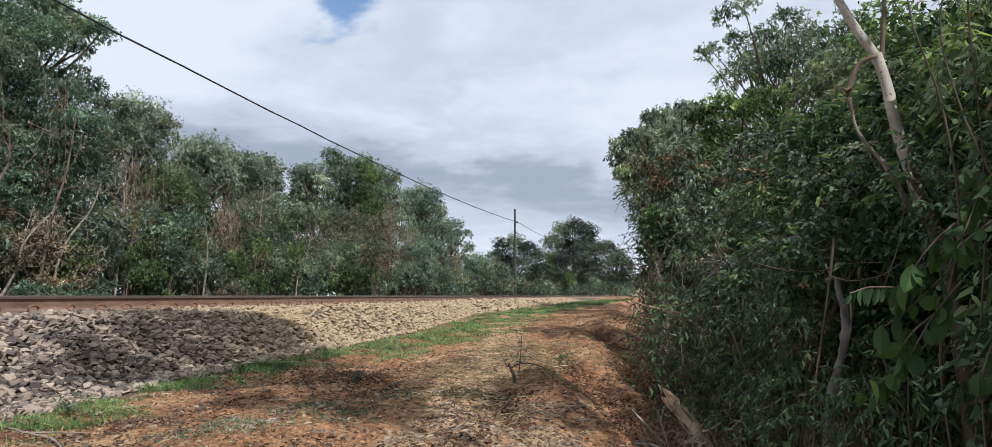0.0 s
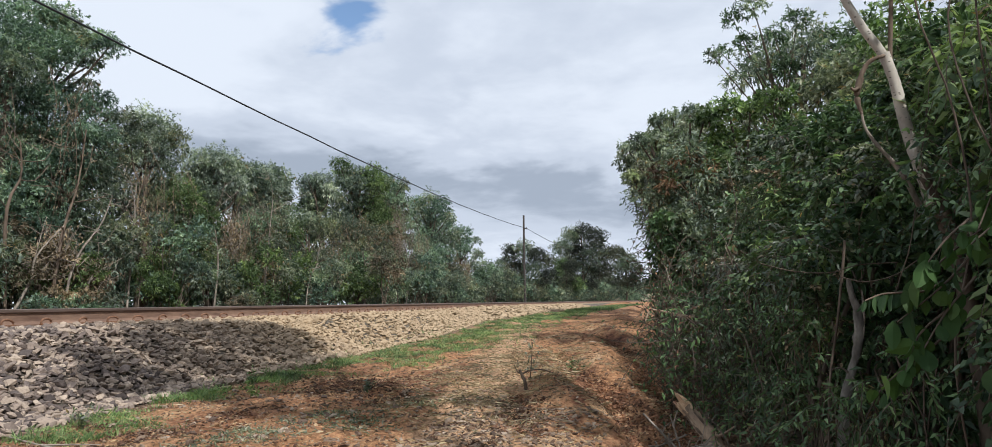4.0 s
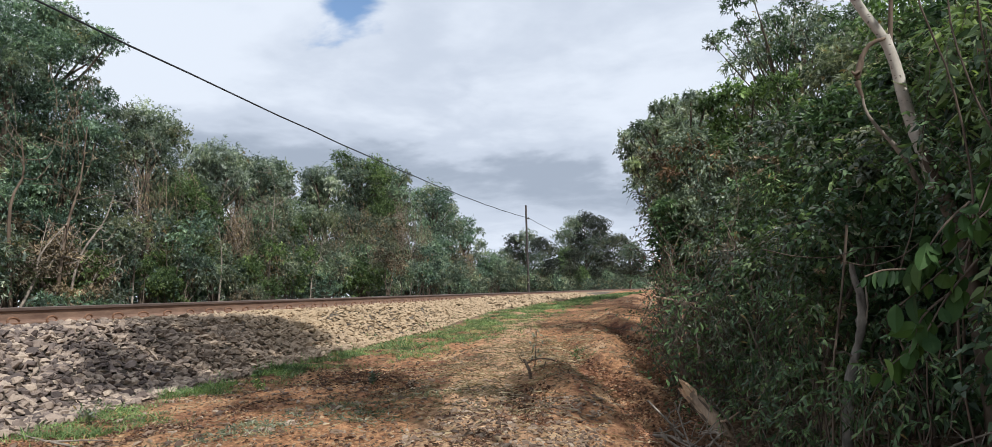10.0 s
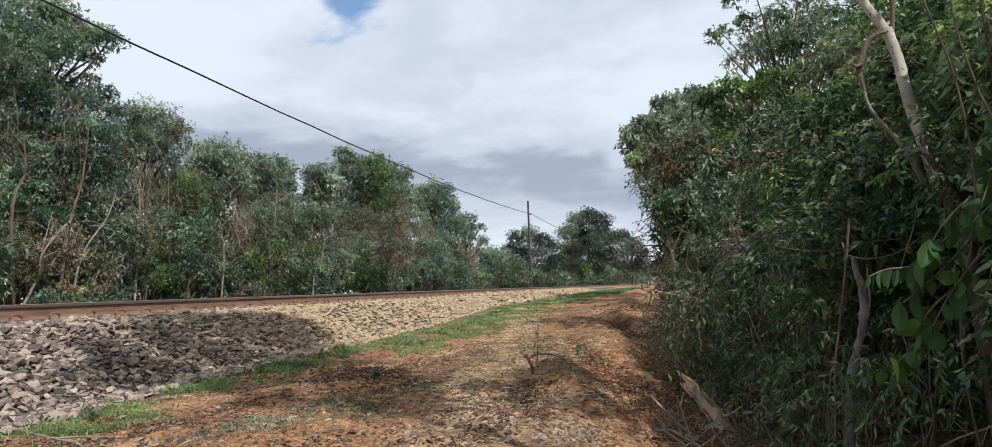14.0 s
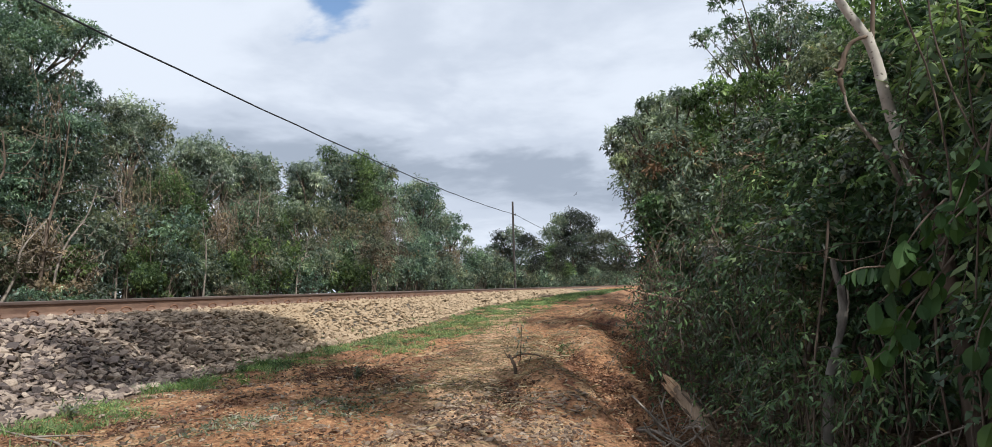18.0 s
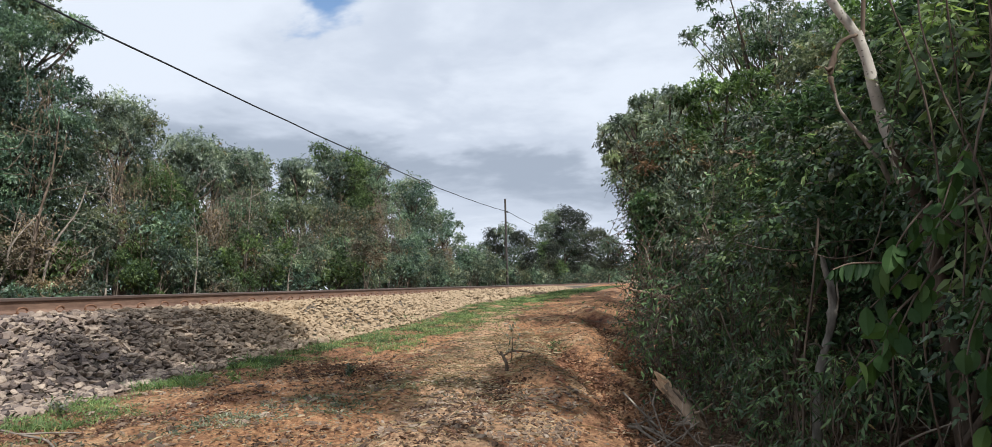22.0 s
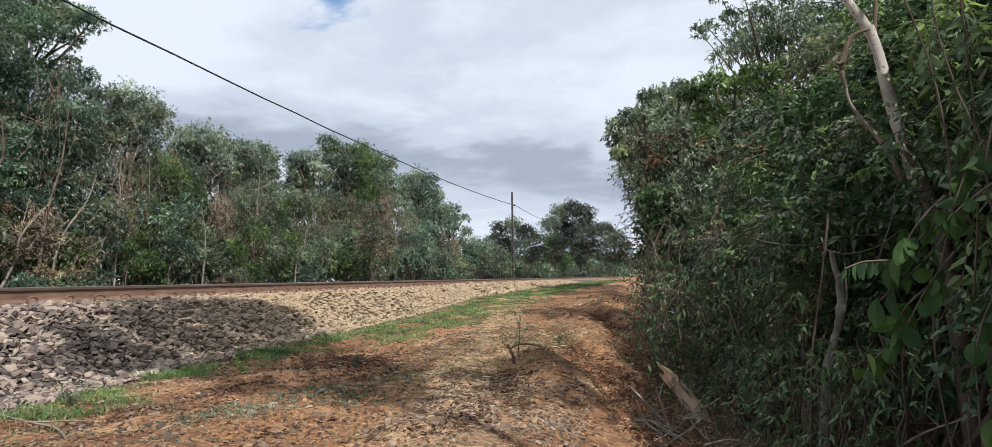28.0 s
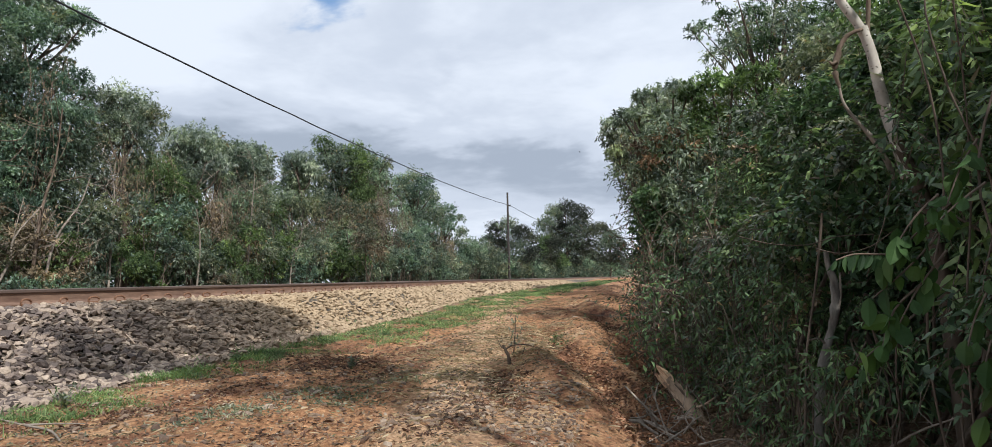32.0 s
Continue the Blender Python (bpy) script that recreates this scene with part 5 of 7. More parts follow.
def make_rising_trees():
    """Trees whose crowns stand out of the thicket's far end, plus two hidden."""
    bough_tree(-0.06, 13.00, [LEAF_SILVER, LEAF_GREY, LEAF_OLIVE, LEAF_GREY, LEAF_SILVER], 0.075, "small-leaved grey-green tree with a lumpy crown",
              [(-0.27, 4.34, 0.18), (-0.06, 4.36, 0.18), (-0.31, 4.07, 0.18), (0.25, 4.84, 0.19), (0.50, 4.86, 0.18), (0.77, 4.80, 0.2), (1.03, 4.78, 0.2), (-0.06, 4.06, 0.22), (0.2, 4.5, 0.24), (0.50, 4.48, 0.24), (0.86, 4.45, 0.24), (-0.21, 3.78, 0.18), (0.08, 3.70, 0.24), (0.42, 4.00, 0.27), (0.12, 3.36, 0.19), (0.40, 3.37, 0.24), (0.78, 3.93, 0.29), (0.70, 3.35, 0.27)], bark=BARK_DARK, cover=1.7, foot=(1.4, 13.3), swell=0.88, behind=False)
    bough_tree(2.25, 16.00, [LEAF_DEEP, LEAF_BELT], 0.110, "airy dark tree with twisted boughs above the thicket",
              [(-0.69, 7.10, 0.20), (-0.84, 6.70, 0.15), (-0.41, 7.36, 0.22), (-0.02, 7.49, 0.22), (-0.22, 6.89, 0.20), (-0.53, 6.33, 0.18), (0.40, 7.27, 0.27), (0.19, 6.65, 0.27), (0.80, 7.26, 0.27), (0.98, 6.67, 0.30), (0.53, 6.25, 0.27), (-0.16, 6.21, 0.23), (1.43, 7.00, 0.27), (1.34, 6.28, 0.30), (1.65, 6.55, 0.27), (1.9, 7.0, 0.27), (0.85, 6.0, 0.25), (1.6, 6.0, 0.27), (2.1, 6.2, 0.3)], bark=BARK_DARK, cover=1.3, behind=False, foot=(3.0, 16.4), thick=0.5)
    bough_tree(1.37, 12.50, [LEAF_BRIGHT, LEAF_BUSH, LEAF_BRIGHT], 0.100, "fresh green tree leaning over the ditch",
              [(-0.37, 4.65, 0.23), (-0.06, 4.77, 0.23), (0.28, 4.75, 0.25), (0.62, 4.71, 0.28), (0.96, 4.58, 0.25), (-0.19, 4.27, 0.28), (0.21, 4.24, 0.30), (0.65, 4.13, 0.30), (1.02, 4.00, 0.25), (-0.31, 3.84, 0.28), (0.08, 3.71, 0.30), (0.56, 3.63, 0.30)], bark=BARK_DARK, cover=1.3, foot=(2.6, 12.8), behind=False)
    bough_tree(0.49, 11.5, [LEAF_DEEP, LEAF_GREY, LEAF_DEEP], 0.085, "dense dark-leaved tree filling the thicket's far end",
              [(-0.29, 2.87, 0.19), (-0.01, 2.95, 0.23), (-0.34, 2.49, 0.17), (-0.07, 2.57, 0.23), (0.25, 2.65, 0.25), (-0.31, 2.10, 0.16), (-0.05, 2.19, 0.21), (0.27, 2.18, 0.25), (-0.23, 1.77, 0.16), (0.07, 1.81, 0.21), (0.39, 1.80, 0.23), (-0.2, 1.45, 0.16), (0.1, 1.45, 0.2)],
              bark=BARK_DARK, cover=1.2, foot=(0.9, 11.7), thick=0.5)
    bough_tree(3.48, 19.00, [LEAF_OLIVE, LEAF_BELT, LEAF_DEEP], 0.13, "dark leafy tree behind the airy boughs",
              [(-0.96, 7.83, 0.42), (-0.34, 8.06, 0.49), (-0.39, 7.18, 0.49), (0.32, 8.19, 0.49), (0.34, 7.31, 0.52), (1.02, 7.84, 0.49), (1.03, 6.90, 0.52), (1.61, 7.28, 0.49), (1.65, 8.05, 0.46)], bark=BARK_DARK, cover=0.5, foot=(4.28, 19.4))
    # two trees added out of sight to cast shade on ballast and grass
    bough_tree(0.5, 20.9, [LEAF_OLIVE, LEAF_BELT], 0.16, "hidden grey-green tree added behind the thicket to shade the ballast",
              [(-0.05, 5.4, 0.48), (0.5, 5.6, 0.55), (0.1, 4.7, 0.5), (0.7, 4.8, 0.6), (1.2, 5.3, 0.6)], bark=BARK_DARK, foot=(1.3, 21.0), cover=2.0, behind=False, swell=1.0)
    bough_tree(-0.1, 32.0, [LEAF_OLIVE, LEAF_BELT], 0.2, "hidden grey-green tree added to shade the grass beside the line",
              [(-0.25, 7.3, 0.6), (0.3, 8.0, 0.65), (0.95, 8.2, 0.7), (-0.2, 6.6, 0.55), (0.5, 7.2, 0.8), (1.0, 6.8, 0.7), (0.9, 7.6, 0.7)], bark=BARK_DARK, foot=(0.7, 32.0), cover=2.0)


make_rising_trees()


def make_withered_bough():
    """A dead branch with reddish-brown leaves caught in the far crown."""
    rng = np.random.RandomState(67)
    t = thing("withered_branch", (0.9, 12.0, 3.0), "withered branch with reddish-brown dead leaves in the crown", "branch")
    a = np.array([0.9, 12.0, 3.0])
    for x, z, r in ((0.22, 3.75, 0.13), (0.47, 3.87, 0.12), (0.79, 3.87, 0.17), (1.0, 3.72, 0.16), (0.38, 3.5, 0.14)):
        c = np.array([x - 0.1, 11.75 + rng.normal() * 0.1, z])
        part("stem", tube(Geo(), spline([a, (a + c) / 2 + rng.normal(size=3) * 0.08, c], 8), (0.014, 0.005), 5, caps=False), BARK_LOG, t, smooth=True)
        part("foliage", bough(rng, c, r, 0.075, 0.8, 0.34, 0.6, 0.8, False), LEAF_WITHERED, t)


make_withered_bough()


def make_near_tree():
    """Unseen tall tree by the camera; boughs placed to shade bank and ballast."""
    rng = np.random.RandomState(62)
    t = thing("tall_shade_tree", (2.2, 1.4, 0.5), "unseen tall slender tree added beside the viewpoint to shade the bank", "tree", "trees in the thicket")
    line = spline([(2.2, 1.4, 0.4), (2.1, 1.4, 2.5), (1.7, 1.5, 5.0), (1.3, 1.8, 7.2), (1.25, 1.9, 8.8)], 24)
    part("trunk", tube(Geo(), line, (0.05, 0.042, 0.034, 0.016), 9, 0.03, rng), BARK, t, smooth=True)
    # each bough is set out of view where its shadow is wanted
    for x, y, r in ((-0.58, 2.54, 0.42), (-0.22, 1.99, 0.32), (-1.16, 4.00, 0.55), (-0.96, 5.00, 0.55), (-0.46, 5.30, 0.50), (-1.26, 3.20, 0.45), (-0.46, 4.00, 0.65), (-0.01, 3.10, 0.60), (-0.96, 2.50, 0.35), (0.24, 4.50, 0.50),
                    (0.54, 3.60, 0.55), (-0.56, 1.35, 0.38), (-0.06, 0.90, 0.38), (0.24, 1.50, 0.42), (0.64, 2.40, 0.50), (1.14, 1.30, 0.50), (1.14, 3.00, 0.50), (1.84, 1.90, 0.50), (2.54, 1.30, 0.40), (2.84, 0.60, 0.40), (3.0, 0.1, 0.4), (2.35, 0.35, 0.36), (1.65, 0.5, 0.3), (4.2, 1.35, 0.3), (4.45, 0.7, 0.28), (4.0, 1.9, 0.26)):
        c = np.array([x, y, 8.2 + rng.normal() * 0.2])
        a = line[rng.randint(14, 21)]
        part("limb", tube(Geo(), spline([a, (a + c) / 2 + rng.normal(size=3) * 0.1 - np.array([0, 0, 0.15]), c], 7), (0.02, 0.007), 5, caps=False), BARK, t)
        part("foliage", bough(rng, c, r, 0.13, 1.5, 0.42, 0.35, 0.6, False), LEAF_BUSH, t)


make_near_tree()


def make_pale_tree():
    t = thing("pale_tree", (1.86, 5.05, 0.5), "pale smooth-barked tree with a forked trunk in the thicket", "tree")
    rng = np.random.RandomState(60)
    # lower trunk takes the dark bark, so shade under the leaves is coloured in
    part("lower_trunk", tube(Geo(), spline([(1.97, 5.05, 0.4), (1.9, 5.03, 1.28), (1.826, 5, 1.885), (1.747, 5, 2.235), (1.68, 5, 2.4), (1.64, 5, 2.53)], 16), (0.06, 0.055, 0.046, 0.041), 10, 0.04, rng), BARK_DARK, t, "mossy lower trunk in darker shaded bark", smooth=True)
    part("trunk", tube(Geo(), spline([(1.69, 5, 2.3), (1.644, 5, 2.515), (1.602, 5, 2.677), (1.562, 5, 2.879), (1.53, 5, 3.084), (1.48, 5, 3.275)], 26), (0.039, 0.038, 0.035, 0.032), 12, 0.02, rng), BARK_PALE, t, smooth=True)
    part("limb", tube(Geo(), spline([(1.5, 5, 3.2), (1.45, 5, 3.31), (1.33, 5, 3.52), (1.2, 5.05, 3.9), (1.15, 5.2, 4.5)], 18), (0.031, 0.027, 0.018), 10, 0.02, rng), BARK_PALE, t, smooth=True)
    part("limb", tube(Geo(), spline([(1.515, 5.03, 3.13), (1.535, 5.05, 3.35), (1.555, 5.05, 3.6), (1.6, 5.1, 4.2), (1.7, 5.2, 4.7)], 18), (0.014, 0.014, 0.01), 8, 0.02, rng), BARK, t, smooth=True)
    crook = part("crooked_branch", tube(Geo(), spline([(1.47, 4.97, 3.25), (1.428, 4.95, 3.236), (1.367, 4.95, 3.203), (1.33, 4.95, 3.146), (1.312, 4.95, 3.08), (1.29, 4.95, 3.01), (1.30, 4.95, 2.94), (1.315, 4.95, 2.88)], 22), (0.011, 0.012, 0.014, 0.019, 0.016, 0.008), 9, 0.2, rng), BARK, t, "brown crooked branch", smooth=True)
    part("broken_knob", tube(Geo(), spline([(1.30, 4.93, 3.04), (1.272, 4.92, 3.03), (1.25, 4.91, 3.045)], 7), (0.014, 0.012, 0.004), 8, 0.3, rng), BARK, crook, "rough broken knob", smooth=True)
    part("branch", tube(Geo(), spline([(1.31, 4.95, 2.92), (1.326, 4.95, 2.80), (1.382, 4.95, 2.696), (1.452, 4.95, 2.598), (1.515, 4.96, 2.508), (1.57, 4.98, 2.406), (1.62, 5, 2.3)], 20), (0.007, 0.011, 0.017, 0.019), 8, 0.1, rng), BARK_DRY, t, "thin grey branch curving down to the trunk", smooth=True)
    # crown out of view, leaned over so its shadow darkens the furrow
    cl = crown_points(rng, (2.1, 3.8, 5.45), (0.55, 1.0, 0.35), 18, 0.3, 0.6)
    for q in cl[:9]:
        a = np.array([1.2, 5.15, 4.4]) + rng.normal(size=3) * 0.12
        part("branch", tube(Geo(), spline([a, (a + q) / 2 + rng.normal(size=3) * 0.12, q], 6), (0.016, 0.006), 5, caps=False), BARK_DARK, t)
    part("crown", clump_leaves(Geo(), rng, cl, 0.3, 130, 0.1, 0.36, False), LEAF_BUSH, t)
    d = thing("dead_tree", (1.25, 5.3, 0.5), "grey broken dead trunk standing in the thicket", "dead tree")
    line = spline([(1.15, 5.3, 0.4), (1.165, 5.3, 0.85), (1.195, 5.3, 1.067), (1.233, 5.3, 1.228), (1.264, 5.3, 1.329), (1.286, 5.3, 1.431), (1.303, 5.3, 1.553), (1.298, 5.3, 1.676), (1.271, 5.3, 1.76), (1.258, 5.3, 1.87)], 24)
    snagged = part("trunk", tube(Geo(), line, (0.04, 0.036, 0.034, 0.024, 0.03, 0.03, 0.022, 0.016), 10, 0.14, rng), BARK_GREY, d, smooth=True)
    part("snag", tube(Geo(), spline([line[12], line[12] + np.array([0.05, -0.02, 0.16]), line[12] + np.array([0.05, -0.02, 0.42])], 6), (0.014, 0.005), 5, 0.1, rng), BARK_DRY, snagged, smooth=True)
    part("snag", tube(Geo(), spline([line[8], line[8] + np.array([-0.06, -0.03, 0.05]), line[8] + np.array([-0.13, -0.04, 0.04])], 6), (0.01, 0.004), 5, 0.1, rng), BARK_DRY, snagged, smooth=True)
    # slim-leaved shoots at its foot
    for k, (x, y, h) in enumerate(((1.1, 5.0, 0.75), (1.25, 4.85, 0.8), (0.98, 5.2, 0.65), (1.42, 4.7, 0.85), (0.8, 6.5, 1.3), (0.72, 7.3, 1.5), (0.9, 5.9, 1.3), (0.6, 8.2, 1.4), (1.0, 5.55, 1.2))):
        z0 = float(ground_z(x, y))
        s = thing("leafy_shoot", (x, y, z0), "low shoot with slim drooping green leaves", "bush", "shoots at the thicket's foot")
        m = 24 if h < 1 else 50
        base = np.stack([x + rng.normal(size=m) * 0.12, y + rng.normal(size=m) * 0.14, z0 + h * rng.random(m) ** 0.7], -1)
        tw = Geo()
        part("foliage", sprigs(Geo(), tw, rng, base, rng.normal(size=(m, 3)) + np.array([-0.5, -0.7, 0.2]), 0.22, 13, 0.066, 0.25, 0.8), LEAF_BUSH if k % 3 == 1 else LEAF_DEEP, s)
        part("twig_mass", tw, BARK_DARK, s)["kind"] = "stuff"
        for q in range(3):
            part("stem", tube(Geo(), spline([(x + rng.normal() * 0.03, y, z0 - 0.02), (x + rng.normal() * 0.06, y + rng.normal() * 0.06, z0 + h * 0.5), (x + rng.normal() * 0.12, y + rng.normal() * 0.12, z0 + h)], 6), (0.008, 0.004), 4), BARK_DARK, s)


make_pale_tree()


def make_log():
    rng = np.random.RandomState(61)
    t = thing("broken_log", (0.6, 6.7, 0.25), "freshly broken log with a splintered pale end leaning in the ditch", "log")
    line = spline([(0.72, 6.62, 0.12), (0.56, 6.7, 0.38), (0.38, 6.78, 0.66), (0.24, 6.82, 0.82)], 22)
    bark = part("bark", tube(Geo(), line, (0.072, 0.066, 0.06, 0.055), 16, 0.075, rng), BARK_LOG, t, smooth=True)
    for k in range(9):
        a = rng.uniform(0, 2 * np.pi)
        i = rng.randint(2, 15)
        o = np.array([0.75 * np.cos(a), -np.abs(np.sin(a)), 0.45 * np.cos(a)]) * 0.063
        part("bark_strip", tube(Geo(), [line[i] + o * 0.9, line[i + 2] + o * 1.1, line[i + 5] + o * 1.02], (0.006, 0.014, 0.004), 5, 0.1, rng), BARK if k % 2 else BARK_LOG, bark)
    # torn end: a ring of uneven fibres, longest on the upper side
    d = unit(line[-1] - line[-3])
    s = unit(np.cross(d, np.array([0, 1.0, 0])))
    u = np.cross(s, d)
    sp = Geo()
    for i in range(26):
        a = rng.uniform(0, 2 * np.pi)
        r = 0.046 * rng.random() ** 0.5
        o = line[-1] + s * r * np.cos(a) + u * r * np.sin(a)
        up = np.cos(a) * s[2] + np.sin(a) * u[2]
        ln = 0.05 + 0.05 * rng.random() + (0.13 if up > 0.55 else 0) * rng.random()
        tube(sp, [o - d * 0.05, o + d * ln * 0.5, o + d * ln + rng.normal(size=3) * 0.008], (0.02, 0.015, 0.003), 4)
    part("torn_end", sp, WOOD_RAW, t, "pale torn wood")
    part("branch_stub", tube(Geo(), spline([line[12], line[12] + np.array([0.1, -0.06, 0.03]), line[12] + np.array([0.2, -0.07, 0.1])], 6), (0.014, 0.006), 5), BARK_LOG, t)
    sticks = [((0.42, 6.3, 0.35), (0.18, 6.5, 0.5), (-0.12, 6.7, 0.78), 0.016), ((0.5, 6.2, 0.3), (0.2, 6.25, 0.42), (-0.02, 6.5, 0.52), 0.022), ((0.3, 6.0, 0.35), (0.2, 6.2, 0.5), (0.1, 6.35, 0.82), 0.012),
              ((0.6, 5.9, 0.3), (0.32, 6.1, 0.44), (0.02, 6.35, 0.56), 0.014), ((0.1, 5.9, 0.42), (0.2, 6.0, 0.46), (0.42, 6.05, 0.6), 0.012), ((-0.1, 6.6, 0.5), (0.1, 6.4, 0.52), (0.45, 6.1, 0.42), 0.018),
              ((1.393, 4.70, 0.713), (1.548, 4.60, 0.841), (1.760, 4.50, 0.950), 0.009)]
    for k in range(8):
        x, y = rng.uniform(-0.25, 0.5), rng.uniform(5.5, 6.75)
        a = np.array([x, y, float(ground_z(x, y)) + rng.uniform(0.01, 0.1)])
        e = a + np.array([rng.uniform(-0.45, 0.5), rng.uniform(-0.35, 0.3), 0])
        e[2] = float(ground_z(e[0], e[1])) + rng.uniform(0.03, 0.3)
        m = (a + e) / 2 + rng.normal(size=3) * np.array([0.06, 0.06, 0.05])
        sticks.append((tuple(a), tuple(m), tuple(e), rng.uniform(0.005, 0.013)))
    for a, m, b, r in sticks:
        k = thing("fallen_stick", a, "grey fallen dead branch lying in the ditch", "stick", "dead sticks in the ditch")
        ln = spline([a, m, b], 9)
        part("stem", tube(Geo(), ln, (r, r * 0.5), 6, 0.06, rng), BARK_DRY, k, smooth=True)
        for q in range(2):
            p = ln[rng.randint(3, 8)]
            part("twig", tube(Geo(), [p, p + rng.normal(size=3) * 0.05 + np.array([0, 0, 0.04]), p + rng.normal(size=3) * 0.08 + np.array([0, 0, 0.07])], (r * 0.5, 0.003), 4), BARK_DRY, k)


make_log()


def make_broadleaf():
    """A broad-leaved branch hanging close to the camera."""
    rng = np.random.RandomState(63)
    t = thing("broadleaf_branch", (1.45, 2.75, 1.8), "leafy branch with broad bright-green leaves hanging close by", "branch")
    starts = [((1.16, 2.95, 1.98), (1.0, 2.9, 1.86), (0.88, 2.85, 1.74)), ((1.12, 2.92, 1.9), (0.98, 2.88, 1.76), (0.83, 2.85, 1.64)), ((1.25, 2.95, 2.2), (1.17, 2.9, 2.1), (1.09, 2.85, 1.95)), ((1.1, 2.9, 1.8), (0.99, 2.86, 1.68), (0.9, 2.82, 1.55)), ((1.08, 2.88, 2.0), (0.99, 2.86, 1.92), (0.9, 2.84, 1.8)),
              ((1.02, 2.88, 1.62), (0.87, 2.85, 1.5), (0.77, 2.83, 1.42)), ((1.02, 2.88, 1.7), (0.9, 2.85, 1.6), (0.84, 2.83, 1.46)), ((1.2, 2.7, 1.75), (1.07, 2.62, 1.6), (1.0, 2.58, 1.42)), ((1.22, 2.7, 1.62), (1.1, 2.62, 1.5), (1.04, 2.58, 1.3)), ((1.18, 2.75, 2.02), (1.08, 2.7, 1.96), (1.0, 2.66, 1.9))]
    for a, m, b in starts:
        ln = spline([a, m, b], 9)
        twig = part("twig", tube(Geo(), ln, (0.005, 0.0025), 5, 0.05, rng), BARK_DARK, t, smooth=True)
        for i in range(2, 9):
            for sgn in (-1, 1):
                if rng.random() < 0.52:
                    continue
                p = ln[i] + rng.normal(size=3) * 0.012
                d = unit(np.array([sgn * 0.35 * rng.random() - 0.15, sgn * 0.6, -0.9]) + rng.normal(size=3) * 0.25)
                part("leaf", broad_leaf(rng, p, d, rng.uniform(0.06, 0.12), 0.5), LEAF_FRESH if rng.random() < 0.3 else LEAF_BROAD, twig)
    f = thing("feathered_branch", (1.3, 3.1, 1.9), "drooping twig with a row of slim leaflets", "branch")
    ln = spline([(1.0, 2.95, 1.80), (0.93, 2.92, 1.775), (0.85, 2.9, 1.775), (0.79, 2.9, 1.772), (0.735, 2.9, 1.752)], 18)
    twig = part("twig", tube(Geo(), ln, (0.005, 0.003), 5), BARK, f, smooth=True)
    for i in range(3, 18):
        for sgn in (-1, 1):
            d = unit(np.array([-0.38, sgn * 0.3, -0.85]) + rng.normal(size=3) * 0.1)
            part("leaf", broad_leaf(rng, ln[i], d, rng.uniform(0.06, 0.085) * (0.7 if i > 15 else 1), 0.32), LEAF_BROAD, twig)


def broad_leaf(rng, p, d, length, width=0.62):
    """An oval leaf with a sunk midrib and a drooping tip."""
    side = unit(np.cross(d, np.array([0.3, 1.0, 0.35]) + rng.normal(size=3) * 0.5))
    up = np.cross(side, d)
    u = np.array([0, 0.18, 0.42, 0.68, 0.88, 1.0])
    w = np.array([0.04, 0.36, 0.5, 0.42, 0.2, 0.01]) * width * length
    c = p + d * (u * length)[:, None] - up * (0.18 * length * u ** 2)[:, None]
    rise = up * (w * 0.35)[:, None]
    v = np.concatenate([c, c + side * w[:, None] + rise, c - side * w[:, None] + rise])
    f = []
    for i in range(5):
        f += [(i, i + 1, i + 7, i + 6), (i, i + 12, i + 13, i + 1)]
    return Geo().add(v, f)


make_broadleaf()


def make_upper_bush():
    """Long drooping leaves high beside the pale trunk."""
    for k, (x, y, z, m) in enumerate(((2.0, 5.0, 3.1, 60), (1.95, 4.8, 2.6, 50), (1.8, 4.0, 2.3, 45), (2.35, 5.0, 3.5, 60), (2.1, 3.6, 3.0, 45))):
        rng = np.random.RandomState(1800 + k)
        z0 = float(ground_z(x + 0.4, y))
        t = thing("climbing_bush", (x + 0.4, y, z0), "tall climbing bush with long drooping green leaves", "bush", "climbing bushes beside the pale tree")
        for q in range(3):
            e = np.array([x, y, z]) + rng.normal(size=3) * 0.2
            part("stem", tube(Geo(), spline([(x + 0.4 + rng.normal() * 0.05, y, z0 - 0.03), (x + 0.3, y + rng.normal() * 0.1, (z0 + z) / 2), e], 10), (0.016, 0.006), 5), BARK_DARK, t, smooth=True)
        base = np.array([x, y, z]) + rng.normal(size=(m, 3)) * np.array([0.16, 0.2, 0.28])
        base[:, 0] = np.maximum(base[:, 0], 1.68)
        tw = Geo()
        part("foliage", sprigs(Geo(), tw, rng, base, np.stack([-rng.uniform(-0.2, 0.7, m), -rng.uniform(0.0, 0.9, m), rng.normal(0, 0.4, m)], -1), 0.26, 11, 0.12, 0.26, 0.8), LEAF_BUSH if k % 2 else LEAF_BRIGHT, t)
        part("twig_mass", tw, BARK_DARK, t)["kind"] = "stuff"


make_upper_bush()


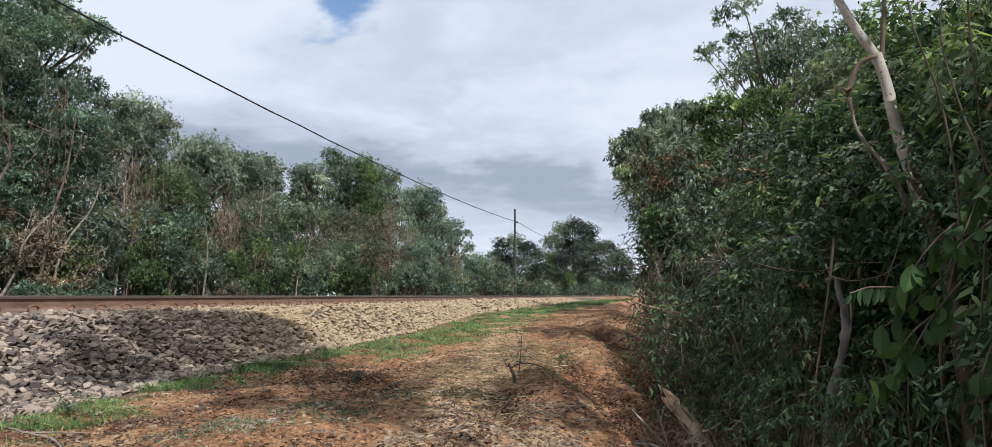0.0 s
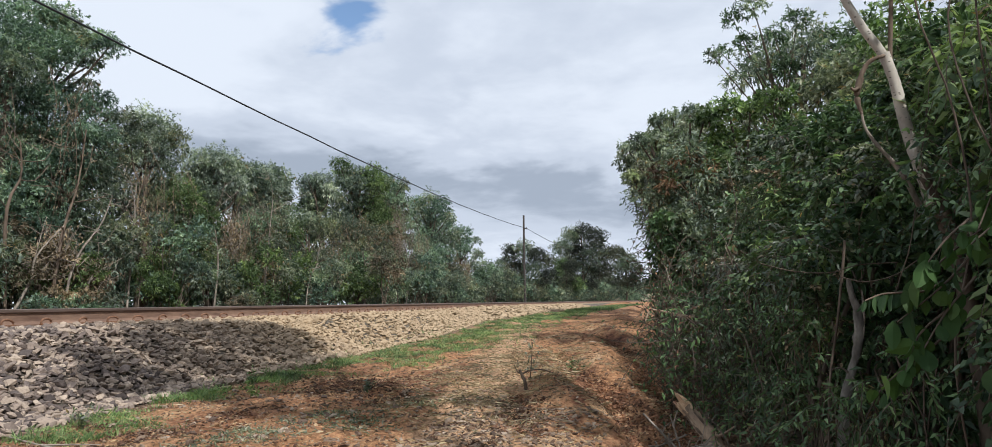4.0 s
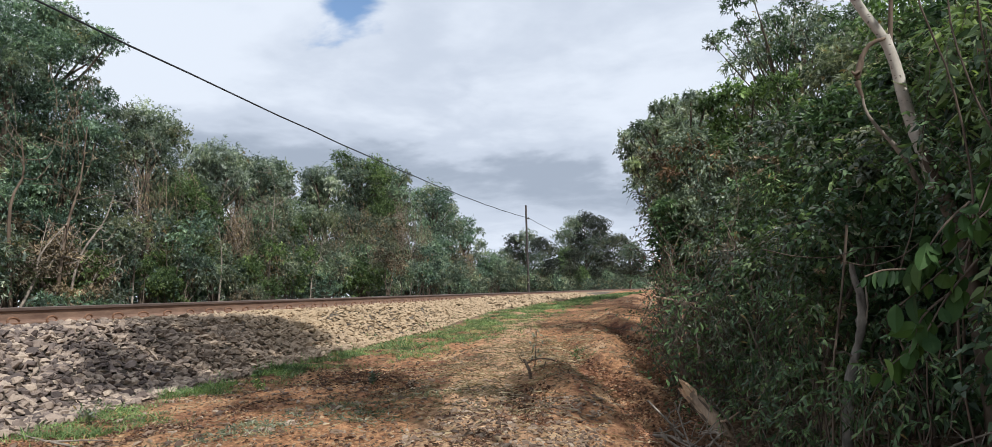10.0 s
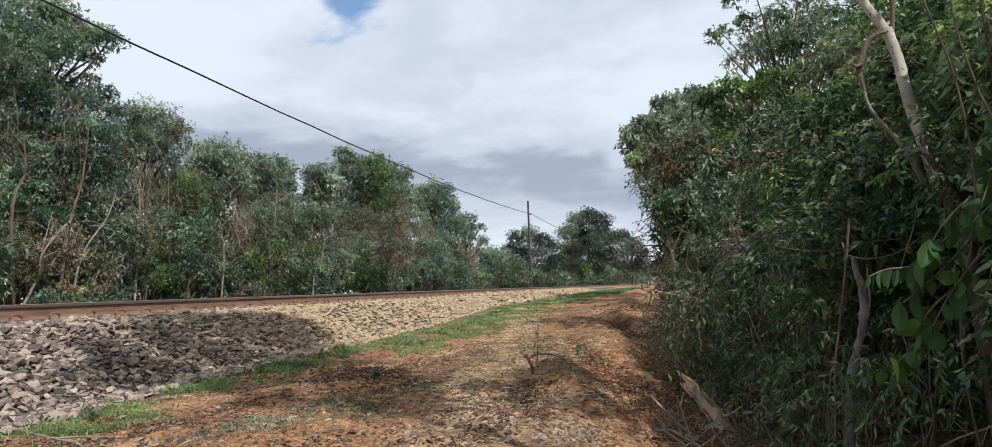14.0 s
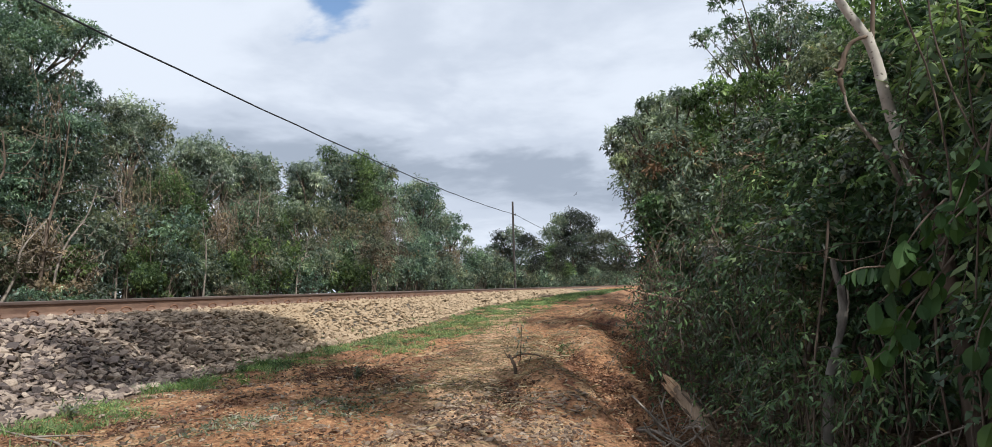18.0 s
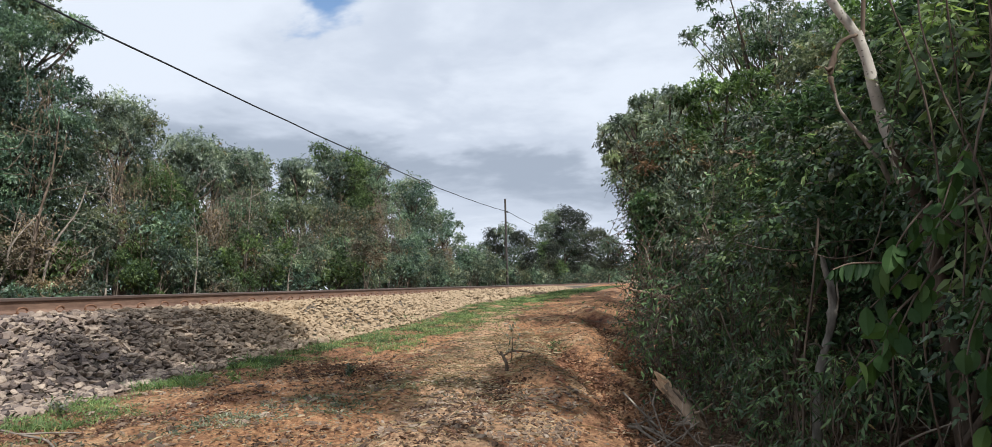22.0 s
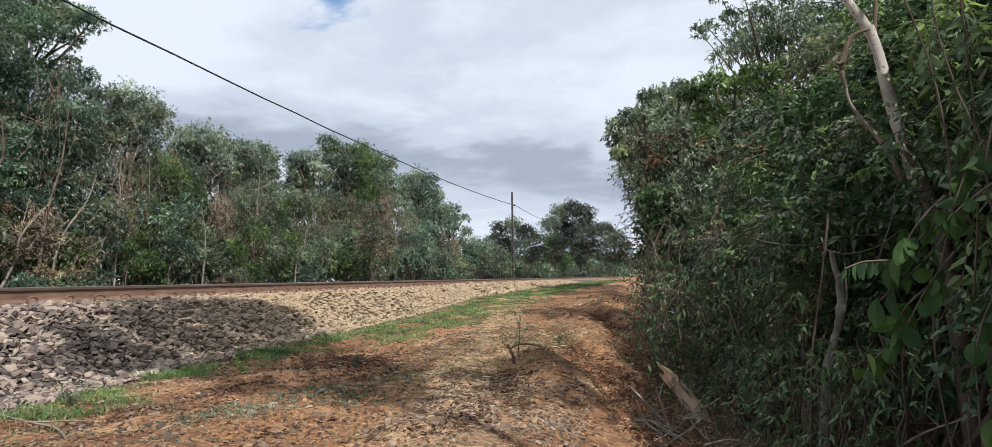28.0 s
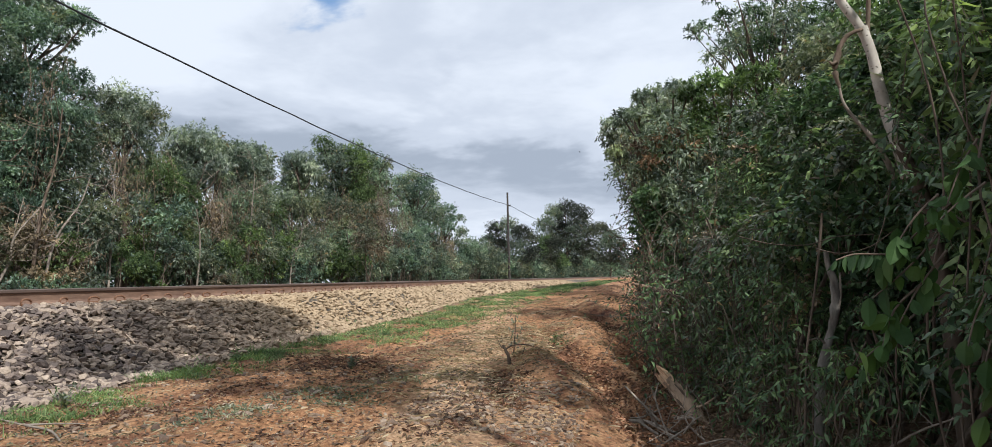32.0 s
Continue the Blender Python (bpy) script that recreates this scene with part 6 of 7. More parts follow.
def make_vine_stems():
    rng = np.random.RandomState(64)
    for k in range(9):
        x, y = 1.28 + 0.05 * k + rng.normal() * 0.05, 3.35 + rng.normal() * 0.25
        t = thing("hanging_vine", (x, y, 0.5), "thin grey vine stem hanging in the thicket", "vine", "vine stems in the thicket")
        pts = [(x + rng.normal() * 0.05, y + rng.normal() * 0.06, z) for z in np.linspace(0.5, 3.6, 7)]
        part("stem", tube(Geo(), spline(pts, 24), (0.006, 0.004), 5, 0.08, rng), BARK_DARK, t, smooth=True)
    b = thing("bare_branch", (0.9, 9.0, 1.5), "broken yellowish branch sticking out of the thicket", "branch")
    part("stem", tube(Geo(), spline([(0.95, 9.0, 1.45), (0.67, 9.0, 1.51), (0.31, 9, 1.57), (0.02, 9, 1.635), (-0.05, 9.0, 1.62), (-0.1, 8.95, 1.5)], 18), (0.02, 0.016, 0.009), 6, 0.04, rng), BARK_LOG, b, smooth=True)
    # bare twigs reaching out under the far crown
    for k in range(7):
        a = np.array([0.35, 12.6 + rng.normal() * 0.3, 2.0 + 0.25 * k])
        w = thing("bare_twig", tuple(a), "thin leafless twigs reaching out of the thicket", "branch", "bare twigs")
        e = a + np.array([-rng.uniform(0.5, 0.8), rng.normal() * 0.2, rng.uniform(0.0, 0.35)])
        ln = spline([a, (a + e) / 2 + rng.normal(size=3) * 0.06, e], 8)
        part("stem", tube(Geo(), ln, (0.014, 0.004), 4), BARK_DARK, w)
        for q in range(5):
            p = ln[rng.randint(2, 8)]
            part("twig", tube(Geo(), [p, p + np.array([-rng.uniform(0.05, 0.25), rng.normal() * 0.1, rng.normal() * 0.15])], (0.005, 0.002), 3), BARK_DARK, w)


make_vine_stems()


def make_tangle():
    """Brown leafless tangles in the thicket's far end, and withered leaves at its foot."""
    for k, (y, top) in enumerate(((7.6, 1.5), (8.6, 1.7), (9.7, 1.9), (10.8, 2.3), (11.9, 2.9), (12.8, 3.3))):
        rng = np.random.RandomState(1700 + k)
        x = float(front(y, 1.6))
        z0 = float(ground_z(x, y))
        t = thing("dry_tangle", (x, y, z0), "brown leafless tangle of dead creepers in the thicket", "creeper", "dead creepers in the thicket")
        g, lf, ps, green = Geo(), Geo(), [], []
        for i in range(100):
            z = z0 + (top - z0) * rng.random() ** 0.8
            a = np.array([x + rng.normal() * 0.15 - 0.08, y + rng.normal() * 0.5, z])
            e = a + np.array([rng.normal() * 0.25 - 0.05, rng.normal() * 0.35, rng.normal() * 0.4 - 0.1])
            ln = spline([a, (a + e) / 2 + rng.normal(size=3) * 0.08, e], 6)
            tube(g, ln, (0.005, 0.003), 3, caps=False)
            ps.append(ln[rng.randint(0, 6, 2)])
            green.append(ln[rng.randint(0, 6, 5)] + rng.normal(size=(5, 3)) * 0.04)
        part("creeper_mass", g, BARK_DARK, t)["kind"] = "stuff"
        q = np.concatenate(ps)
        part("withered_leaves", leaves(lf, rng, q, rng.normal(size=q.shape) - np.array([0, 0, 0.6]), rng.uniform(0.03, 0.07, len(q)), 0.022, False), LEAF_ROTTEN, t)["kind"] = "stuff"
        q = np.concatenate(green)
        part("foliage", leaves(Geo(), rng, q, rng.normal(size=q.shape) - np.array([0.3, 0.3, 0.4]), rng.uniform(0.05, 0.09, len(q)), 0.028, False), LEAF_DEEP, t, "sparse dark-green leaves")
    for k, (x, y) in enumerate(((0.95, 5.9), (1.1, 5.5), (0.85, 6.6), (1.3, 5.0))):
        rng = np.random.RandomState(1720 + k)
        z0 = float(ground_z(x, y))
        t = thing("withered_shrub", (x, y, z0), "withered brown shrub drooping at the thicket's foot", "bush", "withered shrubs at the thicket's foot")
        base = np.array([x, y, z0]) + np.abs(rng.normal(size=(16, 3))) * np.array([0.15, 0.15, 0.22])
        tw = Geo()
        g = sprigs(Geo(), tw, rng, base, rng.normal(size=(16, 3)) + np.array([-0.6, -0.6, 0.7]), 0.3, 12, 0.09, 0.26, 0.9)
        part("foliage", g, LEAF_DRY, t)
        part("twig_mass", tw, BARK_DRY, t)["kind"] = "stuff"
    rng = np.random.RandomState(1740)
    for k, pts in enumerate((((0.7, 7.0, 3.0), (0.75, 6.9, 2.5), (0.62, 6.8, 2.1), (0.66, 6.8, 1.9)), ((0.55, 7.6, 2.2), (0.35, 7.4, 2.35), (0.2, 7.3, 2.15), (0.12, 7.2, 1.9)), ((0.4, 9.2, 1.5), (0.25, 9.0, 1.75), (0.2, 8.9, 1.6), (0.2, 8.8, 1.2)), ((0.62, 4.6, 1.95), (0.8, 4.58, 1.9), (1.0, 4.6, 1.89), (1.15, 4.6, 1.93), (1.36, 4.62, 1.94)), ((1.34, 4.2, 2.2), (1.3, 4.2, 2.0), (1.25, 4.2, 1.86), (1.2, 4.22, 1.7)), ((1.0, 4.4, 1.86), (1.12, 4.38, 1.83), (1.26, 4.35, 1.86), (1.38, 4.35, 1.94)), ((1.18, 5.0, 2.1), (1.13, 5.0, 1.74), (1.09, 5.0, 1.5), (1.04, 5.0, 1.2), (1.0, 5.0, 0.6)), ((1.1, 3.5, 1.4), (1.09, 3.5, 1.22), (1.097, 3.5, 1.15), (1.073, 3.5, 1.075), (1.055, 3.5, 1.06), (1.045, 3.5, 1.12)))):
        t = thing("liana", pts[0], "bent bare liana looping out of the thicket", "vine", "vine stems in the thicket")
        part("stem", tube(Geo(), spline(pts, 16), (0.0035 if k != 6 else 0.009, 0.003 if k != 6 else 0.007), 5, 0.05, rng), BARK_DARK, t, smooth=True)


make_tangle()


def make_twine():
    """Thin dead strands trailing over the thicket's face."""
    rng = np.random.RandomState(1760)
    for k in range(46):
        y = rng.uniform(5.3, 12.8)
        z = rng.uniform(1.0, 3.0)
        back = max(0.0, (z - 1.6) / 1.35) if y < 11.5 else 0.0
        x = float(front(y, z)) + back - 0.04
        a = np.array([x, y, z])
        if rng.random() < 0.6:
            e = a + np.array([rng.normal() * 0.12 - 0.1, rng.normal() * 0.2, -rng.uniform(0.4, 1.1)])
        else:
            e = a + np.array([rng.normal() * 0.2, rng.normal() * 0.7, rng.normal() * 0.2])
        e[2] = max(e[2], 0.75)
        t = thing("dead_strand", tuple(a), "thin dead creeper strand trailing over leaves", "creeper", "dead strands on the thicket")
        pts = [a, a * 0.66 + e * 0.34 + rng.normal(size=3) * 0.08, a * 0.33 + e * 0.67 + rng.normal(size=3) * 0.08, e]
        part("stem", tube(Geo(), spline(pts, 12), (0.005, 0.003), 4, 0.08, rng), BARK_DRY if k % 2 else BARK, t)


make_twine()


def make_verge():
    """A cut sapling, a bleached stick and small weeds on the bank."""
    rng = np.random.RandomState(65)
    z = float(ground_z(-1.3, 7.7))
    s = thing("cut_sapling", (-1.3, 7.7, z), "cut brown sapling stub with a broken side branch", "sapling")
    stem = part("stem", tube(Geo(), spline([(-1.3, 7.7, z - 0.03), (-1.315, 7.7, z + 0.08), (-1.35, 7.7, z + 0.16), (-1.37, 7.7, z + 0.2)], 9), (0.02, 0.017, 0.015, 0.012), 7, 0.12, rng), BARK_DARK, s)
    part("side_branch", tube(Geo(), spline([(-1.355, 7.7, z + 0.15), (-1.25, 7.69, z + 0.2), (-1.1, 7.67, z + 0.2), (-0.95, 7.65, z + 0.15)], 10), (0.010, 0.008, 0.003), 5, 0.1, rng), BARK_DARK, stem)
    part("side_branch", tube(Geo(), spline([(-1.2, 7.68, z - 0.02), (-1.18, 7.68, z + 0.06), (-1.14, 7.67, z + 0.18)], 7), (0.007, 0.004), 5, 0.1, rng), BARK_DARK, stem)
    part("side_branch", tube(Geo(), spline([(-1.34, 7.7, z + 0.14), (-1.4, 7.72, z + 0.19), (-1.43, 7.72, z + 0.26)], 7), (0.006, 0.003), 5, 0.1, rng), BARK_DARK, stem)
    up = np.array([(-1.27, 7.75, z + 0.1), (-1.25, 7.75, z + 0.3), (-1.24, 7.76, z + 0.48)])
    part("shoot", tube(Geo(), up, (0.006, 0.003), 4), BARK_DARK, s)
    n = 60
    p = up[0] + (up[2] - up[0]) * rng.random((n, 1)) + rng.normal(size=(n, 3)) * 0.03
    part("foliage", leaves(Geo(), rng, p, rng.normal(size=(n, 3)) + np.array([0, 0, 0.3]), 0.05, 0.016), LEAF_OLIVE, s)
    st = thing("bleached_stick", (-4.1, 4.5, 0.84), "bleached grey stick lying on the earth", "stick")
    zz = lambda x, y: float(ground_z(x, y)) + 0.03
    part("stem", tube(Geo(), spline([(x, y, zz(x, y)) for x, y in ((-4.5, 4.62), (-4.15, 4.52), (-3.85, 4.42), (-3.6, 4.22), (-3.5, 4.05))], 14), (0.005, 0.009, 0.008, 0.004), 6, 0.06, rng), BARK_DRY, st, smooth=True)
    part("twig", tube(Geo(), [(-4.15, 4.52, zz(-4.15, 4.52)), (-3.98, 4.62, zz(-3.98, 4.62) + 0.02), (-3.8, 4.68, zz(-3.8, 4.68))], (0.009, 0.004), 5), BARK_DRY, st)
    for k, (x, y, h) in enumerate([(-2.75, 7.0, 0.14), (-1.0, 9.4, 0.16), (-3.9, 6.9, 0.16), (-4.4, 5.2, 0.18), (-4.3, 7.6, 0.22)]):
        z = float(ground_z(x, y))
        w = thing("weed", (x, y, z), "small green weed growing on the bare earth", "weed", "weeds on the bank")
        m = 5
        tips = []
        for i in range(m):
            e = np.array([x, y, z]) + np.array([rng.normal() * h * 0.4, rng.normal() * h * 0.4, h * rng.uniform(0.6, 1.1)])
            part("stem", tube(Geo(), [(x, y, z - 0.01), e], (0.003, 0.0015), 3), GRASS, w)
            tips.append(e)
        q = np.repeat(np.array(tips), 14, 0) * 1.0
        b = np.array([x, y, z])
        q = b + (q - b) * rng.uniform(0.25, 1.05, (len(q), 1))
        part("foliage", leaves(Geo(), rng, q, rng.normal(size=q.shape) + np.array([0, 0, 0.2]), 0.05, 0.016), GRASS if k % 3 else LEAF_OLIVE, w)


make_verge()


# ---- stones, grass, straw ----
def stone_set(rng, n):
    """Angular broken stone shapes: hulls of ten points."""
    out, tris = [], []
    while len(out) < n:
        p = unit(rng.normal(size=(10, 3)))
        if np.sort(np.linalg.norm(p[:, None] - p[None], axis=-1) + np.eye(10) * 9, axis=None)[0] < 0.45:
            continue
        p = p * np.array([rng.uniform(0.95, 1.45), rng.uniform(0.6, 0.95), rng.uniform(0.36, 0.62)]) * rng.uniform(0.93, 1.07, (10, 1))
        bm = bmesh.new()
        for q in p:
            bm.verts.new(q)
        bmesh.ops.convex_hull(bm, input=bm.verts)
        bmesh.ops.triangulate(bm, faces=bm.faces)
        bm.verts.ensure_lookup_table()
        bm.verts.index_update()
        f = [[v.index for v in face.verts] for face in bm.faces]
        if len(f) == 16 and all(v.link_faces for v in bm.verts):
            out.append(np.array([v.co[:] for v in bm.verts]))
            tris.append(np.array(f))
        bm.free()
    return out, tris


SHAPES, STONE_TRI = stone_set(np.random.RandomState(7), 24)


def random_turns(rng, n, tilt=0.6):
    a, b, c = rng.uniform(0, 2 * np.pi, n), rng.normal(size=n) * tilt, rng.normal(size=n) * tilt
    ca, sa, cb, sb, cc, sc = np.cos(a), np.sin(a), np.cos(b), np.sin(b), np.cos(c), np.sin(c)
    z, o = np.zeros(n), np.ones(n)
    Rz = np.stack([ca, -sa, z, sa, ca, z, z, z, o], -1).reshape(-1, 3, 3)
    Rx = np.stack([o, z, z, z, cb, -sb, z, sb, cb], -1).reshape(-1, 3, 3)
    Ry = np.stack([cc, z, sc, z, o, z, -sc, z, cc], -1).reshape(-1, 3, 3)
    return Rz @ Rx @ Ry


def stones(geo, rng, pos, size, tilt=0.38):
    n = len(pos)
    R = random_turns(rng, n, tilt)
    which = rng.randint(0, len(SHAPES), n)
    V = np.stack(SHAPES)[which]
    v = np.einsum("nij,nkj->nki", R, V) * np.broadcast_to(size, n)[:, None, None] + pos[:, None]
    f = (np.stack(STONE_TRI)[which] + (np.arange(n) * 10)[:, None, None]).reshape(-1, 3)
    return geo.add(v.reshape(-1, 3), f)


def scatter(rng, n, x0, x1, y0, y1, lift=0.0, power=1.0):
    y = y0 + (y1 - y0) * rng.random(n) ** power
    x = rng.uniform(x0, x1, n)
    return np.stack([x + bend(y), y, ground_z(x + bend(y), y) + lift], -1)


def single_stones(rng, parent, material, n, x0, x1, y0, y1, lo, hi):
    """Stones near the camera, each an object on one of a few shared meshes."""
    shapes = []
    for v, f in zip(SHAPES[:12], STONE_TRI):
        me = Geo().add(v, f).mesh("stone")
        me.materials.append(material)
        shapes.append(me)
    base = parent.matrix_basis.inverted() if parent is not None else Matrix()
    p = scatter(rng, n, x0, x1, y0, y1, 0.016)
    for k, (x, y, z) in enumerate(p):
        s = rng.uniform(lo, hi)
        ob = part("stone", shapes[k % 12], material, parent, local=base @ pose(x, y, z + s * 0.15, rng.normal() * 30, rng.normal() * 30, rng.uniform(0, 360)) @ Matrix.Diagonal((s, s, s, 1)))


def make_ballast():
    rng = np.random.RandomState(8)
    bed = thing("ballast_bed", (-5.6, 5, 1.0), "crushed grey-tan stone ballast banked beside the rails", "ballast", kind="structure")
    g = Geo()
    for n, x0, x1, y0, y1, lo, hi in ((11000, -6.72, -4.6, 3.0, 12.5, 0.022, 0.06), (5200, -6.72, -4.7, 12.5, 24, 0.028, 0.058), (2600, -6.7, -4.7, 24, 60, 0.05, 0.1), (500, -8.9, -7.1, 3, 14, 0.03, 0.05)):
        p = scatter(rng, n, x0, x1, y0, y1, 0.008)
        s = rng.uniform(lo, hi, n) * rng.choice([1, 1, 1, 1.35], n)
        p[:, 2] += s * rng.uniform(-0.1, 0.55, n)
        hid = (p[:, 0] < -6.75) & (p[:, 0] > -7.05)
        stones(g, rng, p[~hid], s[~hid])
    st = part("ballast_stones", g, BALLAST, bed)
    st["kind"] = "stuff"
    single_stones(rng, bed, BALLAST, 300, -5.6, -4.7, 4.0, 8.0, 0.035, 0.062)
    return bed


def make_bank_stones():
    rng = np.random.RandomState(9)
    g = Geo()
    for n, x0, x1, y0, y1, lo, hi in ((2400, -4.9, -0.2, 3.4, 8, 0.007, 0.022), (420, -4.8, -1.4, 3.4, 7.5, 0.022, 0.05), (1500, -1.6, -0.4, 4.4, 6.4, 0.012, 0.034), (1500, -4.6, 0.2, 8, 18, 0.01, 0.035), (400, -4.4, 0, 18, 36, 0.02, 0.05)):
        p = scatter(rng, n, x0, x1, y0, y1)
        s = lo + (hi - lo) * rng.random(n) ** 2
        p[:, 2] += s * 0.05
        stones(g, rng, p, s, 0.2)
    c = Geo()
    for n, x0, x1, y0, y1, lo, hi in ((5000, -4.7, 0.35, 3.4, 9, 0.007, 0.026), (3000, -4.5, 0.35, 9, 20, 0.012, 0.03)):
        p = scatter(rng, n, x0, x1, y0, y1)
        s = lo + (hi - lo) * rng.random(n) ** 2
        keep = wave(p[:, 0], p[:, 1], 2.1, 7) + rng.normal(size=n) * 0.6 > -0.35
        stones(c, rng, p[keep], s[keep])
    p = scatter(rng, 2200, -4.3, -0.2, 3.8, 11)
    s = 0.014 + 0.022 * rng.random(2200) ** 2
    keep = wave(p[:, 0], p[:, 1], 1.4, 9) + rng.normal(size=2200) * 0.5 > 0
    stones(c, rng, p[keep], s[keep], 0.45)
    solo("earth_clods", c, CLOD, "crumbled brown and orange clods of earth", "earth", kind="stuff")
    solo("loose_stones", g, GRAVEL, "loose pale and brown stones strewn over bare earth", "stones", kind="stuff")


def blades(geo, rng, p, height, width, lean=0.5, out=0.0):
    n = len(p)
    a = rng.uniform(0, 2 * np.pi, n)
    side = np.stack([np.cos(a), np.sin(a), np.zeros(n)], -1)
    tilt = rng.normal(size=(n, 3)) * lean + out
    tilt[:, 2] = 1
    d = unit(tilt)
    h, w = np.broadcast_to(height, n)[:, None], np.broadcast_to(width, n)[:, None]
    mid = p + d * h * 0.55
    tip = p + d * h + np.stack([d[:, 0], d[:, 1], -np.abs(d[:, 2]) * 0.25], -1) * h * 0.4
    v = np.stack([p - side * w / 2, p + side * w / 2, mid + side * w * 0.4, mid - side * w * 0.4, tip], 1)
    f = (np.array([(0, 1, 2), (0, 2, 3), (3, 2, 4)])[None] + (np.arange(n) * 5)[:, None, None]).reshape(-1, 3)
    return geo.add(v.reshape(-1, 3), f)


def make_grass():
    rng = np.random.RandomState(10)
    n = 13000
    y = 4.2 + 30 * rng.random(n) ** 1.25
    c = np.interp(y, [4, 6, 8, 10, 13, 16, 22, 30, 36], [-4.45, -4.5, -4.45, -4.0, -3.9, -3.8, -3.6, -3.4, -3.4])
    w = np.interp(y, [4, 6, 8, 10, 13, 16, 22, 36], [0.36, 0.36, 0.36, 0.85, 1.0, 0.85, 0.75, 0.7])
    x = c + w * rng.normal(size=n) * 0.62 + 0.12 * np.sin(y * 2.7) + 0.08 * np.sin(y * 6.1)
    patch = wave(x, y, 2.6, 5) + 0.8 * wave(x, y, 6.1, 2) + rng.normal(size=n) * 0.35
    keep = patch > np.interp(y, [4, 7, 8.5, 10, 14], [0.65, 0.45, 0.2, -0.3, -0.45])
    x, y = x[keep], y[keep]
    p = np.repeat(np.stack([x, y], -1), 8, 0)
    tall = np.repeat(rng.uniform(0.5, 1.3, len(x)) * np.clip(0.6 + 0.5 * wave(x, y, 4.3, 8), 0.45, 1.2), 8)
    off = rng.normal(size=p.shape) * 0.035
    p = p + off
    p = np.stack([p[:, 0], p[:, 1], ground_z(p[:, 0], p[:, 1]) - 0.005], -1)
    lean = np.stack([off[:, 0], off[:, 1], np.zeros(len(off))], -1) * 14
    solo("grass", blades(Geo(), rng, p, rng.uniform(0.04, 0.13, len(p)) * tall, np.interp(p[:, 1], [4, 12, 30], [0.008, 0.011, 0.018]), 0.55, lean), GRASS, "strip of short green grass along the ballast's foot", "grass", kind="stuff")
    n = 9000
    q = scatter(rng, n, -4.0, -1.8, 34, 75, -0.005)
    q = q[wave(q[:, 0], q[:, 1], 0.5, 3) + rng.normal(size=n) * 0.4 > -0.1]
    solo("far_grass", blades(Geo(), rng, q, rng.uniform(0.08, 0.2, len(q)), 0.035), GRASS, "far patch of short grass beside the line", "grass", kind="stuff")
    n = 24000
    p = scatter(rng, n, -4.6, 0.2, 3.4, 22, 0.006, 1.3)
    p = p[wave(p[:, 0], p[:, 1], 1.3, 4) + rng.normal(size=n) * 0.5 > -0.2]
    p = np.concatenate([p, scatter(rng, 5000, -2.3, -0.9, 6.0, 12.0, 0.006)])
    n = len(p)
    a = rng.uniform(0, 2 * np.pi, n)
    d = np.stack([np.cos(a), np.sin(a), rng.normal(size=n) * 0.16], -1)
    ln = rng.uniform(0.03, 0.14, n)
    solo("straw", leaves(Geo(), rng, p, d, ln, 0.0045, False), STRAW, "dry straw and litter lying on the earth", "straw", kind="stuff")
    n = 8000
    p = scatter(rng, n, -4.4, 0.9, 3.4, 20, 0.01, 1.3)
    p = np.concatenate([p, scatter(rng, 3500, 0.0, 1.5, 4.4, 8.5, 0.01)])
    n = len(p)
    d = np.stack([rng.normal(size=n), rng.normal(size=n), rng.normal(size=n) * 0.25], -1)
    solo("fallen_leaves", leaves(Geo(), rng, p, d, rng.uniform(0.02, 0.05, n), 0.018, False), LEAF_LITTER, "dead brown leaves scattered over the bank", "leaves", kind="stuff")


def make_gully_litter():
    """Dead leaves washed into the furrows of the bank; their dark colour doubles as shade."""
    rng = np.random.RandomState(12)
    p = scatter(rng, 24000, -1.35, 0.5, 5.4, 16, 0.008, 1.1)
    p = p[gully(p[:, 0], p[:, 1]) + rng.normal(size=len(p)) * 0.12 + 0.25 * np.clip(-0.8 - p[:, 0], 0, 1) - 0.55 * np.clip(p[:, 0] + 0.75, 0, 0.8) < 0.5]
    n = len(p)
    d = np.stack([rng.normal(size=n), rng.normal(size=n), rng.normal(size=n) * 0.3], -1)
    solo("gully_litter", leaves(Geo(), rng, p, d, rng.uniform(0.02, 0.06, n), 0.024, False), LEAF_ROTTEN, "rotten leaves washed into furrows of the bank, darkened for shade", "leaves", kind="stuff")


def make_far_verge():
    """Dry grass and low weeds between the far rail and the trees."""
    rng = np.random.RandomState(13)
    n = 15000
    p = scatter(rng, n, -13.2, -10.4, 8, 70, -0.01, 1.3)
    p = p[wave(p[:, 0], p[:, 1], 1.1, 6) + rng.normal(size=n) * 0.5 + 0.35 * (p[:, 0] + 11.8) < 0.3]
    h = rng.uniform(0.12, 0.55, len(p)) * np.clip(0.6 + 0.5 * wave(p[:, 0], p[:, 1], 0.9, 2), 0.4, 1.3)
    m = rng.random(len(p)) < 0.45
    solo("verge_grass", blades(Geo(), rng, p[m], h[m], 0.022, 0.6), GRASS, "rough green grass below the trees beyond the rails", "grass", kind="stuff")
    solo("dry_verge_grass", blades(Geo(), rng, p[~m], h[~m], 0.02, 0.7), STRAW, "dry yellow grass below the trees beyond the rails", "grass", kind="stuff")


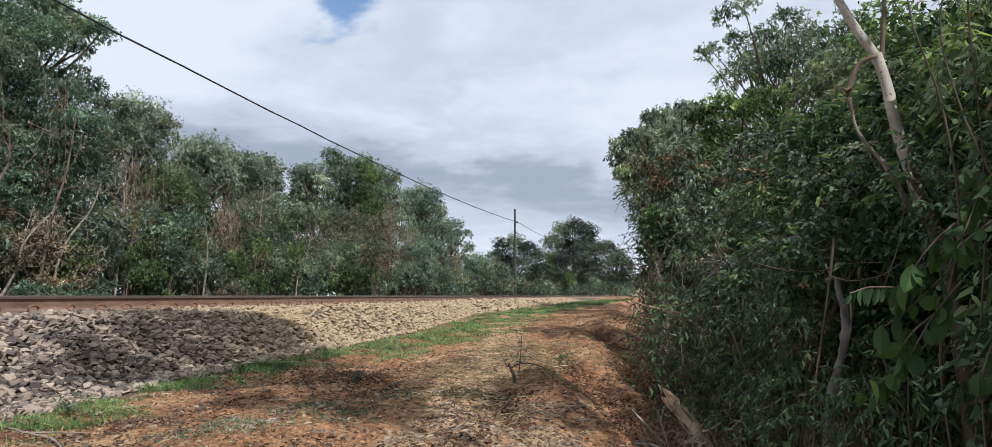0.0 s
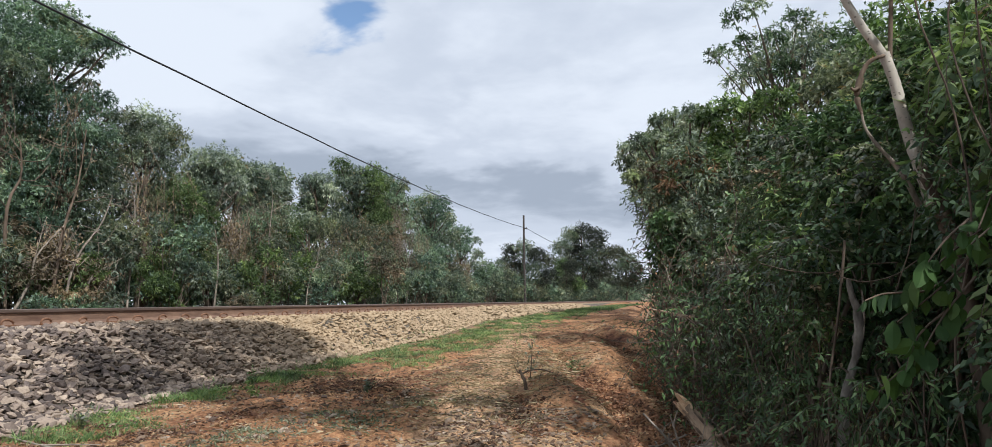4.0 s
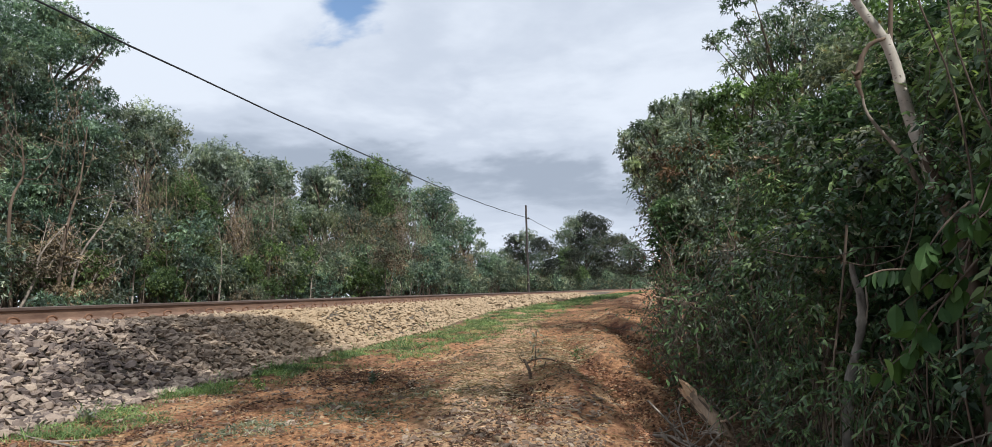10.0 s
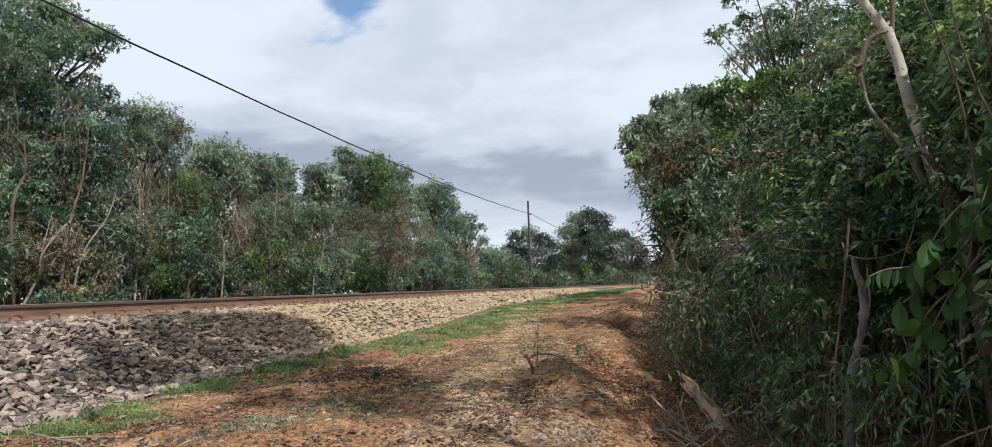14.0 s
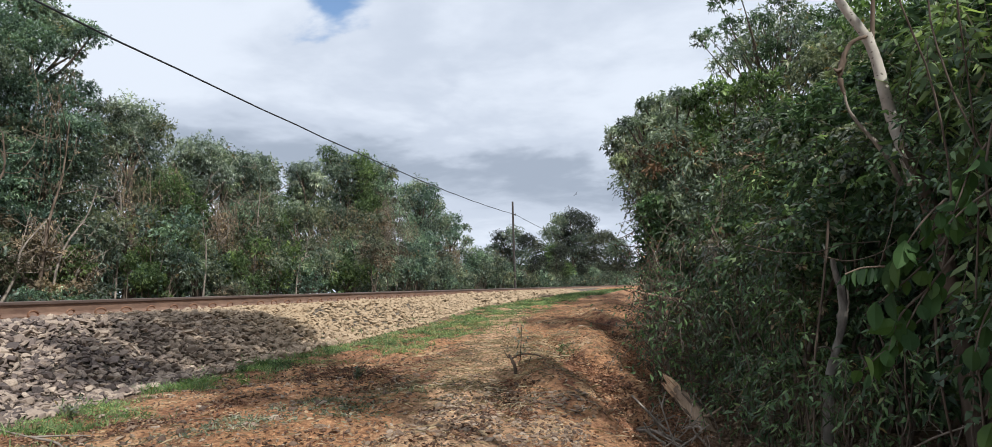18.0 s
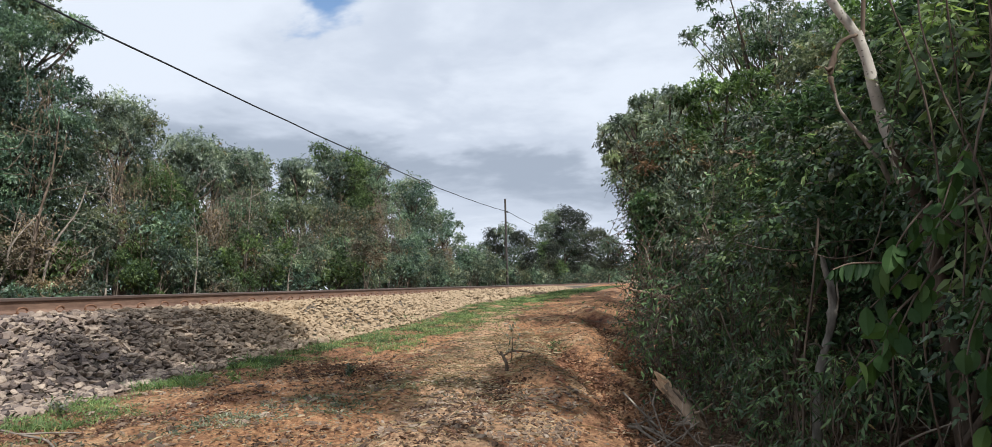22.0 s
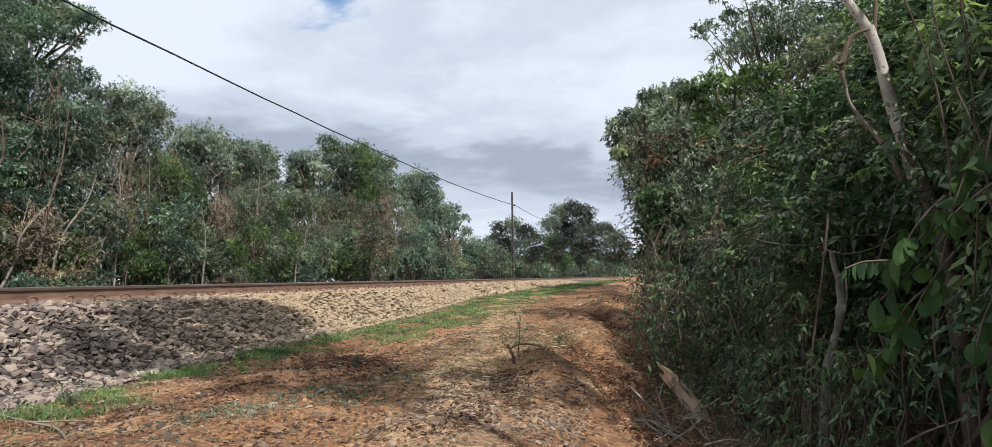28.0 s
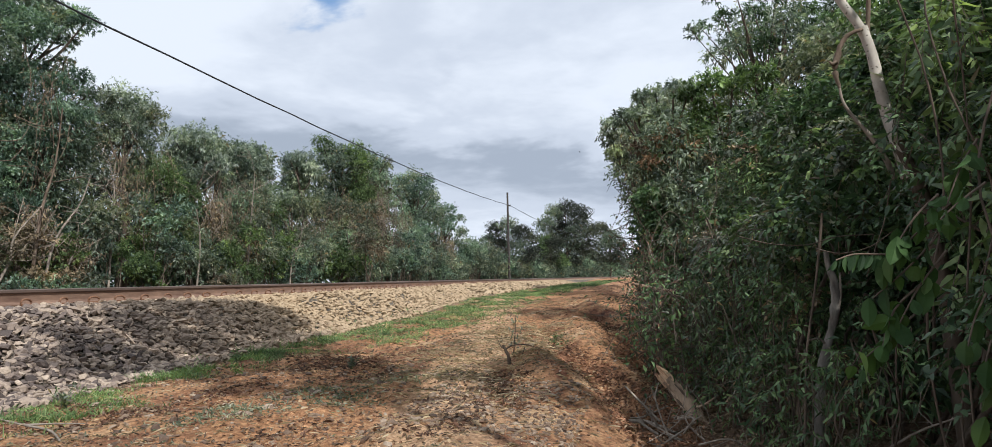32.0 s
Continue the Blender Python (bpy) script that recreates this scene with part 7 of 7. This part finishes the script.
def make_dirt_cover():
    """Dark litter and dull creeping weeds in patches over the trodden earth."""
    rng = np.random.RandomState(14)
    p = scatter(rng, 26000, -4.4, -1.0, 3.9, 9.0, 0.008, 1.2)
    m = wave(p[:, 0], p[:, 1], 1.5, 11) + 0.6 * wave(p[:, 0], p[:, 1], 4.1, 3) + rng.normal(size=len(p)) * 0.35
    # this litter's dark colour also stands in for shade on the earth
    q = p[(m > 0.45) & ((p[:, 0] < -2.2) | (p[:, 1] < 6.2))]
    d = np.stack([rng.normal(size=len(q)), rng.normal(size=len(q)), rng.normal(size=len(q)) * 0.3], -1)
    solo("leaf_litter", leaves(Geo(), rng, q, d, rng.uniform(0.02, 0.055, len(q)), 0.02, False), LEAF_ROTTEN, "dark brown trodden leaf litter, partly standing in for shade", "leaves", kind="stuff")
    c = scatter(rng, 6500, -2.6, -0.85, 5.6, 11.5, 0.008, 1.1)
    c = c[(0.8 * wave(c[:, 0], c[:, 1], 1.7, 4) + rng.normal(size=len(c)) * 0.4 - 1.1 * np.clip(np.abs(c[:, 0] + 0.55 + 0.1 * c[:, 1]) - 0.45, 0, 2)) > -0.35]
    d = np.stack([rng.normal(size=len(c)), rng.normal(size=len(c)), np.abs(rng.normal(size=len(c))) * 0.25], -1)
    solo("trodden_grass", leaves(Geo(), rng, c, d, rng.uniform(0.03, 0.085, len(c)), 0.009, False), STRAW, "pale dry grass trodden flat on the crest of the bank", "grass", kind="stuff")
    q = p[(m < -1.15) & (p[:, 1] < 7.0)]
    d = np.stack([rng.normal(size=len(q)), rng.normal(size=len(q)), np.abs(rng.normal(size=len(q))) * 0.6], -1)
    solo("creeping_weeds", leaves(Geo(), rng, q, d, rng.uniform(0.02, 0.05, len(q)), 0.015, False), LEAF_OLIVE, "dull grey-green creeping weeds on the earth", "weeds", kind="stuff")


make_grass()
make_dirt_cover()
make_far_verge()
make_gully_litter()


make_bank_stones()
make_ballast()


# ---- birds ----
def make_bird(name_label):
    b = thing("bird", (0, 0, 0), name_label, "bird", "birds over the line")
    g = Geo()
    tube(g, [(-0.09, 0, 0), (-0.05, 0, 0.0), (0.0, 0, -0.005), (0.06, 0, 0.0), (0.09, 0, 0.008), (0.12, 0, 0.004)], (0.012, 0.026, 0.034, 0.028, 0.02, 0.003), 8)
    part("body", g, FEATHER, b, smooth=True, local=Matrix())
    tl = Geo().add([(-0.07, -0.012, 0), (-0.07, 0.012, 0), (-0.17, 0.04, 0.0), (-0.155, 0, 0.004), (-0.17, -0.04, 0.0)], [(0, 1, 3), (1, 2, 3), (0, 3, 4)])
    part("tail", tl, FEATHER, b, local=Matrix())
    wings = []
    for s in (1, -1):
        w = Geo().add([(0.05, 0, 0.004), (0.055, s * 0.09, 0.012), (0.02, s * 0.19, 0.006), (-0.03, s * 0.12, 0), (-0.045, 0, 0)], [(0, 1, 4), (1, 3, 4), (1, 2, 3)] if s < 0 else [(0, 4, 1), (1, 4, 3), (1, 3, 2)])
        wings.append(part("wing", w, FEATHER, b, local=pose(0, s * 0.02, 0.01)))
    return b, wings


BIRDS = [make_bird("small dark bird flying fast with spread wings") for i in range(2)] + [make_bird("tiny far dark bird in the sky")]


def motions():
    sway()
    for (bird, wings), rows, beat in zip(BIRDS, FLIGHTS, ((17.9, 19.4), (17.9, 19.6), (31.0, 32.0))):
        way = []
        for k, (t, x, y, z) in enumerate(rows):
            a, c = rows[max(k - 1, 0)], rows[min(k + 1, len(rows) - 1)]
            d = Vector((c[1] - a[1], c[2] - a[2], c[3] - a[3])).normalized()
            way.append((t, Matrix.Translation((x, y, z)) @ d.to_track_quat("X", "Z").to_matrix().to_4x4() @ pose(0, 0, 0, 48)))
        walk(bird, way)
        for w, s in zip(wings, (1, -1)):
            keys, t, up = [(0.0, pose(0, s * 0.02, 0.01, s * 8))], beat[0], 1
            while t <= beat[1] - 0.01:
                keys.append((t, pose(0, s * 0.02, 0.01, s * (38 if up else -28))))
                up = 1 - up
                t += 0.0667
            keys.append((max(32.0, t + 0.1), pose(0, s * 0.02, 0.01, s * 8)))
            walk(w, keys)


def sway():
    """The wind moves the crowns and bushes a little."""
    for k, ob in enumerate(o for o in scene.objects if o.parent is None and o.name.split(".")[0] in ("tree", "thicket_bush", "broadleaf_branch", "feathered_branch")):
        far = ob.location.y > 18 or ob.location.x < -10
        amp = 0.12 if far else 0.45
        if ob.name.startswith(("broad", "feath")):
            amp = 2.2
        base = ob.matrix_basis.copy()
        rows = []
        for i in range(33):
            a = amp * (math.sin(i * 1.9 + k * 2.3) * 0.6 + math.sin(i * 0.83 + k * 1.1) * 0.4)
            b = amp * 0.5 * math.sin(i * 1.37 + k * 0.7)
            rows.append((float(i), base @ pose(0, 0, 0, b, a, 0)))
        walk(ob, rows)


FLIGHTS = [
    [(0, -31.26, 502.24, 3.50), (12, -12.88, 196.94, 3.50), (17, -5.22, 69.73, 4.11), (17.6, -4.30, 54.46, 5.91), (18.1, -3.53, 41.74, 7.41), (18.2, -3.44, 39.19, 7.58), (18.3, -3.26, 36.64, 7.80), (18.4, -3.07, 34.11, 7.95), (18.5, -2.85, 31.58, 8.12), (18.6, -2.70, 29.05, 8.16), (18.7, -2.31, 26.56, 8.24), (18.8, -1.35, 24.18, 8.41), (18.9, 0.07, 21.87, 8.69), (19, 1.45, 19.57, 8.85), (19.3, 5.59, 12.65, 9.20), (20, 15.24, -3.49, 10.02), (22, 42.81, -49.61, 12.34), (32, 180.68, -280.18, 19.64)],
    [(0, -4.41, 612.11, 3.50), (12, -4.74, 242.59, 3.50), (17, -4.88, 88.62, 3.79), (17.6, -4.90, 70.14, 5.59), (18.4, -4.92, 45.50, 7.99), (18.5, -5.01, 42.40, 8.17), (18.6, -5.03, 39.32, 8.30), (18.7, -4.93, 36.27, 8.46), (18.8, -4.84, 33.21, 8.54), (18.9, -4.45, 30.21, 8.72), (19, -3.59, 27.29, 8.92), (19.1, -2.31, 24.44, 9.20), (19.2, -1.05, 21.62, 9.23), (19.5, 2.74, 13.14, 9.29), (20.2, 11.57, -6.64, 9.42), (22.2, 36.81, -63.16, 9.80), (32, 163.03, -345.76, 10.98)],
    [(0, 377.87, 233.70, 24.00), (20, 148.39, 183.72, 24.00), (30.5, 18.35, 155.40, 21.76), (31.7, -4.59, 150.40, 24.00), (31.8, -6.46, 149.99, 25.01), (31.9, -8.46, 149.56, 25.90), (32, -10.33, 149.15, 26.79)],
]
motions()
